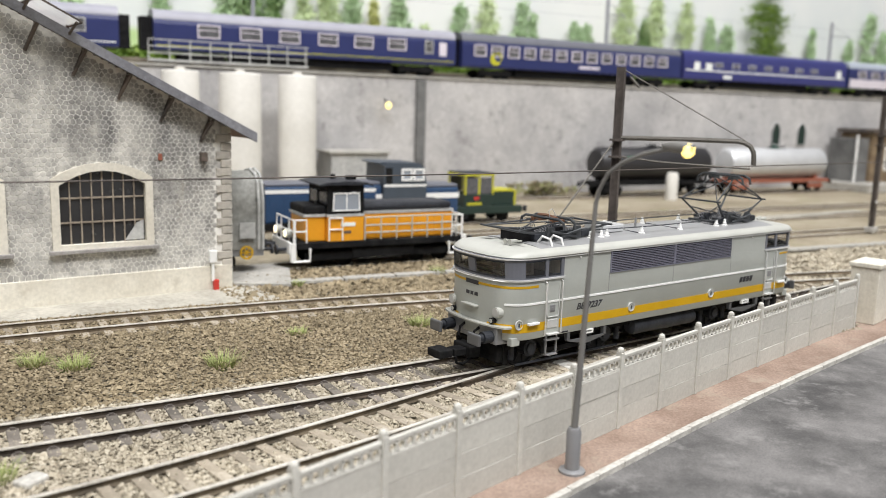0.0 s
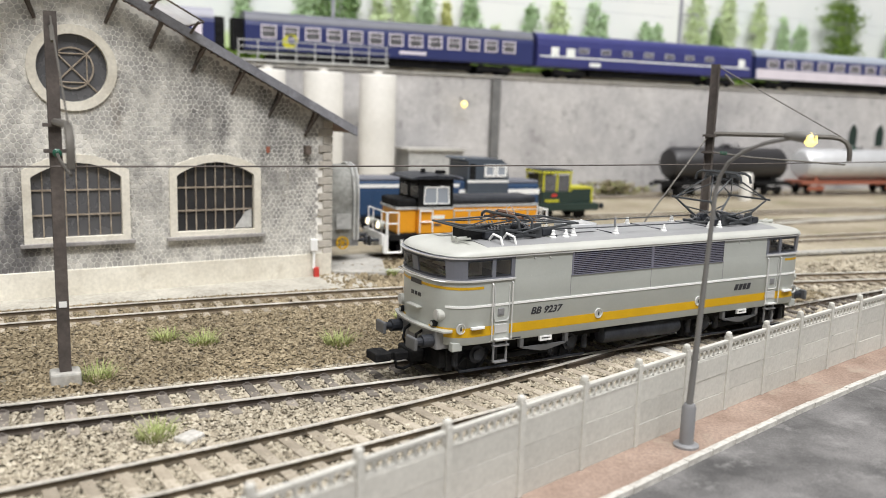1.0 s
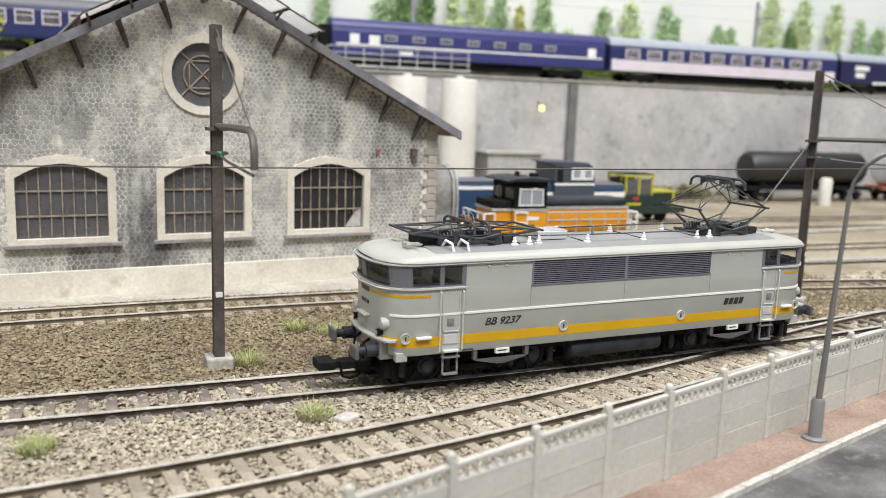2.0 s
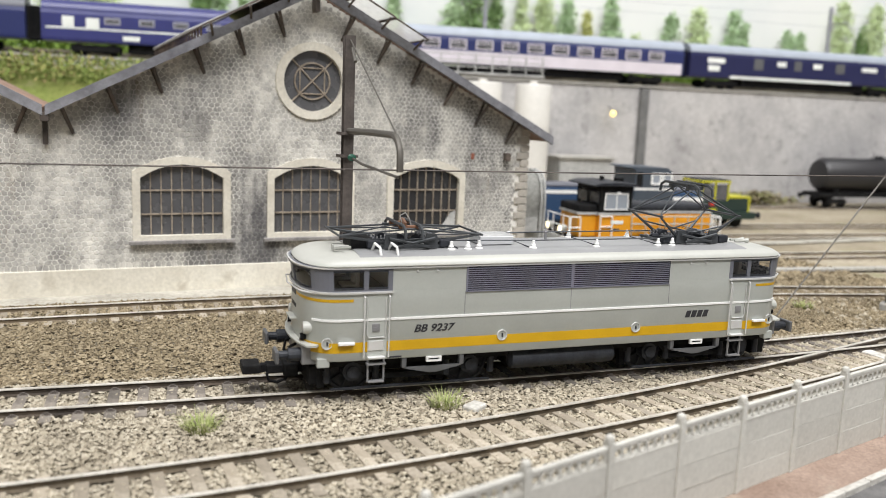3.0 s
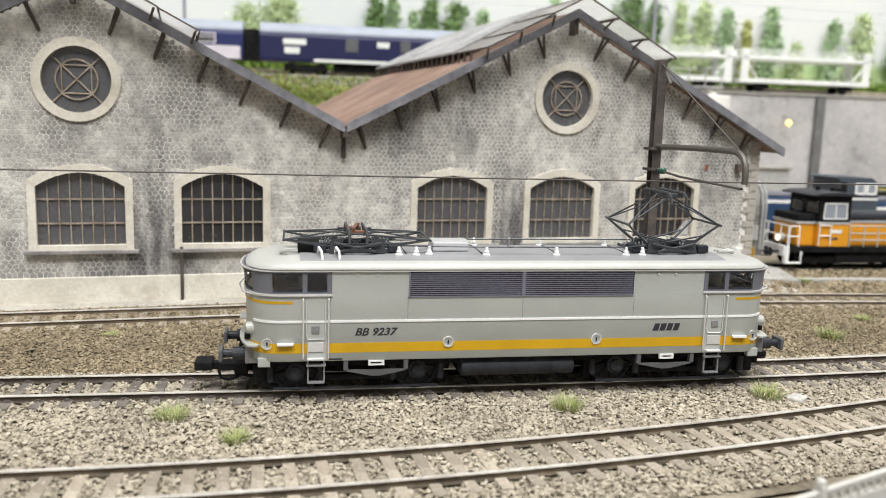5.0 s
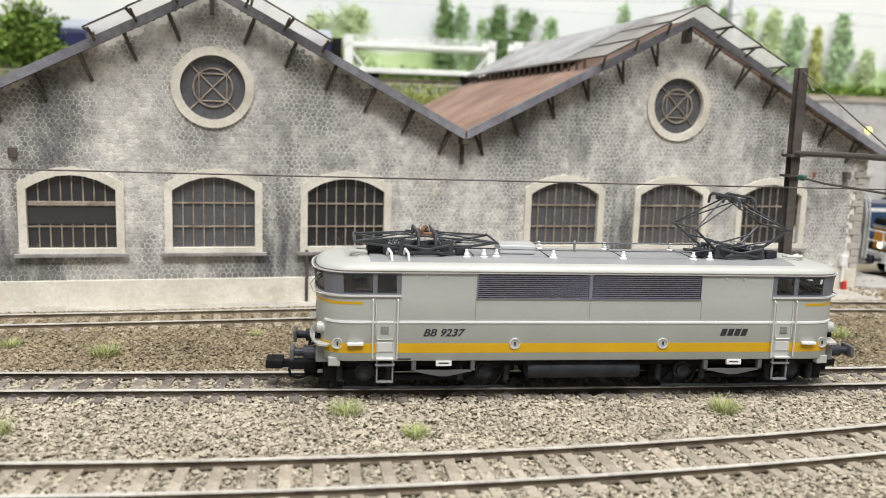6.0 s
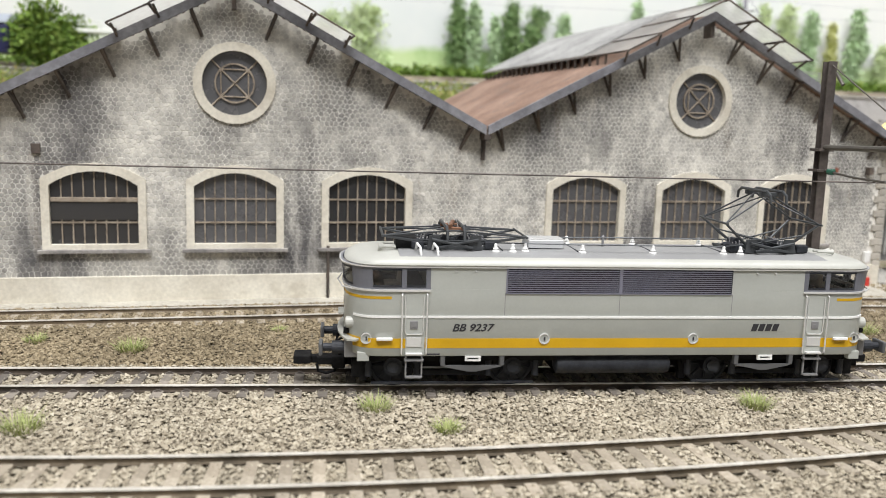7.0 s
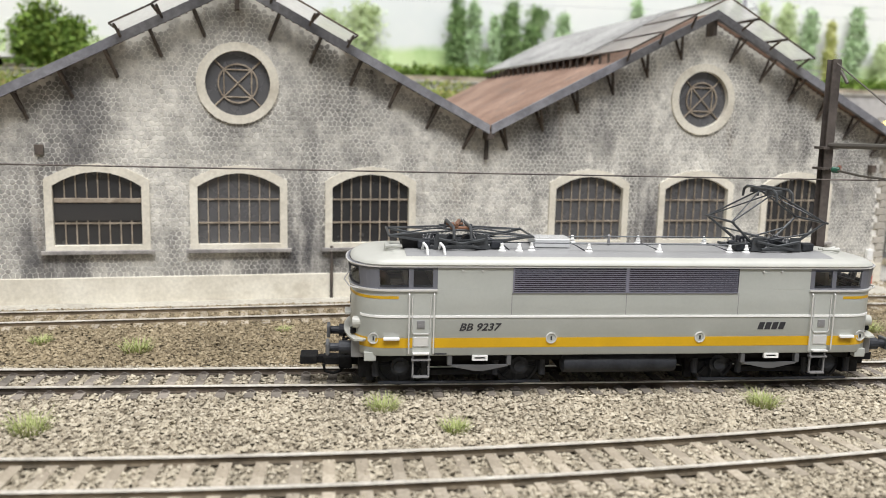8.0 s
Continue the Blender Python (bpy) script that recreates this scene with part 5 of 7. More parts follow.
        cp = part("coupler", box(box(B(), e * 6.7, e * 7.75, -0.2, 0.2, 0.38, 0.6, 0.03), e * 7.0, e * 7.35, -0.42, 0.42, 0.33, 0.68, 0.04), M["black"], loco, "black model coupler")
        if e < 0:
            part("coupler_hook", box(box(B(), e * 7.7, e * 8.3, -0.1, 0.1, 0.4, 0.6, 0.02), e * 7.9, e * 8.35, -0.3, 0.3, 0.43, 0.66, 0.03), M["black"], cp)
            part("coupler_loop", tube(B(), [(-7.2, -0.22, 0.4), (-7.3, -0.22, 0.22), (-7.5, -0.22, 0.16), (-7.7, -0.22, 0.22), (-7.75, -0.22, 0.42)], 0.04, 6), M["black"], cp)
        part("snow_guard", box(B(), e * 6.35, e * 6.85, -0.95, 0.95, 0.26, 0.75, 0.04), M["black"], loco)
        horns = B()
        for v in (-0.55, -0.35):
            lathe(horns, [(0.03, 0), (0.035, 0.3), (0.08, 0.45)], Matrix.Translation((e * 5.75, v, 3.6)) @ pose(0, 0, 0, 0, 90 * e, 0), 10)
        part("horn", horns, M["cream"], roof, "ivory roof horns")
    for s in (-1, 1):
        g = part("grille_panel", box(B(), -3.0, 2.94, s * (WID - 0.03), s * (WID + 0.008), 2.6, 3.225), M["grille_dark"], loco, "louvred air intake with the shade of its gaps in the dark colour")
        for k in range(11):
            z = 2.636 + 0.053 * k
            for x0, x1 in ((-2.97, -0.09), (-0.01, 2.91)):
                bm = upright(B(), ((x0, z), (x1, z), (x1, z + 0.02), (x0, z + 0.02)), s * (WID + 0.006), s * (WID + 0.024))
                part("slat", bm, M["grille"], g)
        part("grille_rim", box(box(box(B(), -0.09, -0.01, s * WID, s * (WID + 0.032), 2.6, 3.225), -3.0, 2.94, s * WID, s * (WID + 0.03), 2.585, 2.61), -3.02, -2.98, s * WID, s * (WID + 0.03), 2.585, 3.23), M["grille"], g)
        for u in (-3.03, -0.05, 2.97):
            part("panel_seam", box(B(), u - 0.008, u + 0.008, s * (WID - 0.01), s * (WID + 0.003), 2.02, 2.6), M["gear_grey"], loco)
        for u in (-4.3, -3.8, 3.6, 4.1):
            part("roof_eye", rod(B(), (u, s * WID, 3.16), (u, s * (WID + 0.04), 3.16), 0.025, seg=8), M["chrome"], loco)
        turn = (90, 0, 0) if s < 0 else (90, 0, 180)
        letters("number", "BB 9237", 0.19, M["letter"], loco, at(-4.36 if s < 0 else 4.36 - 0.0, s * (WID + 0.008), 1.62, *turn), 0.3, "dark slanted number lettering")
        em = B()
        for k in range(4):
            x0 = s * -3.55 + (0.19 * k if s < 0 else -0.19 * k)
            sg = 1 if s < 0 else -1
            upright(em, ((x0, 1.62), (x0 + sg * 0.15, 1.62), (x0 + sg * 0.21, 1.81), (x0 + sg * 0.06, 1.81)), s * (WID + 0.002), s * (WID + 0.01))
        part("emblem", em, M["letter"], loco, "dark slanted emblem block")
        part("data_panel", box(B(), s * 4.8 - 0.2, s * 4.8 + 0.15, s * WID, s * (WID + 0.008), 1.0, 1.04), M["letter"], loco)
        for c in (-3.8, 4.0):
            part("brake_rigging", upright(B(), ((c - 0.75, 0.71), (c + 0.75, 0.71), (c + 0.75, 0.68), (c + 0.1, 0.55), (c - 0.1, 0.55), (c - 0.75, 0.68)), s * 1.38, s * 1.44), M["rigging"], loco)
            part("sand_box", box(box(B(), c - 0.82, c - 0.7, s * 1.3, s * 1.45, 0.7, 0.97, 0.02), c + 0.7, c + 0.82, s * 1.3, s * 1.45, 0.7, 0.97, 0.02), M["rigging"], loco)
            part("white_plate", frame_loop(B(), ((c - 0.2, 0.84), (c + 0.2, 0.84), (c + 0.2, 0.97), (c - 0.2, 0.97)), ((c - 0.14, 0.88), (c + 0.14, 0.88), (c + 0.14, 0.93), (c - 0.14, 0.93)), s * 1.42, s * 1.5), M["white"], loco)
    part("battery_box", box(B(), -1.6, 1.5, -0.95, 0.95, 0.4, 0.97, 0.08), M["black"], loco)
    for s in (-1, 1):
        part("air_tank", lathe(B(), [(0.1, -1.62), (0.24, -1.56), (0.26, -1.45), (0.26, 1.35), (0.24, 1.46), (0.1, 1.52)], Matrix.Translation((0, s * 1.12, 0.66)) @ pose(0, 0, 0, 0, 90, 0), 18), M["gear"], loco, "blue-grey air tank", smooth=True)
    part("under_floor", box(B(), -6.4, 6.4, -1.15, 1.15, 0.75, 1.0), M["black"], loco)
    for c in (-4.25, 4.25):
        bogie(loco, c)
        for u in (-1.55, 1.55):
            wheelset(loco, c + u)
    pantograph(loco, -4.25, False)
    pantograph(loco, 4.3, True)
    box_ = part("roof_box", box(B(), -2.25, -1.3, -0.4, 0.4, 3.58, 3.8, 0.02), M["tank_silver"], roof, "ribbed pale grey resistor box")
    for k in range(8):
        part("rib", box(B(), -2.28, -1.27, -0.36 + 0.1 * k - 0.015, -0.36 + 0.1 * k + 0.015, 3.8, 3.82), M["chrome"], box_)
    for u, v in ((-3.2, -0.8), (-2.75, -0.8), (-2.4, -0.7), (-0.9, -0.8), (1.0, -0.8), (2.95, -0.8), (3.42, -0.8), (-0.9, 0.8), (1.0, 0.8), (2.95, 0.8)):
        part("insulator", lathe(B(), [(0.1, 3.49), (0.105, 3.56), (0.05, 3.6), (0.075, 3.62), (0.04, 3.68), (0.045, 3.74), (0.01, 3.76)], Matrix.Translation((u, v, 0)), 12), M["white"], roof, "white ceramic insulator", smooth=True)
    part("bus_bar", tube(B(), [(-5.4, -0.3, 3.68), (-3.2, -0.55, 3.74), (-0.9, -0.8, 3.75), (2.95, -0.8, 3.75), (3.6, -0.6, 3.78)], 0.018, 5), M["panto"], roof)
    part("bus_bar", tube(B(), [(-4.5, 0.6, 3.7), (0, 0.7, 3.74), (4.0, 0.7, 3.74)], 0.02, 5), M["panto"], roof)
    part("roof_aerial", lathe(B(), [(0.04, 3.55), (0.035, 3.8), (0.05, 3.82), (0.02, 3.88)], Matrix.Translation((-0.05, 0.2, 0)), 8), M["gear_grey"], roof)
    for u in (-5.15, -4.72):
        part("roof_ladder", tube(B(), [(u, -1.18, 3.48), (u - 0.02, -1.12, 3.68), (u - 0.08, -0.85, 3.74), (u - 0.1, -0.7, 3.56)], 0.035, 6), M["white"], roof)
    return loco


LOCO = locomotive()


# ---- shunting engines and wagons in the yard ----
def railing(bm, pts, z0, z1, r=0.035):
    for a, b in zip(pts, pts[1:]):
        for z in (z1, (z0 + z1) / 2):
            rod(bm, (*a, z), (*b, z), r, seg=5)
    for p in pts:
        rod(bm, (*p, z0), (*p, z1), r, seg=5)
    return bm


def bars(ob, pts, z0, z1, material, r=0.035, words=""):
    """A railing whose posts and rails are parts of their own."""
    for a, b in zip(pts, pts[1:]):
        for z in (z1, (z0 + z1) / 2):
            part("hand_rail", rod(B(), (*a, z), (*b, z), r, seg=6), M[material], ob, words)
    for q in pts:
        part("rail_post", rod(B(), (*q, z0), (*q, z1), r, seg=6), M[material], ob)


def plain_wheels(ob, us, r=0.5, material="black"):
    for u in us:
        for s in (-1, 1):
            part("wheel", lathe(B(), [(r, -0.06), (r, 0.06), (r - 0.08, 0.07), (r - 0.1, 0.03), (0.12, 0.03), (0.12, 0.12)], Matrix.Translation((u, s * 0.74, r)) @ pose(0, 0, 0, -90 * s), 20), M[material], ob, smooth=True)


def buffers(ob, x, e, z=1.0, material="black"):
    for s in (-1, 1):
        part("buffer", rod(rod(B(), (x, s * 0.88, z), (x + e * 0.45, s * 0.88, z), 0.09, seg=10), (x + e * 0.45, s * 0.88, z), (x + e * 0.52, s * 0.88, z), 0.23, seg=14), M[material], ob)


def orange_shunter():
    x0 = 25.0
    t = thing("orange_shunter", "orange diesel shunter with black cab roof, white railings, headlamps lit", "locomotive", at(x0, SIDING(x0), YARD, 0, 0, heading(SIDING, x0)))
    part("frame", box(B(), -4.6, 4.28, -1.35, 1.35, 0.95, 1.25, 0.03), M["black"], t)
    part("fuel_tank", box(B(), -1.6, 1.6, -1.2, 1.2, 0.4, 0.95, 0.05), M["black"], t)
    part("nose_hood", box(B(), -3.9, -2.9, -1.05, 1.05, 1.25, 2.5, 0.06), M["orange"], t, "orange short hood")
    part("nose_top", box(B(), -3.95, -2.9, -1.1, 1.1, 2.5, 2.9, 0.1), M["black"], t, "black hood top")
    part("nose_line", box(B(), -3.97, -2.9, -1.11, 1.11, 2.4, 2.52), M["shed_grey"], t)
    cab = part("cab", box(B(), -2.9, -1.12, -1.32, 1.32, 1.25, 2.4, 0.03), M["orange"], t, "orange cab sides")
    part("cab_line", box(B(), -2.93, -1.09, -1.34, 1.34, 2.4, 2.52), M["shed_grey"], cab)
    up = B()
    box(up, -2.9, -1.12, -1.3, 1.3, 2.52, 2.75)
    for x in (-2.85, -1.17):
        for y in (-1.27, 1.27):
            box(up, x - 0.05, x + 0.05, y - 0.04, y + 0.04, 2.75, 3.8)
    box(up, -2.9, -1.12, -1.3, 1.3, 3.55, 3.85)
    part("cab_frame", up, M["black"], cab)
    part("cab_roof", upright(B(), ((-3.35, 3.84), (-2.95, 3.87), (-1.1, 3.87), (-0.72, 3.8), (-0.72, 3.85), (-1.05, 3.98), (-2.0, 4.04), (-2.95, 4.0), (-3.35, 3.9)), -1.5, 1.5), M["gear"], cab, "dark flared cab roof")
    part("roof_horn", box(box(B(), -1.6, -1.1, -0.3, -0.1, 4.02, 4.2, 0.03), -2.2, -2.0, 0.1, 0.3, 4.02, 4.25, 0.03), M["black"], cab)
    for s in (-1, 1):
        w = part("cab_window", frame_loop(B(), ((-2.66, 2.66), (-1.3, 2.66), (-1.34, 3.5), (-2.62, 3.5)), ((-2.6, 2.72), (-1.36, 2.72), (-1.4, 3.44), (-2.56, 3.44)), s * 1.28, s * 1.34), M["white"], cab, "white-framed cab window")
        part("window_pane", box(B(), -2.58, -1.38, s * 1.305, s * 1.315, 2.7, 3.46), M["sheen_pane"], w, "cab window with a pale reflection in its colour")
        part("mullion", box(B(), -2.0, -1.95, s * 1.3, s * 1.34, 2.7, 3.46), M["white"], w)
        part("cab_wall", box(box(B(), -2.82, -2.66, s * 1.26, s * 1.29, 2.75, 3.55), -1.3, -1.16, s * 1.26, s * 1.29, 2.75, 3.55), M["black"], cab)
        part("end_window", box(box(B(), -2.9, -2.88, s * 0.2, s * 1.15, 2.95, 3.5), -1.14, -1.12, s * 0.2, s * 1.15, 2.95, 3.5), M["pane_mid"], cab)
        bars(t, [(-2.85, s * 1.4), (-2.2, s * 1.4)], 1.3, 2.35, "white", words="white ladder rail")
        for z in (2.33, 1.95, 1.6):
            part("running_rail", rod(B(), (-1.05, s * 1.32, z), (3.85, s * 1.32, z), 0.035, seg=6), M["cream"], t, "pale handrail along the hood")
        for k in range(7):
            part("rail_post", rod(B(), (-1.05 + 0.816 * k, s * 1.32, 1.25), (-1.05 + 0.816 * k, s * 1.32, 2.35), 0.035, seg=6), M["cream"], t)
        part("emblem", box(B(), -2.25, -1.55, s * 1.33, s * 1.345, 1.95, 2.13), M["wagon_white"], t)
        part("data_plate", box(B(), -2.1, -1.75, s * 1.33, s * 1.345, 1.62, 1.73), M["bracket"], t)
    hood = part("engine_hood", box(B(), -1.12, 3.78, -0.98, 0.98, 1.25, 2.45, 0.05), M["orange"], t, "orange engine hood with panel doors")
    for k in range(5):
        for s in (-1, 1):
            part("hood_door", box(B(), -0.98 + 0.93 * k, -0.15 + 0.93 * k, s * 1.0, s * 0.975, 1.35, 2.35, 0.005), M["orange"], hood)
    part("hood_line", box(B(), -1.12, 3.8, -1.01, 1.01, 2.45, 2.57), M["shed_grey"], hood)
    part("hood_top", box(B(), -1.12, 3.76, -0.95, 0.95, 2.57, 2.95, 0.18), M["gear"], hood, "black rounded hood top", smooth=True)
    for e, q in ((-1, 4.6), (1, 4.28)):
        bars(t, [(e * (q - 0.1), -1.3), (e * (q - 0.1), -0.6), (e * (q - 0.1), 0.6), (e * (q - 0.1), 1.3)], 1.25, 2.3, "white", words="white end rail")
        bars(t, [(e * (q - 0.16), -1.32), (e * (q - 0.7), -1.32)], 1.25, 2.3, "white")
        for s in (-1, 1):
            part("corner_step", tube(B(), [(e * (q - 0.05), s * 1.38, 1.25), (e * (q - 0.05), s * 1.38, 0.4), (e * (q - 0.85), s * 1.38, 0.4), (e * (q - 0.85), s * 1.38, 1.0)], 0.06, 6), M["white"], t, "white corner step frame")
            part("step_tread", box(B(), e * (q - 0.85), e * (q - 0.05), s * 1.2, s * 1.4, 0.36, 0.44), M["white"], t)
            part("step_guard", box(B(), e * (q - 0.18), e * (q + 0.06), s * 1.18, s * 1.42, 0.4, 1.25, 0.03), M["white"], t)
        part("buffer_beam", box(B(), e * q, e * (q + 0.12), -1.35, 1.35, 0.75, 1.3, 0.02), M["white"], t)
        buffers(t, e * (q + 0.1), e, 0.95, "gear")
    for y in (-0.75, 0.75):
        part("headlamp_body", rod(B(), (-4.72, y, 1.65), (-4.45, y, 1.65), 0.2, seg=14), M["cream"], t)
        part("headlamp", rod(B(), (-4.78, y, 1.65), (-4.72, y, 1.65), 0.16, seg=14), M["head_on"], t, "lit round headlamp")
    plain_wheels(t, (-3.2, -1.9, 1.9, 3.2), 0.5)
    for x in (-3.9, 1.2):
        part("bogie_side", box(B(), x, x + 2.7, -1.1, -1.0, 0.35, 0.75, 0.04), M["black"], t)
    return t


def blue_shunter():
    x0 = 28.0
    t = thing("blue_locomotive", "blue and white diesel locomotive with dark central cab", "locomotive", at(x0, BLUE_LINE(x0), YARD, 0, 0, heading(BLUE_LINE, x0)))
    part("frame", box(B(), -6, 5.8, -1.35, 1.35, 0.8, 1.15), M["black"], t)
    h = part("long_hood", box(B(), -5.9, 0.76, -1.1, 1.1, 1.15, 3.1, 0.08), M["blue"], t, "blue long hood")
    part("hood_roof", box(B(), -5.9, 0.76, -1.0, 1.0, 3.1, 3.3, 0.1), M["dark_roof"], h)
    part("white_line", box(box(B(), -5.92, 0.4, -1.115, -1.09, 2.75, 2.95), -5.92, 0.4, 1.09, 1.115, 2.75, 2.95), M["white"], h)
    for k in range(7):
        part("hood_door", box(B(), -5.7 + 0.85 * k, -4.95 + 0.85 * k, -1.12, -1.1, 1.3, 2.6, 0.004), M["blue"], h)
    c = part("cab", upright(B(), ((0.75, 1.15), (3.45, 1.15), (3.45, 3.3), (3.3, 4.1), (2.95, 4.36), (0.6, 4.42), (0.5, 4.34), (0.85, 4.2)), -1.35, 1.35), M["slate_blue"], t, "slate-blue cab")
    for s in (-1, 1):
        for x in (1.85, 2.6):
            part("cab_window", frame_loop(B(), ((x, 3.35), (x + 0.7, 3.35), (x + 0.7, 4.05), (x, 4.05)), ((x + 0.12, 3.47), (x + 0.58, 3.47), (x + 0.58, 3.93), (x + 0.12, 3.93)), s * 1.34, s * 1.4), M["white"], c, "white-framed window")
            part("window_pane", box(B(), x + 0.08, x + 0.62, s * 1.35, s * 1.365, 3.43, 3.97), M["sheen_pane"], c)
        part("white_band", box(B(), 0.78, 3.44, s * 1.36, s * 1.345, 3.02, 3.16), M["white"], c)
        part("door_window", box(B(), 0.9, 1.3, s * 1.345, s * 1.36, 3.2, 4.1), M["black"], c)
    h = part("short_hood", box(B(), 3.0, 5.7, -1.1, 1.1, 1.15, 2.9, 0.08), M["blue"], t, "blue short hood")
    part("hood_roof", box(B(), 3.0, 5.72, -1.0, 1.0, 2.9, 3.1, 0.08), M["dark_roof"], h)
    part("white_line", box(B(), 0.4, 5.72, -1.125, -1.1, 2.3, 2.6), M["white"], h)
    plain_wheels(t, (-4.4, -2.6, 2.6, 4.4), 0.5)
    for e in (-1, 1):
        buffers(t, e * 5.9, e)
    return t


def green_shunter():
    x0 = 39.2
    t = thing("green_shunter", "dark green light shunter with yellow cab trim", "locomotive", at(x0, GREEN_LINE(x0), YARD, 0, 0, heading(GREEN_LINE, x0)))
    part("frame", box(B(), -2.5, 2.6, -1.2, 1.2, 0.6, 1.1, 0.03), M["forest"], t)
    part("hood", box(B(), 0.3, 2.2, -0.9, 0.9, 1.1, 2.15, 0.06), M["forest"], t, "dark green hood")
    part("hood_trim", box(box(B(), 0.3, 2.22, -0.92, 0.92, 2.05, 2.17), 2.1, 2.24, -0.92, 0.92, 1.1, 2.15), M["lime"], t, "yellow trim")
    c = part("cab", box(B(), -1.9, 0.3, -1.15, 1.15, 1.1, 1.9, 0.03), M["forest"], t, "green cab")
    fr = B()
    for x in (-1.85, -0.8, 0.25):
        for y in (-1.12, 1.12):
            box(fr, x - 0.055, x + 0.055, y - 0.05, y + 0.05, 1.9, 3.15)
    box(fr, -2.0, 0.4, -1.22, 1.22, 3.12, 3.25, 0.05)
    part("cab_frame", fr, M["lime"], c, "yellow cab pillars and roof edge")
    part("cab_roof", box(B(), -1.95, 0.35, -1.15, 1.15, 3.25, 3.34, 0.05), M["gear"], c)
    for s in (-1, 1):
        part("cab_window", box(B(), -1.75, -0.9, s * 1.1, s * 1.12, 1.95, 3.0), M["pane_mid"], c)
        part("cab_window", box(B(), -0.7, 0.15, s * 1.1, s * 1.12, 1.95, 3.0), M["pane_mid"], c)
        part("yellow_panel", box(B(), -1.7, -0.6, s * 1.15, s * 1.17, 1.2, 1.36), M["lime"], c)
        part("red_plate", box(B(), -1.2, -0.8, s * 1.16, s * 1.18, 1.55, 1.75), M["red"], c)
    plain_wheels(t, (-1.3, 1.3), 0.48)
    for e in (-1, 1):
        buffers(t, e * 2.55, e, 0.85, "gear")
    return t


def covered_wagon():
    x0 = 15.2
    t = thing("covered_wagon", "grey tarpaulin-covered wagon half inside the shed doorway", "wagon", at(x0, SIDING(x0), YARD, 0, 0, heading(SIDING, x0)))
    prof = [(-1.38, 1.1), (1.38, 1.1), (1.4, 3.2), (1.25, 3.95), (0.85, 4.35), (0, 4.5), (-0.85, 4.35), (-1.25, 3.95), (-1.4, 3.2)]
    bm = B()
    prev = None
    for i in range(25):
        x = -4.0 + 7.9 * i / 24
        puff = 0.0 if i % 4 == 0 else -0.06
        ring = [bm.verts.new((x, y * (1 + puff) + 0.09 * noise.noise((x * 1.6, y, z * 1.5)), z + (puff * 0.8 if z > 3 else 0) + 0.06 * noise.noise((x * 1.3, z, y)))) for y, z in prof]
        if prev:
            for k in range(len(prof)):
                j = (k + 1) % len(prof)
                bm.faces.new((prev[k], prev[j], ring[j], ring[k]))
        else:
            bm.faces.new(ring)
        prev = ring
    bm.faces.new(prev)
    bmesh.ops.recalc_face_normals(bm, faces=bm.faces)
    part("tarpaulin", bm, M["tarp"], t, "creased grey tarpaulin", smooth=True)
    hoop = B()
    for x in (3.75, 3.95):
        pts = [(x, y * 1.03, z + 0.04) for y, z in prof[1:]] + [(x, prof[0][0] * 1.03, prof[0][1])]
        tube(hoop, pts, 0.06, 6)
    part("end_hoop", hoop, M["shed_grey"], t, "pale steel end hoops")
    part("end_wall", box(B(), 3.9, 3.98, -1.35, 1.35, 1.1, 2.6, 0.02), M["tarp"], t)
    part("plate", box(box(B(), 2.9, 3.6, -1.46, -1.42, 1.6, 2.3, 0.01), 3.98, 4.0, -0.4, 0.4, 1.7, 2.3, 0.01), M["shed_grey"], t, "blank pale plate")
    part("frame", box(B(), -4.0, 4.0, -1.3, 1.3, 0.8, 1.1), M["gear_grey"], t)
    wheel = frame_loop(B(), [(3.2 + x, z) for x, z in disc(0, 0.98, 0.3, 18)], [(3.2 + x, z) for x, z in disc(0, 0.98, 0.23, 18)], -1.5, -1.42)
    for k in range(3):
        a = math.pi * k / 3
        rod(wheel, (3.2 - 0.25 * math.cos(a), -1.46, 0.98 - 0.25 * math.sin(a)), (3.2 + 0.25 * math.cos(a), -1.46, 0.98 + 0.25 * math.sin(a)), 0.03, seg=5)
    part("handwheel", wheel, M["yellow"], t, "yellow brake handwheel")
    plain_wheels(t, (-2.6, 2.4), 0.48)
    buffers(t, 4.0, 1, 1.0, "gear")
    return t


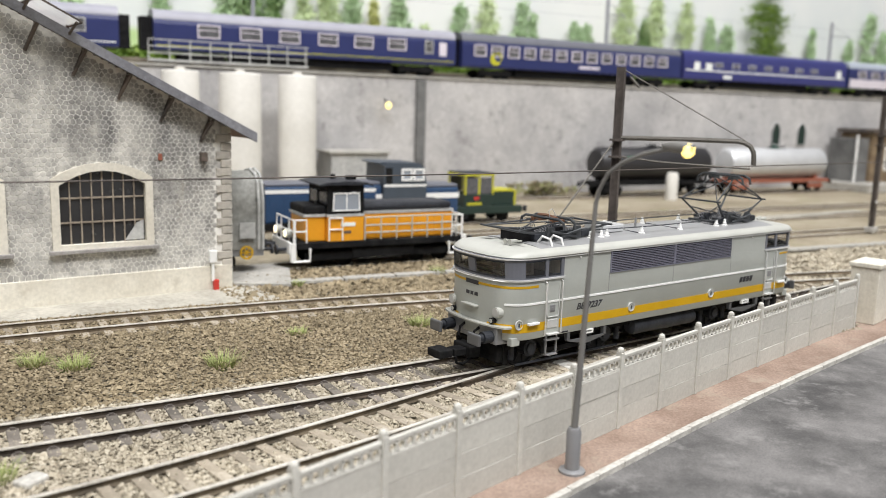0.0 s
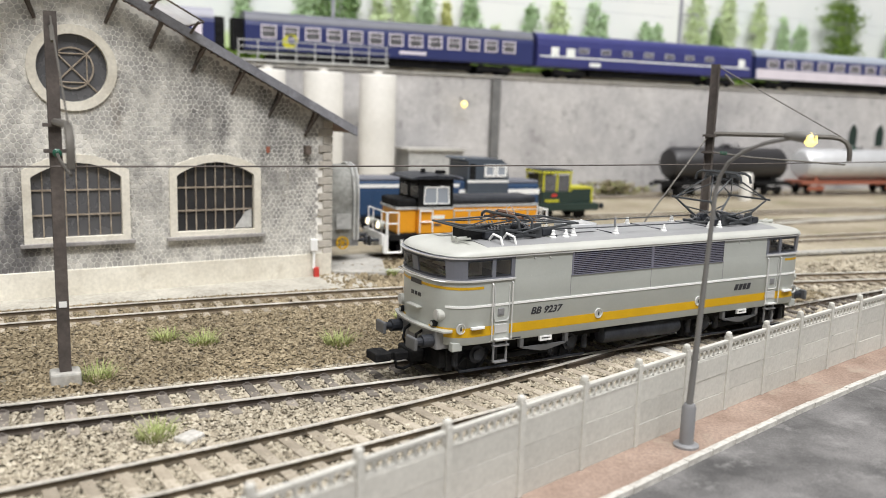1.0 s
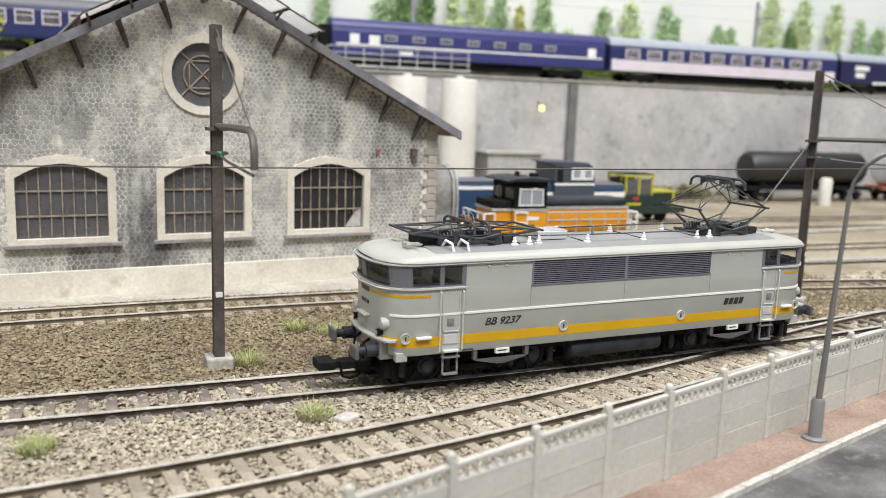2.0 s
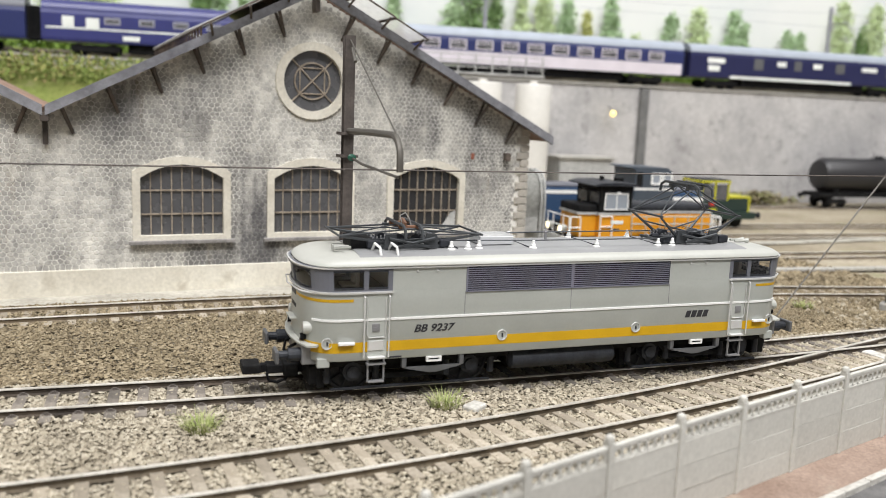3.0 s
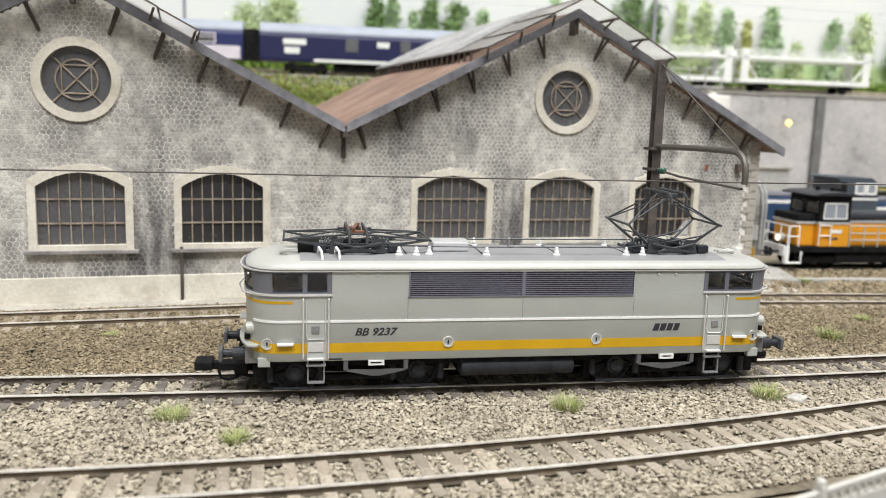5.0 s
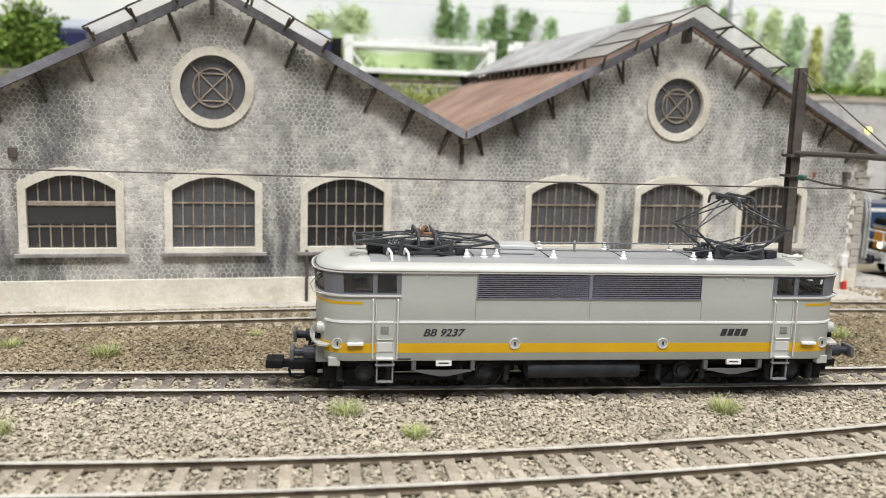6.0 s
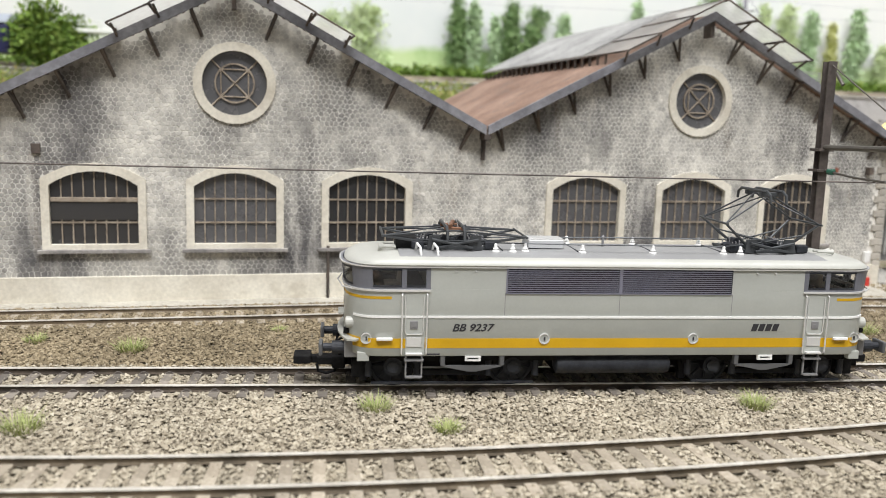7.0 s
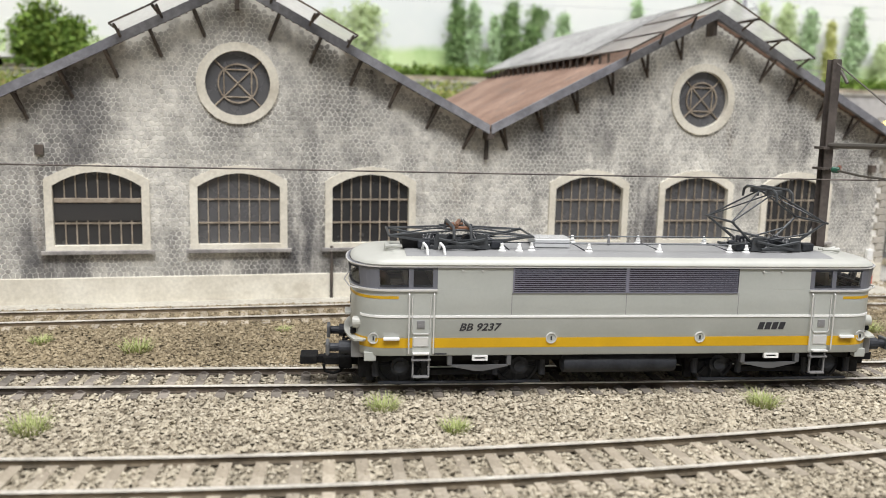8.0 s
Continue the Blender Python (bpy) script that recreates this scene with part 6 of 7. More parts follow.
def tank_wagon(x0, length, body, frame_mat, label, dome):
    t = thing("tank_wagon", label, "wagon", at(x0, TANK_LINE(x0), YARD, 0, 0, heading(TANK_LINE, x0)), "tank wagons")
    h = length / 2
    part("tank", lathe(B(), [(0.6, -h + 0.1), (1.25, -h + 0.25), (1.5, -h + 0.6), (1.5, h - 0.6), (1.25, h - 0.25), (0.6, h - 0.1)], Matrix.Translation((0, 0, 2.95)) @ pose(0, 0, 0, 0, 90, 0), 28), M[body], t, smooth=True)
    part("dome", lathe(B(), [(0.45, 4.3), (0.45, 4.6), (0.25, 4.7)], seg=14), M[body if not dome else "green"], t)
    part("frame", box(B(), -h - 0.3, h + 0.3, -1.2, 1.2, 1.0, 1.35, 0.03), M[frame_mat], t)
    for c in (-h + 1.6, h - 1.6):
        part("bogie", box(box(B(), c - 1.1, c + 1.1, -1.1, -0.95, 0.4, 0.85, 0.05), c - 1.1, c + 1.1, 0.95, 1.1, 0.4, 0.85, 0.05), M[frame_mat], t)
        part("saddle", box(B(), c - 0.25, c + 0.25, -1.0, 1.0, 1.35, 1.75), M[frame_mat], t)
        plain_wheels(t, (c - 0.8, c + 0.8), 0.45)
    part("walkway", railing(box(B(), -1.2, 1.2, -0.4, 0.4, 4.42, 4.47), [(-1.2, -0.4), (1.2, -0.4)], 4.47, 4.75, 0.025), M["gear"], t)
    for e in (-1, 1):
        buffers(t, e * (h + 0.3), e)
    return t


orange_shunter()
blue_shunter()
green_shunter()
covered_wagon()
tank_wagon(66.0, 13.6, "tank_black", "black", "black bogie tank wagon on a yard siding", False)
tank_wagon(82.0, 14.0, "tank_silver", "oxide", "silver bogie tank wagon with red-brown frame", True)


# ---- retaining wall, plateau and what stands along them ----
WALL_LINE, TRAIN_LINE, SKY_LINE = far_y(76.4), far_y(78.0), far_y(101.0)
TOP = 10.15


def along(x, f, z, turn=0.0):
    return at(x, f(x), z, 0, 0, heading(f, x) + turn)


bm = B()
slab(bm, [(x, WALL_LINE(x)) for x in (-110, 160)] + [(160, WALL_LINE(160) + 1.0), (-110, WALL_LINE(-110) + 1.0)], 0, TOP)
tagged(new("retaining_wall", mesh_of("retaining_wall", bm, M["wall"])), "tall pale grey stone retaining wall", "retaining wall", "", "structure")
coping = tagged(new("coping"), "concrete coping along the retaining wall", "coping", "", "structure")
CAP = mesh_of("capstone", box(B(), -1.48, 1.48, -0.15, 0.7, 0, 0.16, 0.03), M["concrete"])
x = -60.0
while x < 140:
    piece("capstone", CAP, coping, along(x, WALL_LINE, TOP))
    x += 2.97


for x in (44.7, 12.0, 78.0 + 40):
    pier = tagged(new("wall_pier", mesh_of("wall_pier", box(B(), -0.4, 0.4, -0.45, 0, 0, TOP - 0.1, 0.03), M["pier"])), "dark vertical pier on the retaining wall", "pier")
    pier.matrix_world = along(x, WALL_LINE, 0)
for x in (87.8, 91.8):
    w = thing("wall_niche", "narrow arched opening in the wall, its inner shade a dark plate", "wall opening", along(x, WALL_LINE, 4.8))
    # flat dark plate on the wall stands for the shade inside the opening
    part("recess", upright(B(), ((-0.62, 0), (0.62, 0), (0.62, 1.5), (0.35, 2.05), (0, 2.35), (-0.35, 2.05), (-0.62, 1.5)), -0.09, -0.05), M["forest"], w)
    part("surround", frame_loop(B(), ((-0.72, -0.1), (0.72, -0.1), (0.72, 1.55), (0.4, 2.15), (0, 2.47), (-0.4, 2.15), (-0.72, 1.55)), ((-0.62, 0), (0.62, 0), (0.62, 1.5), (0.35, 2.05), (0, 2.35), (-0.35, 2.05), (-0.62, 1.5)), -0.14, 0), M["wall"], w)
wl = thing("wall_lamp", "small lit warm lamp on the retaining wall", "wall lamp", at(41.15, WALL_LINE(41.15) - 1.2, 7.75))
part("lamp_arm", tube(B(), [(0.3, 1.2, 0.5), (0.15, 0.7, 0.55), (0, 0.1, 0.25)], 0.06, 6), M["lamp_grey"], wl)
part("bulb", lathe(B(), [(0.08, -0.26), (0.24, -0.1), (0.25, 0.1), (0.1, 0.26)], seg=14), M["lamp_on"], wl, "glowing warm bulb", smooth=True)

bm = B()
strip(bm, lambda x: WALL_LINE(x) + 0.9, lambda x: SKY_LINE(x) + 1, -110, 160, TOP - 0.28, 120, 0.2)
tagged(new("plateau", mesh_of("plateau", bm, M["grass"], True)), "grassy plateau carrying the upper line", "plateau", "", "structure")
bm = B()
prev = None
for i in range(61):
    x = -110 + 2.05 * i
    row = [bm.verts.new((x, WALL_LINE(x) - 7.5 + 1.25 * j, 5.2 + 0.72 * j + 0.3 * noise.noise((x * 0.4, j * 0.7, 1)))) for j in range(8)]
    if prev:
        for j in range(7):
            bm.faces.new((prev[j], row[j], row[j + 1], prev[j + 1]))
    prev = row
tagged(new("grass_bank", mesh_of("grass_bank", bm, M["grass"], True)), "rough yellow-green grass bank below the upper line", "grass bank", "", "structure")
track("track_upper", TRAIN_LINE, -80, 140, M["rail_old"], SLEEPER, "upper main line along the wall's top", -60, 120, TOP + 0.2, step=1.1)
bm = B()
strip(bm, lambda x: TRAIN_LINE(x) - 1.5, lambda x: TRAIN_LINE(x) + 2.0, -80, 140, TOP - 0.04, 90, 0.03)
# added shoulder behind the track, in place of the shade seen under the coaches
prev = None
for i in range(91):
    x = -80 + 220 * i / 90
    row = [bm.verts.new((x, TRAIN_LINE(x) + u, TOP + w + 0.06 * noise.noise((x, u, 3.0)))) for u, w in ((2.0, -0.05), (2.5, 0.55), (3.1, 0.75), (4.2, -0.3))]
    if prev:
        for j in range(3):
            bm.faces.new((prev[j], row[j], row[j + 1], prev[j + 1]))
    prev = row
tagged(new("upper_bed", mesh_of("upper_bed", bm, M["ground"], True)), "brown ballast of the upper line with an added shoulder for the shade under the train", "ballast bed", "", "structure")

for x, r in ((23.6, 1.3), (27.75, 1.5), (32.0, 1.42)):
    s = thing("silo", "tall off-white cylindrical storage silo", "silo", at(x, 74.0 - 0.14 * (x - 31), 0), "silos")
    part("shell", lathe(B(), [(r, 0), (r, 9.62), (r - 0.04, 9.7), (r - 0.12, 9.74), (0.3, 9.8)], seg=30), M["silo"], s, smooth=True)
    part("hatch", lathe(B(), [(0.35, 9.8), (0.35, 9.95), (0.2, 10.0)], seg=14), M["silo"], s)
gantry = thing("silo_gantry", "pale metal railing and walkway above the silos", "railing", at(21.6, 75.75, 10.32, 0, 0, -8))
part("walkway", box(B(), 0, 11.4, -0.5, 0.6, 0, 0.14), M["shed_grey"], gantry)
for k in range(9):
    part("post", box(B(), 1.4 * k - 0.04, 1.4 * k + 0.04, -0.5, -0.42, 0.1, 1.5), M["shed_grey"], gantry)
for z in (0.55, 1.0, 1.46):
    part("rail", box(B(), 0, 11.4, -0.5, -0.44, z - 0.04, z + 0.04), M["shed_grey"], gantry)
store = thing("store_shed", "grey flat-roofed store shed below the wall", "shed", along(37.6, far_y(74.2), 0))
part("body", box(B(), -2.4, 2.4, -1.5, 1.6, 0, 3.9, 0.03), M["shed_grey"], store)
part("roof", box(B(), -2.6, 2.6, -1.7, 1.8, 3.9, 4.1, 0.04), M["concrete"], store)
hut = thing("brick_hut", "brown brick hut with white barred window", "hut", along(100.6, far_y(73.6), 0.9))
part("brickwork", box(B(), -3.4, 3.6, -2.0, 2.0, 0, 5.4, 0.03), M["brick"], hut)
part("roof", box(B(), -3.8, 4.0, -2.4, 2.4, 5.4, 5.85, 0.05), M["bracket"], hut, "dark flat roof")
w = part("window", frame_loop(B(), ((-1.2, 1.3), (0.8, 1.3), (0.8, 4.2), (-1.2, 4.2)), ((-1.0, 1.5), (0.6, 1.5), (0.6, 4.0), (-1.0, 4.0)), -2.1, -1.9), M["white"], hut, "white window")
part("window_pane", box(B(), -1.05, 0.65, -2.02, -2.01, 1.45, 4.05), M["pane_mid"], w)
part("glazing_cross", box(box(B(), -0.25, -0.15, -2.08, -2.0, 1.5, 4.0), -1.0, 0.6, -2.08, -2.0, 2.7, 2.8), M["white"], w)
# closed block; its dark colour stands for the shade inside the lean-to
part("annex", box(B(), -5.3, -3.41, -1.6, 2.0, 0, 4.8, 0.03), M["pier"], hut, "lean-to as a solid block, its inner shade in the dark colour")
part("white_post", box(B(), -5.52, -5.31, -1.7, -1.5, 0, 5.2, 0.03), M["white"], hut)
part("platform", box(B(), -7.5, 8.0, -5.0, 2.4, -0.85, 0.0, 0.05), M["concrete"], hut, "pale concrete platform")
bol = thing("white_bollard", "white cylindrical post in the yard", "bollard", at(65.3, 65.6, 0))
part("post", lathe(B(), [(0.55, 0), (0.55, 2.3), (0.4, 2.5)], seg=16), M["silo"], bol, smooth=True)

corner = tagged(new("concrete_apron", mesh_of("concrete_apron", slab(B(), ((16.9, 48.0), (18.9, 46.75), (20.3, 50.0), (20.0, 51.3), (16.9, 51.6)), 0.05, 0.24), M["concrete"])), "stained concrete slab at the shed corner", "paving", "", "structure")
path = tagged(new("concrete_edging"), "pale concrete edging strip across the yard", "edging", "", "structure")
EDGE = mesh_of("edging_slab", box(B(), -1.18, 1.18, -0.26, 0.26, 0, 0.14, 0.02), M["concrete"])
for k in range(18):
    x = 20.2 + 2.4 * k
    piece("edging_slab", EDGE, path, at(x, 47.2 - 0.162 * (x - 20), 0.12, 0, 0, -9.2))
for k in range(10):
    x = 34 + 4.2 * k
    st = tagged(new("yard_strip", mesh_of("yard_strip", box(B(), -2.0, 2.0, -0.5, 0.5, 0, 0.08, 0.03), M["apron"])), "pale dusty strip in the yard", "paving", "yard strips")
    st.matrix_world = at(x, 53.5 - 0.02 * (x - 34), 0.05, 0, 0, -2)


# ---- backdrop and trees ----
def backdrop_material():
    m, nt, bsdf, vec = start("painted_sky", 0.9)
    sep = nt.nodes.new("ShaderNodeSeparateXYZ")
    nt.links.new(vec, sep.inputs[0])
    cloud = noise_of(nt, vec, 0.05, 5)
    sky = ramp(nt, cloud, ((0.35, (0.68, 0.71, 0.725)), (0.6, (0.79, 0.79, 0.785))))
    hills = noise_of(nt, vec, 0.09, 4)
    field = ramp(nt, hills, ((0.35, (0.30, 0.46, 0.18)), (0.5, (0.55, 0.68, 0.36)), (0.66, (0.68, 0.76, 0.5))))
    add = nt.nodes.new("ShaderNodeMath")
    add.operation = "MULTIPLY_ADD"
    nt.links.new(hills, add.inputs[0])
    add.inputs[1].default_value = 3.0
    nt.links.new(sep.outputs[2], add.inputs[2])
    edge = nt.nodes.new("ShaderNodeMapRange")
    edge.inputs[1].default_value, edge.inputs[2].default_value = 5.6, 6.4
    nt.links.new(add.outputs[0], edge.inputs[0])
    col = mixed(nt, edge.outputs[0], field, sky)
    nt.links.new(col, bsdf.inputs["Base Color"])
    return m


bm = B()
box(bm, -130, 150, 0, 0.3, -0.3, 34)
back = tagged(new("backdrop", mesh_of("backdrop", bm, backdrop_material())), "painted backdrop of pale sky and green fields", "backdrop", "", "structure")
back.matrix_world = along(20, SKY_LINE, TOP)


def foliage(n, spread, size, seed, hollow=0.55, taper=0.0, loose=0.17):
    """Many small leaf blades, gathered in clumps inside an uneven outline."""
    rng = np.random.default_rng(seed)
    clumps = rng.normal(0, 1, (max(6, n // 45), 3))
    clumps /= np.linalg.norm(clumps, axis=1)[:, None]
    clumps *= rng.uniform(hollow, 1.0, (len(clumps), 1))
    c = clumps[rng.integers(0, len(clumps), n)] + rng.normal(0, loose, (n, 3))
    c[:, :2] *= (1 - taper * np.clip(c[:, 2:], -0.2, 1.0))
    c = c * np.array(spread)
    a = rng.normal(0, 1, (n, 3))
    a /= np.linalg.norm(a, axis=1)[:, None]
    b = np.cross(a, rng.normal(0, 1, (n, 3)))
    b /= np.linalg.norm(b, axis=1)[:, None]
    s = size * rng.uniform(0.6, 1.4, (n, 1))
    v = np.stack([c - a * s, c + b * s * 0.6, c + a * s, c - b * s * 0.6], 1).reshape(-1, 3)
    return v, [[4 * k, 4 * k + 1, 4 * k + 2, 4 * k + 3] for k in range(n)]


def crown_mesh(name, n, spread, size, seed, lift, material, **shape):
    v, f = foliage(n, spread, size, seed, **shape)
    v = v + np.array((0, 0, lift))
    me = bpy.data.meshes.new(name)
    me.from_pydata((v * SCALE).tolist(), [], f)
    me.materials.append(material)
    return me


def poplar_mesh(tall, wide, seed, material, n=2600, size=0.17):
    """A column of leaf clumps, fullest below the middle, with an uneven rounded outline."""
    rng = np.random.default_rng(seed)
    m = 70
    up = rng.uniform(0.0, 1.0, m) ** 0.9
    reach = np.clip(np.sin(np.pi * (0.12 + 0.86 * up) ** 0.85), 0.05, 1) ** 0.55
    turn = rng.uniform(0, 2 * math.pi, m)
    r = np.sqrt(rng.uniform(0, 1, m)) * reach * rng.uniform(0.75, 1.1, m)
    clump = np.stack([r * np.cos(turn) * wide * 0.42, r * np.sin(turn) * 0.4, 0.3 + up * (tall - 0.9)], 1)
    c = clump[rng.integers(0, m, n)] + rng.normal(0, 1, (n, 3)) * np.array((0.11 * wide, 0.14, 0.34))
    a = rng.normal(0, 1, (n, 3))
    a /= np.linalg.norm(a, axis=1)[:, None]
    b = np.cross(a, rng.normal(0, 1, (n, 3)))
    b /= np.linalg.norm(b, axis=1)[:, None]
    s = size * rng.uniform(0.6, 1.4, (n, 1))
    v = np.stack([c - a * s, c + b * s * 0.7, c + a * s, c - b * s * 0.7], 1).reshape(-1, 3)
    me = bpy.data.meshes.new("crown")
    me.from_pydata((v * SCALE).tolist(), [], [[4 * k, 4 * k + 1, 4 * k + 2, 4 * k + 3] for k in range(n)])
    me.materials.append(material)
    return me


TRUNK = mesh_of("trunk", rod(B(), (0, 0, -0.3), (0, 0, 4), 0.16, 0.06, 7), M["bark"])
MID, PALE, GOLD, DEEP = "poplar", "poplar_pale", "poplar_gold", "deep_leaf"
# place along the backdrop, height, width, foliage
POPLARS = [
    (-2.5, 8.6, 3.4, PALE), (1.0, 9.4, 4.0, PALE), (10.9, 10.5, 1.9, DEEP), (12.7, 10.0, 1.3, MID), (14.9, 8.3, 1.4, MID), (16.7, 10.1, 1.9, DEEP),
    (19.5, 9.7, 2.9, DEEP), (22.4, 8.9, 1.6, MID), (30.5, 10.7, 1.4, MID), (37.1, 9.4, 2.6, MID), (38.9, 12.0, 3.8, DEEP), (41.9, 10.8, 1.8, DEEP),
    (44.9, 11.0, 1.8, PALE), (47.6, 11.0, 2.5, PALE), (50.5, 10.4, 2.1, MID), (53.0, 9.2, 1.3, GOLD), (56.0, 11.0, 2.2, MID), (59.3, 7.1, 1.8, PALE),
    (63.8, 9.8, 2.0, MID), (67.5, 10.7, 2.8, PALE), (72.3, 10.5, 2.4, MID), (73.9, 9.3, 1.2, MID), (80.2, 9.2, 2.0, MID), (82.0, 8.6, 1.8, MID),
    (88.0, 13.2, 3.2, PALE), (91.2, 10.0, 1.7, DEEP), (93.0, 13.2, 3.2, PALE), (98.3, 13.2, 2.9, PALE), (102.6, 11.1, 1.8, MID), (105.8, 10.6, 2.6, MID),
    (113.4, 16.5, 7.6, DEEP), (122.8, 11.0, 1.5, MID), (131.1, 9.8, 1.6, MID), (135.6, 14.0, 3.4, MID), (138.8, 11.5, 2.4, MID),
]
# poplars belong to the backdrop's painting; here they are built in leaves
for i, (x, tall, wide, leaves) in enumerate(POPLARS):
    t = thing("poplar_tree", "slender pale green poplar of the painted backdrop, built as a tree" if leaves != DEEP else "dense dark green poplar of the painted backdrop, built as a tree", "tree", at(x, SKY_LINE(x) - 1.3, TOP + 0.0), "row of poplars")
    piece("crown", poplar_mesh(tall, wide * 1.45, 40 + i, M["leaf" if wide > 5 else leaves], 6500 if wide > 5 else 3400), t, Matrix())
    piece("trunk", TRUNK, t, Matrix())


# ---- masts and wires of the upper line ----
UPPER_MASTS = far_y(85.0)
for x in (-8.6, 33.8, 71.8, 106.8):
    um = thing("upper_mast", "thin pale grey overhead line mast behind the upper train", "catenary mast", along(x, UPPER_MASTS, TOP), "upper masts")
    part("column", box(B(), -0.14, 0.14, -0.14, 0.14, -0.4, 9.6, 0.02), M["roof_grey"], um)
    part("bracket_arm", tube(B(), [(0, -0.1, 7.9), (0, -2.6, 7.7), (0, -2.9, 7.3)], 0.07, 6), M["roof_grey"], um)
    part("tie_rod", rod(B(), (0, -0.1, 9.2), (0, -2.6, 7.75), 0.03, seg=5), M["roof_grey"], um)
for z in (6.6, 8.0):
    uw = thing("upper_wire", "thin grey overhead wire of the upper line", "overhead wire", at(0, 0, TOP), "upper wires")
    part("wire", tube(B(), [(x, far_y(78.0)(x), z - 0.5 * math.sin(math.pi * ((x + 8.6) % 38) / 38) * (z > 7)) for x in range(-60, 130, 5)], 0.014, 5), M["roof_grey"], uw)

bush = thing("leafy_tree", "round leafy green tree beside the upper line", "tree", at(-26.2, 86.9, TOP - 0.2))
piece("crown", crown_mesh("crown", 5200, (2.7, 1.0, 2.5), 0.22, 7, 2.5, M["leaf"]), bush, Matrix())
part("trunk", rod(B(), (0, 0, -0.2), (0.1, 0, 2.6), 0.22, 0.12, 8), M["bark"], bush)
bm = B()
prev = None
for i in range(91):
    x = -100 + 260 * i / 90
    row = [bm.verts.new((x, SKY_LINE(x) + u, TOP + w + 0.25 * noise.noise((x * 0.3, u, 5.0)))) for u, w in ((-15, -0.2), (-11, 0.5), (-7, 1.1), (-3.5, 1.7), (0.5, 2.0))]
    if prev:
        for j in range(4):
            bm.faces.new((prev[j], row[j], row[j + 1], prev[j + 1]))
    prev = row
tagged(new("field", mesh_of("field", bm, M["grass"], True)), "gently rising green field behind the upper line", "field", "", "structure")
v, f = foliage(24000, (110, 0.6, 0.9), 0.26, 3, 0.05)
ang = math.atan(-0.14)
v = np.stack([40 + v[:, 0] * math.cos(ang) - v[:, 1] * math.sin(ang), SKY_LINE(40) - 5 + v[:, 0] * math.sin(ang) + v[:, 1] * math.cos(ang), v[:, 2] + TOP + 1.7], -1)
stuff("hedge", v, f, M["leaf"], "low green hedge along the plateau", "hedge")


v, f = foliage(11000, (30, 2.2, 0.5), 0.14, 21, 0.05)
v = np.stack([-14 + v[:, 0], WALL_LINE(-14) - 2.2 - 0.14 * v[:, 0] + v[:, 1], 9.4 + v[:, 2] + 0.5 * v[:, 1]], -1)
stuff("bank_scrub", v, f, M["scrub"], "low rough green scrub on the bank", "scrub")


v, f = foliage(800, (4.2, 0.8, 0.8), 0.2, 33, 0.1)
stuff("dry_brush", v + np.array((55.5, WALL_LINE(55.5) - 2.2, 0.6)), f, M["dry"], "dry brown brush at the wall's foot", "brush")


def grass_tuft(x, y, size, seed):
    rng = np.random.default_rng(seed)
    vs, fs = [], []
    for k in range(260):
        a, lean, h = rng.uniform(0, 6.28), rng.uniform(0.1, 1.1), size * rng.uniform(0.3, 0.85)
        r0 = math.sqrt(rng.uniform(0, 1)) * 0.6 * size
        b = a + rng.uniform(-1, 1)
        p = np.array((r0 * math.cos(b), r0 * math.sin(b), 0))
        d = np.array((math.cos(a) * lean, math.sin(a) * lean, 1.0))
        w = np.array((-math.sin(a), math.cos(a), 0)) * 0.011
        n = len(vs)
        vs += [p - w, p + w, p + d * h * 0.6 + w * 0.6, p + d * h * 0.6 - w * 0.6, p + d * h * np.array((1.25, 1.25, 0.95))]
        fs += [(n, n + 1, n + 2, n + 3), (n + 3, n + 2, n + 4)]
    me = bpy.data.meshes.new("grass_tuft")
    me.from_pydata((np.array(vs) * SCALE).tolist(), [], fs)
    me.materials.append(M["blade"])
    ob = tagged(new("grass_tuft", me), "small bright green grass tuft in the ballast", "grass tuft", "grass tufts")
    ob.matrix_world = at(x, y, 0.1)
    return ob


for i, (x, y, s) in enumerate(((12.6, 37.8, 0.62), (8.97, 39.5, 0.6), (8.1, 40.4, 0.55), (5.7, 37.5, 0.6), (6.15, 32.9, 0.55), (0.31, 33.2, 0.55), (-9.33, 34.6, 0.5), (-7.93, 32.9, 0.42), (-17.2, 34.5, 0.6), (-15.6, 40.7, 0.6), (-18.5, 42.1, 0.4), (-11.2, 42.5, 0.3), (15.9, 39.8, 0.4), (20.1, 38.8, 0.6), (26.0, 46.3, 0.5), (24.4, 38.6, 0.5), (19.2, 46.9, 0.35))):
    grass_tuft(x, y, s * 1.0, 100 + i)
stone = tagged(new("white_block", mesh_of("white_block", box(B(), -0.28, 0.28, -0.2, 0.2, 0, 0.2, 0.05), M["kerb"])), "small white marker block beside the track", "marker block")
stone.matrix_world = at(6.75, 32.5, 0.08, 0, 0, 30)


# ---- the passenger train on the upper line ----
COACHES = []
TRAIN_SPEED = 25.55
UP = TOP + 0.2


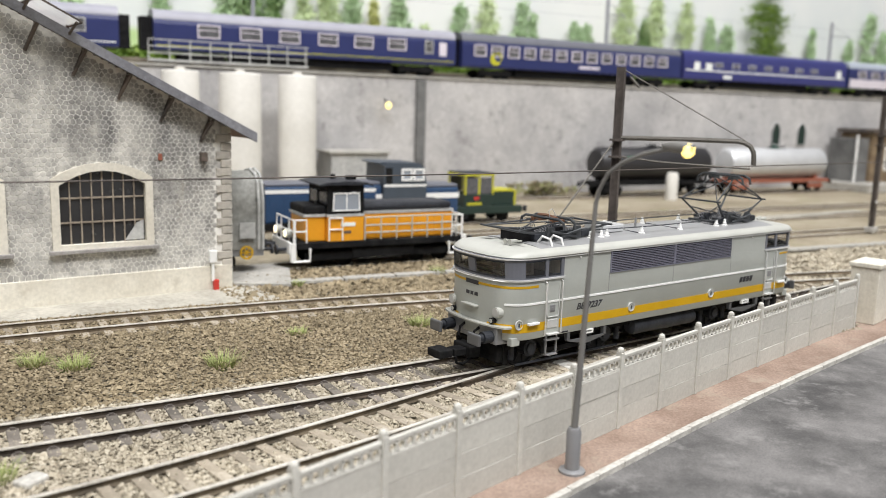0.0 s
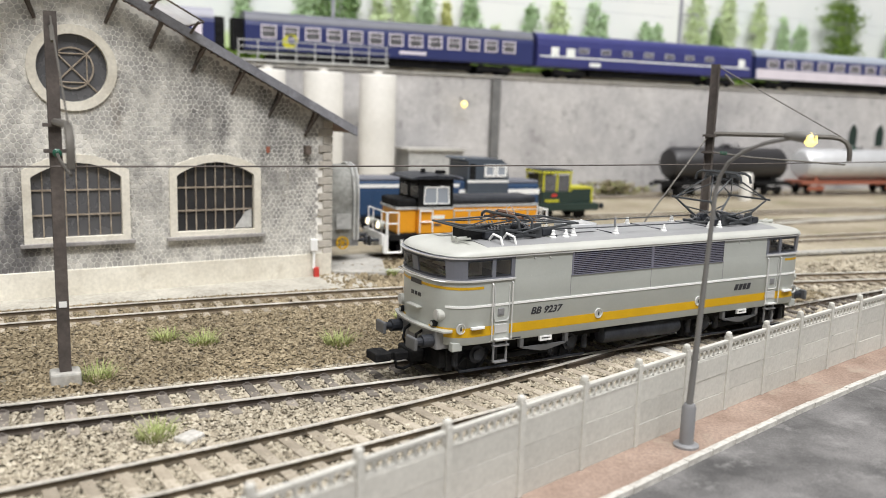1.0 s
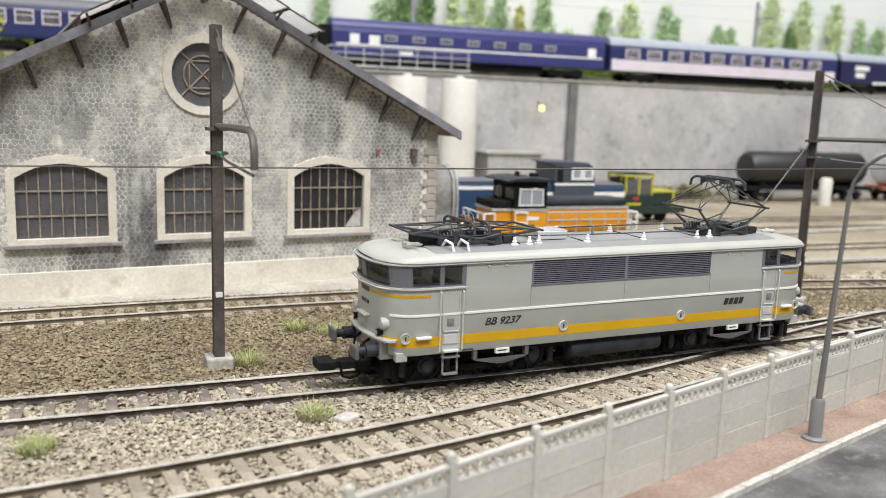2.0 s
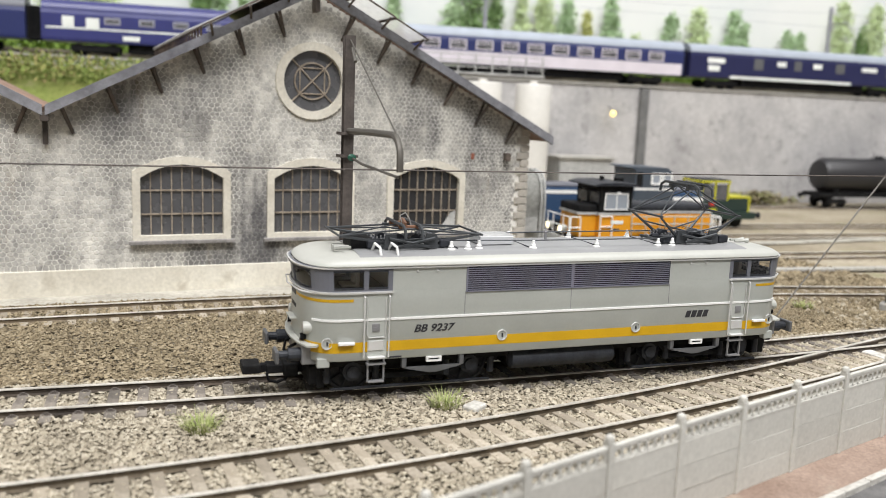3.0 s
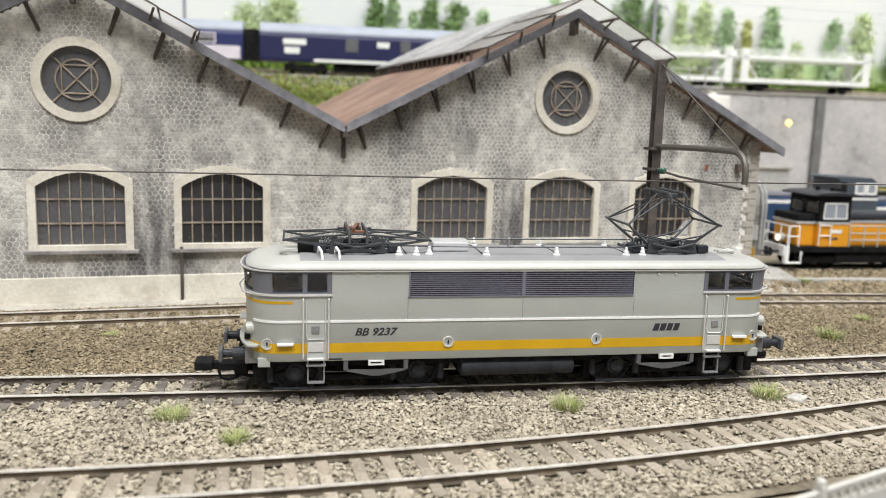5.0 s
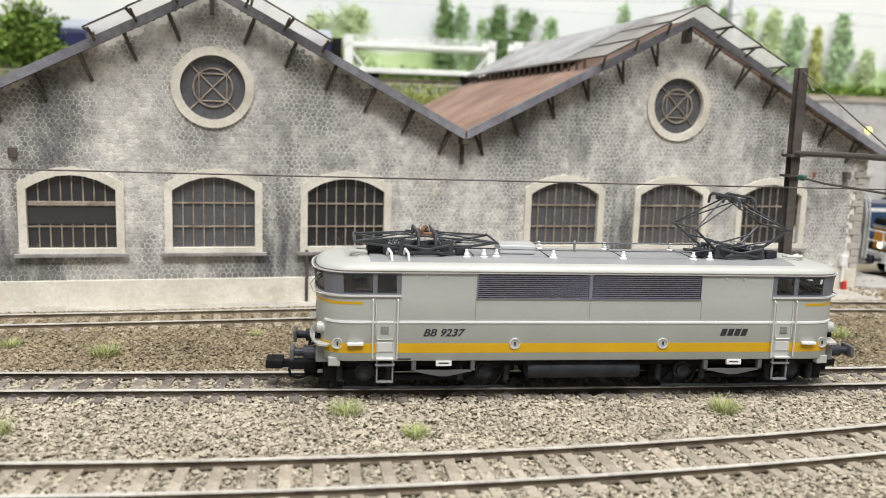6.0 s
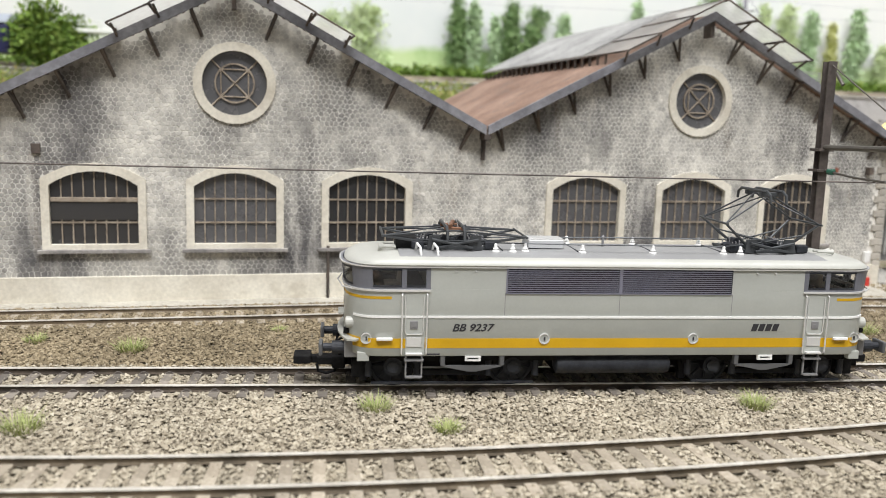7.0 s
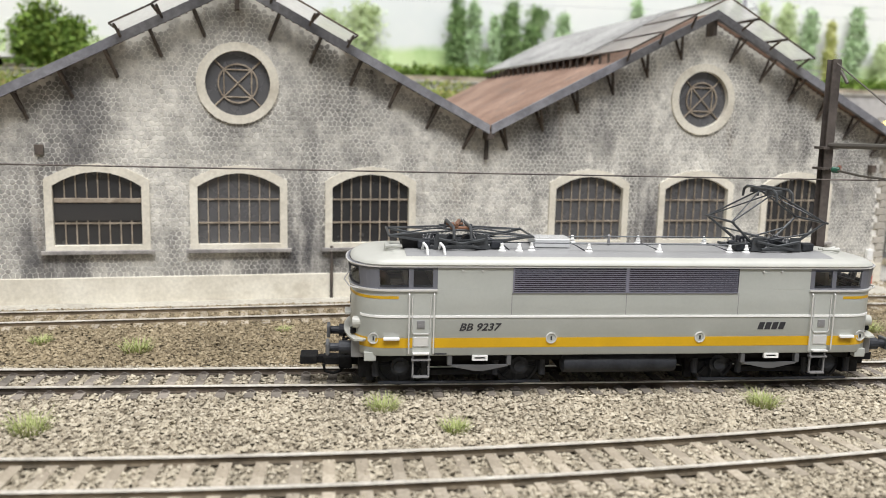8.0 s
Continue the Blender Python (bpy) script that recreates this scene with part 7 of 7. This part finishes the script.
def coach_shell(name, label, length, body, roof, start_s):
    t = thing(name, label, "railway coach", at(0, 0, UP), "upper train")
    h = length / 2 - 0.2
    prof = [(-1.38, 1.0), (-1.42, 1.2), (-1.42, 2.9), (-1.32, 3.3), (1.32, 3.3), (1.42, 2.9), (1.42, 1.2), (1.38, 1.0)]
    bm = B()
    a, b = [bm.verts.new((-h, y, z)) for y, z in prof], [bm.verts.new((h, y, z)) for y, z in prof]
    bm.faces.new(a)
    bm.faces.new(b[::-1])
    for k in range(len(prof)):
        j = (k + 1) % len(prof)
        bm.faces.new((a[k], b[k], b[j], a[j]))
    bmesh.ops.recalc_face_normals(bm, faces=bm.faces)
    part("body", bm, M[body], t)
    bm = B()
    prof = [(-1.36, 3.2)] + [(-1.36 * math.cos(math.pi * k / 8), 3.25 + 0.78 * math.sin(math.pi * k / 8) ** 0.8) for k in range(9)] + [(1.36, 3.2)]
    a, b = [bm.verts.new((-h, y, z)) for y, z in prof], [bm.verts.new((h, y, z)) for y, z in prof]
    bm.faces.new(a)
    bm.faces.new(b[::-1])
    for k in range(len(prof)):
        j = (k + 1) % len(prof)
        bm.faces.new((a[k], b[k], b[j], a[j]))
    bmesh.ops.recalc_face_normals(bm, faces=bm.faces)
    part("roof", bm, M[roof], t, smooth=True)
    for c in (-h + 3.6, h - 3.6):
        part("bogie", box(box(B(), c - 1.7, c + 1.7, -1.15, -0.95, 0.3, 0.8, 0.05), c - 1.7, c + 1.7, 0.95, 1.15, 0.3, 0.8, 0.05), M["black"], t)
        plain_wheels(t, (c - 1.2, c + 1.2), 0.46)
    part("under_gear", box(B(), -h + 5.8, h - 5.8, -1.0, 1.0, 0.35, 1.0, 0.05), M["black"], t)
    for e in (-1, 1):
        part("gangway", box(B(), e * h, e * (h + 0.85), -0.7, 0.7, 1.0, 3.4), M["black"], t)
    COACHES.append((t, start_s))
    return t


def coach_windows(t, xs, w, z0, z1, rim="shed_grey", sides=(-1, 1)):
    for x in xs:
        for s in sides:
            f = part("window", frame_loop(B(), ((x - w, z0), (x + w, z0), (x + w, z1), (x - w, z1)), ((x - w + 0.09, z0 + 0.09), (x + w - 0.09, z0 + 0.09), (x + w - 0.09, z1 - 0.09), (x - w + 0.09, z1 - 0.09)), s * 1.4, s * 1.46), M[rim], t)
            part("pane", box(B(), x - w + 0.05, x + w - 0.05, s * 1.425, s * 1.435, z0 + 0.05, z1 - 0.05), M["pane_mid"], f)
            part("transom", box(B(), x - w + 0.05, x + w - 0.05, s * 1.43, s * 1.45, (z0 + z1) / 2 + 0.06, (z0 + z1) / 2 + 0.12), M[rim], f)


def band(t, z0, z1, x0, x1, material, label=""):
    for s in (-1, 1):
        part("band", box(B(), x0, x1, s * 1.42, s * 1.432, z0, z1), M[material], t, label)


lead = coach_shell("leading_coach", "blue sleeping coach at the head of the train", 25.6, "navy", "roof_grey", 4.4 - 38.8)
coach_windows(lead, [-10 + 2.2 * k for k in range(10)], 0.6, 1.95, 2.95)
band(lead, 1.3, 1.38, -12.4, 12.4, "wagon_white")
a = coach_shell("sleeping_coach", "royal blue sleeping coach with wide windows", 25.6, "navy", "roof_grey", 4.4 - 12.9)
coach_windows(a, [-8.6, -5.4, -2.3, 0.9, 4.0, 7.0], 0.85, 2.0, 3.0, "pink")
coach_windows(a, [10.0], 0.4, 1.9, 3.0)
band(a, 1.28, 1.34, -12.4, 12.4, "lime")
band(a, 1.75, 2.9, 11.0, 11.7, "pink")
b = coach_shell("couchette_coach", "dark blue couchette coach with many windows and yellow crescent", 25.6, "navy", "dark_roof", 30.0 - 12.7)
coach_windows(b, [-10.8 + 1.75 * k for k in range(13)], 0.62, 1.95, 2.95, "pink")
for s in (-1, 1):
    part("crescent", frame_loop(B(), disc(-9.2, 1.75, 0.55, 20), disc(-8.95, 1.95, 0.4, 20), s * 1.43, s * 1.47), M["lime"], b, "yellow crescent emblem")
    part("lettering_bar", box(B(), 0, 2.4, s * 1.42, s * 1.435, 1.35, 1.6), M["pink"], b)
c = coach_shell("violet_coach", "violet-blue coach with double white lining", 25.0, "violet", "violet", 55.0 - 12.4)
coach_windows(c, [-7.5 + 2.4 * k for k in range(7)], 0.55, 2.3, 2.8, "roof_grey")
band(c, 1.85, 1.98, -12, 12, "wagon_white", "thin white lining")
band(c, 2.0, 2.75, -10.9, -10.1, "wagon_white")
band(c, 1.9, 2.7, -9.3, -8.4, "wagon_white")
band(c, 2.0, 2.75, 10.6, 11.4, "wagon_white")
band(c, 1.2, 1.55, -6.8, -5.6, "wagon_white")
d = coach_shell("corail_coach", "blue coach with pale lilac lower side", 26.2, "navy", "pale_roof", 81.4 - 13.1)
band(d, 1.02, 2.0, -12.7, 12.7, "pink", "pale lilac lower side")
coach_windows(d, [-10.6 + 2.3 * k for k in range(10)], 0.75, 2.15, 2.95, "pink")
e_ = coach_shell("service_coach", "midnight blue service coach with white markings", 25.8, "dark_navy", "pale_roof", 107.4 - 12.9)
for x, w, z0, z1 in ((-10, 0.9, 2.3, 2.75), (-10.2, 0.6, 1.6, 2.1), (-5.5, 0.5, 1.9, 2.9), (-3, 0.5, 2.3, 2.75), (-1.2, 0.4, 2.0, 2.9), (1.0, 0.5, 2.3, 2.75), (3.6, 0.5, 2.0, 2.9), (7.0, 0.9, 2.3, 2.7), (9.5, 0.5, 1.9, 2.9)):
    band(e_, z0, z1, x - w, x + w, "wagon_white" if z1 < 2.85 else "rigging")
band(e_, 1.0, 1.25, -8.5, 5.0, "wagon_white", "white sole-bar band")


def car_carrier(s):
    t = thing("car_carrier", "white open double-deck car carrier wagon, empty", "wagon", at(0, 0, UP), "upper train")
    h = 6.2
    part("lower_deck", box(B(), -h, h, -1.35, 1.35, 0.75, 1.15, 0.03), M["wagon_white"], t)
    part("upper_deck", box(B(), -h, h, -1.35, 1.35, 2.75, 3.05, 0.03), M["wagon_white"], t)
    for x in (-h + 0.4, h - 0.4):
        for y in (-1.25, 1.25):
            part("pillar", box(B(), x - 0.35, x + 0.35, y - 0.1, y + 0.1, 1.15, 3.6, 0.03), M["wagon_white"], t)
            part("brace", rod(B(), (x, y, 2.7), (x - math.copysign(1.2, x), y, 1.2), 0.09, seg=6), M["wagon_white"], t)
    for y in (-1.3, 1.3):
        for z in (3.33, 3.6):
            part("upper_rail", rod(B(), (-h, y, z), (h, y, z), 0.05, seg=5), M["wagon_white"], t)
        for k in range(7):
            part("rail_post", rod(B(), (-h + 2 * k, y, 3.03), (-h + 2 * k, y, 3.6), 0.05, seg=5), M["wagon_white"], t)
    plain_wheels(t, (-4.0, 4.0), 0.42)
    for x in (-4.0, 4.0):
        part("axle_guard", box(B(), x - 0.7, x + 0.7, -1.1, -0.95, 0.3, 0.75), M["black"], t)
    COACHES.append((t, s))
    return t


car_carrier(107.7 + 6.4)
car_carrier(107.7 + 19.3)


# ---- small stones of the shed's front, laid last ----
def clip_cell(poly, nx, nz, limit):
    """The part of a convex outline where nx * x + nz * z stays below limit."""
    got = []
    for (ax, az), (bx, bz) in zip(poly, poly[1:] + poly[:1]):
        da, db = nx * ax + nz * az - limit, nx * bx + nz * bz - limit
        if da <= 0:
            got.append((ax, az))
        if (da < 0) != (db < 0):
            k = da / (da - db)
            got.append((ax + (bx - ax) * k, az + (bz - az) * k))
    return got


def stone_faces(pts, cx, cz, proud):
    n = len(pts)
    v = [(cx + x, -0.002, cz + z) for x, z in pts] + [(cx + x * 0.86, -proud, cz + z * 0.86) for x, z in pts]
    return v, [[n + k for k in range(n)][::-1]] + [[k, (k + 1) % n, n + (k + 1) % n, n + k][::-1] for k in range(n)]


def shed_stones():
    """Irregular rounded stones: cells of a shaken honeycomb, set apart by their joints."""
    rng = random.Random(11)
    px, pz, shake, joint = 0.204, 0.168, 0.045, 0.0118
    rows = []
    for r in range(64):
        rows.append([(-22.2 + px * (c + 0.5 * (r % 2)) + rng.uniform(-shake, shake), 1.22 + pz * r + rng.uniform(-shake, shake)) for c in range(189)])
    allv, allf, single = [], [], 0
    for r, row in enumerate(rows):
        for c, (cx, cz) in enumerate(row):
            if cx > 16.12 or cz > roof_z(cx) - 0.18 or inside_opening(cx, cz, -0.06):
                continue
            cell = [(-0.3, -0.3), (0.3, -0.3), (0.3, 0.3), (-0.3, 0.3)]
            for q in range(max(0, r - 2), min(len(rows), r + 3)):
                for d in range(max(0, c - 2), min(189, c + 3)):
                    dx, dz = rows[q][d][0] - cx, rows[q][d][1] - cz
                    h = math.hypot(dx, dz)
                    if 0 < h < 0.6 and cell:
                        cell = clip_cell(cell, dx / h, dz / h, h / 2 - joint)
            if len(cell) < 3:
                continue
            v, f = stone_faces(cell, 0, 0, rng.uniform(0.008, 0.02))
            if 8.8 < cx < 9.85 and single < 300:
                me = bpy.data.meshes.new("stone")
                me.from_pydata((np.array(v) * SCALE).tolist(), [], f)
                me.materials.append(M["stone"])
                piece("stone", me, front, at(cx, 0, cz))
                single += 1
            else:
                n = len(allv)
                allv += [(x + cx, y, z + cz) for x, y, z in v]
                allf += [[n + k for k in g] for g in f]
    me = bpy.data.meshes.new("stonework")
    me.from_pydata((np.array(allv) * SCALE).tolist(), [], allf)
    me.materials.append(M["stone"])
    ob = tagged(new("stonework", me), "small irregular stones of the gable wall", "", "", "stuff")
    ob.parent = front


shed_stones()


# ---- what moves ----
LOCO_X = ((0.0, 25.51), (0.5, 22.83), (1.0, 20.23), (1.5, 17.65), (2.0, 15.06), (2.5, 12.47), (3.0, 9.89), (3.5, 7.29), (4.0, 4.74), (4.5, 2.14), (5.0, -0.43), (5.2, -1.43), (5.5, -2.42), (5.75, -2.74), (6.0, -2.83), (8.0, -2.83))


def loco_x(t):
    ts, xs = zip(*LOCO_X)
    return float(np.interp(t, ts, xs))


def motions():
    walk(LOCO, [(t, at(x, main_y(x), RAIL, 0, 0, heading(main_y, x))) for t, x in LOCO_X])
    for w, u, r in WHEELS:
        rows = []
        for k in range(61):
            t = round(k * 0.1, 1)
            rows.append((t, at(u, 0, r, 0, math.degrees((loco_x(t) - loco_x(0)) / r), 0)))
        walk(w, rows + [(8.0, rows[-1][1])])
    turn = heading(TRAIN_LINE, 45)
    ca, sa = math.cos(radians(turn)), math.sin(radians(turn))
    for ob, s0 in COACHES:
        ends = []
        for k in range(33):
            run = s0 - 0.65 - TRAIN_SPEED * 0.25 * k
            u = min(max((-5.0 - run) / 45, 0.0), 1.0)
            ends.append((0.25 * k, run - 2.4 * u * u * (3 - 2 * u)))
        walk(ob, [(t, at(45 + s * ca, 78.0 + s * sa, UP, 0, 0, turn)) for t, s in ends])


motions()
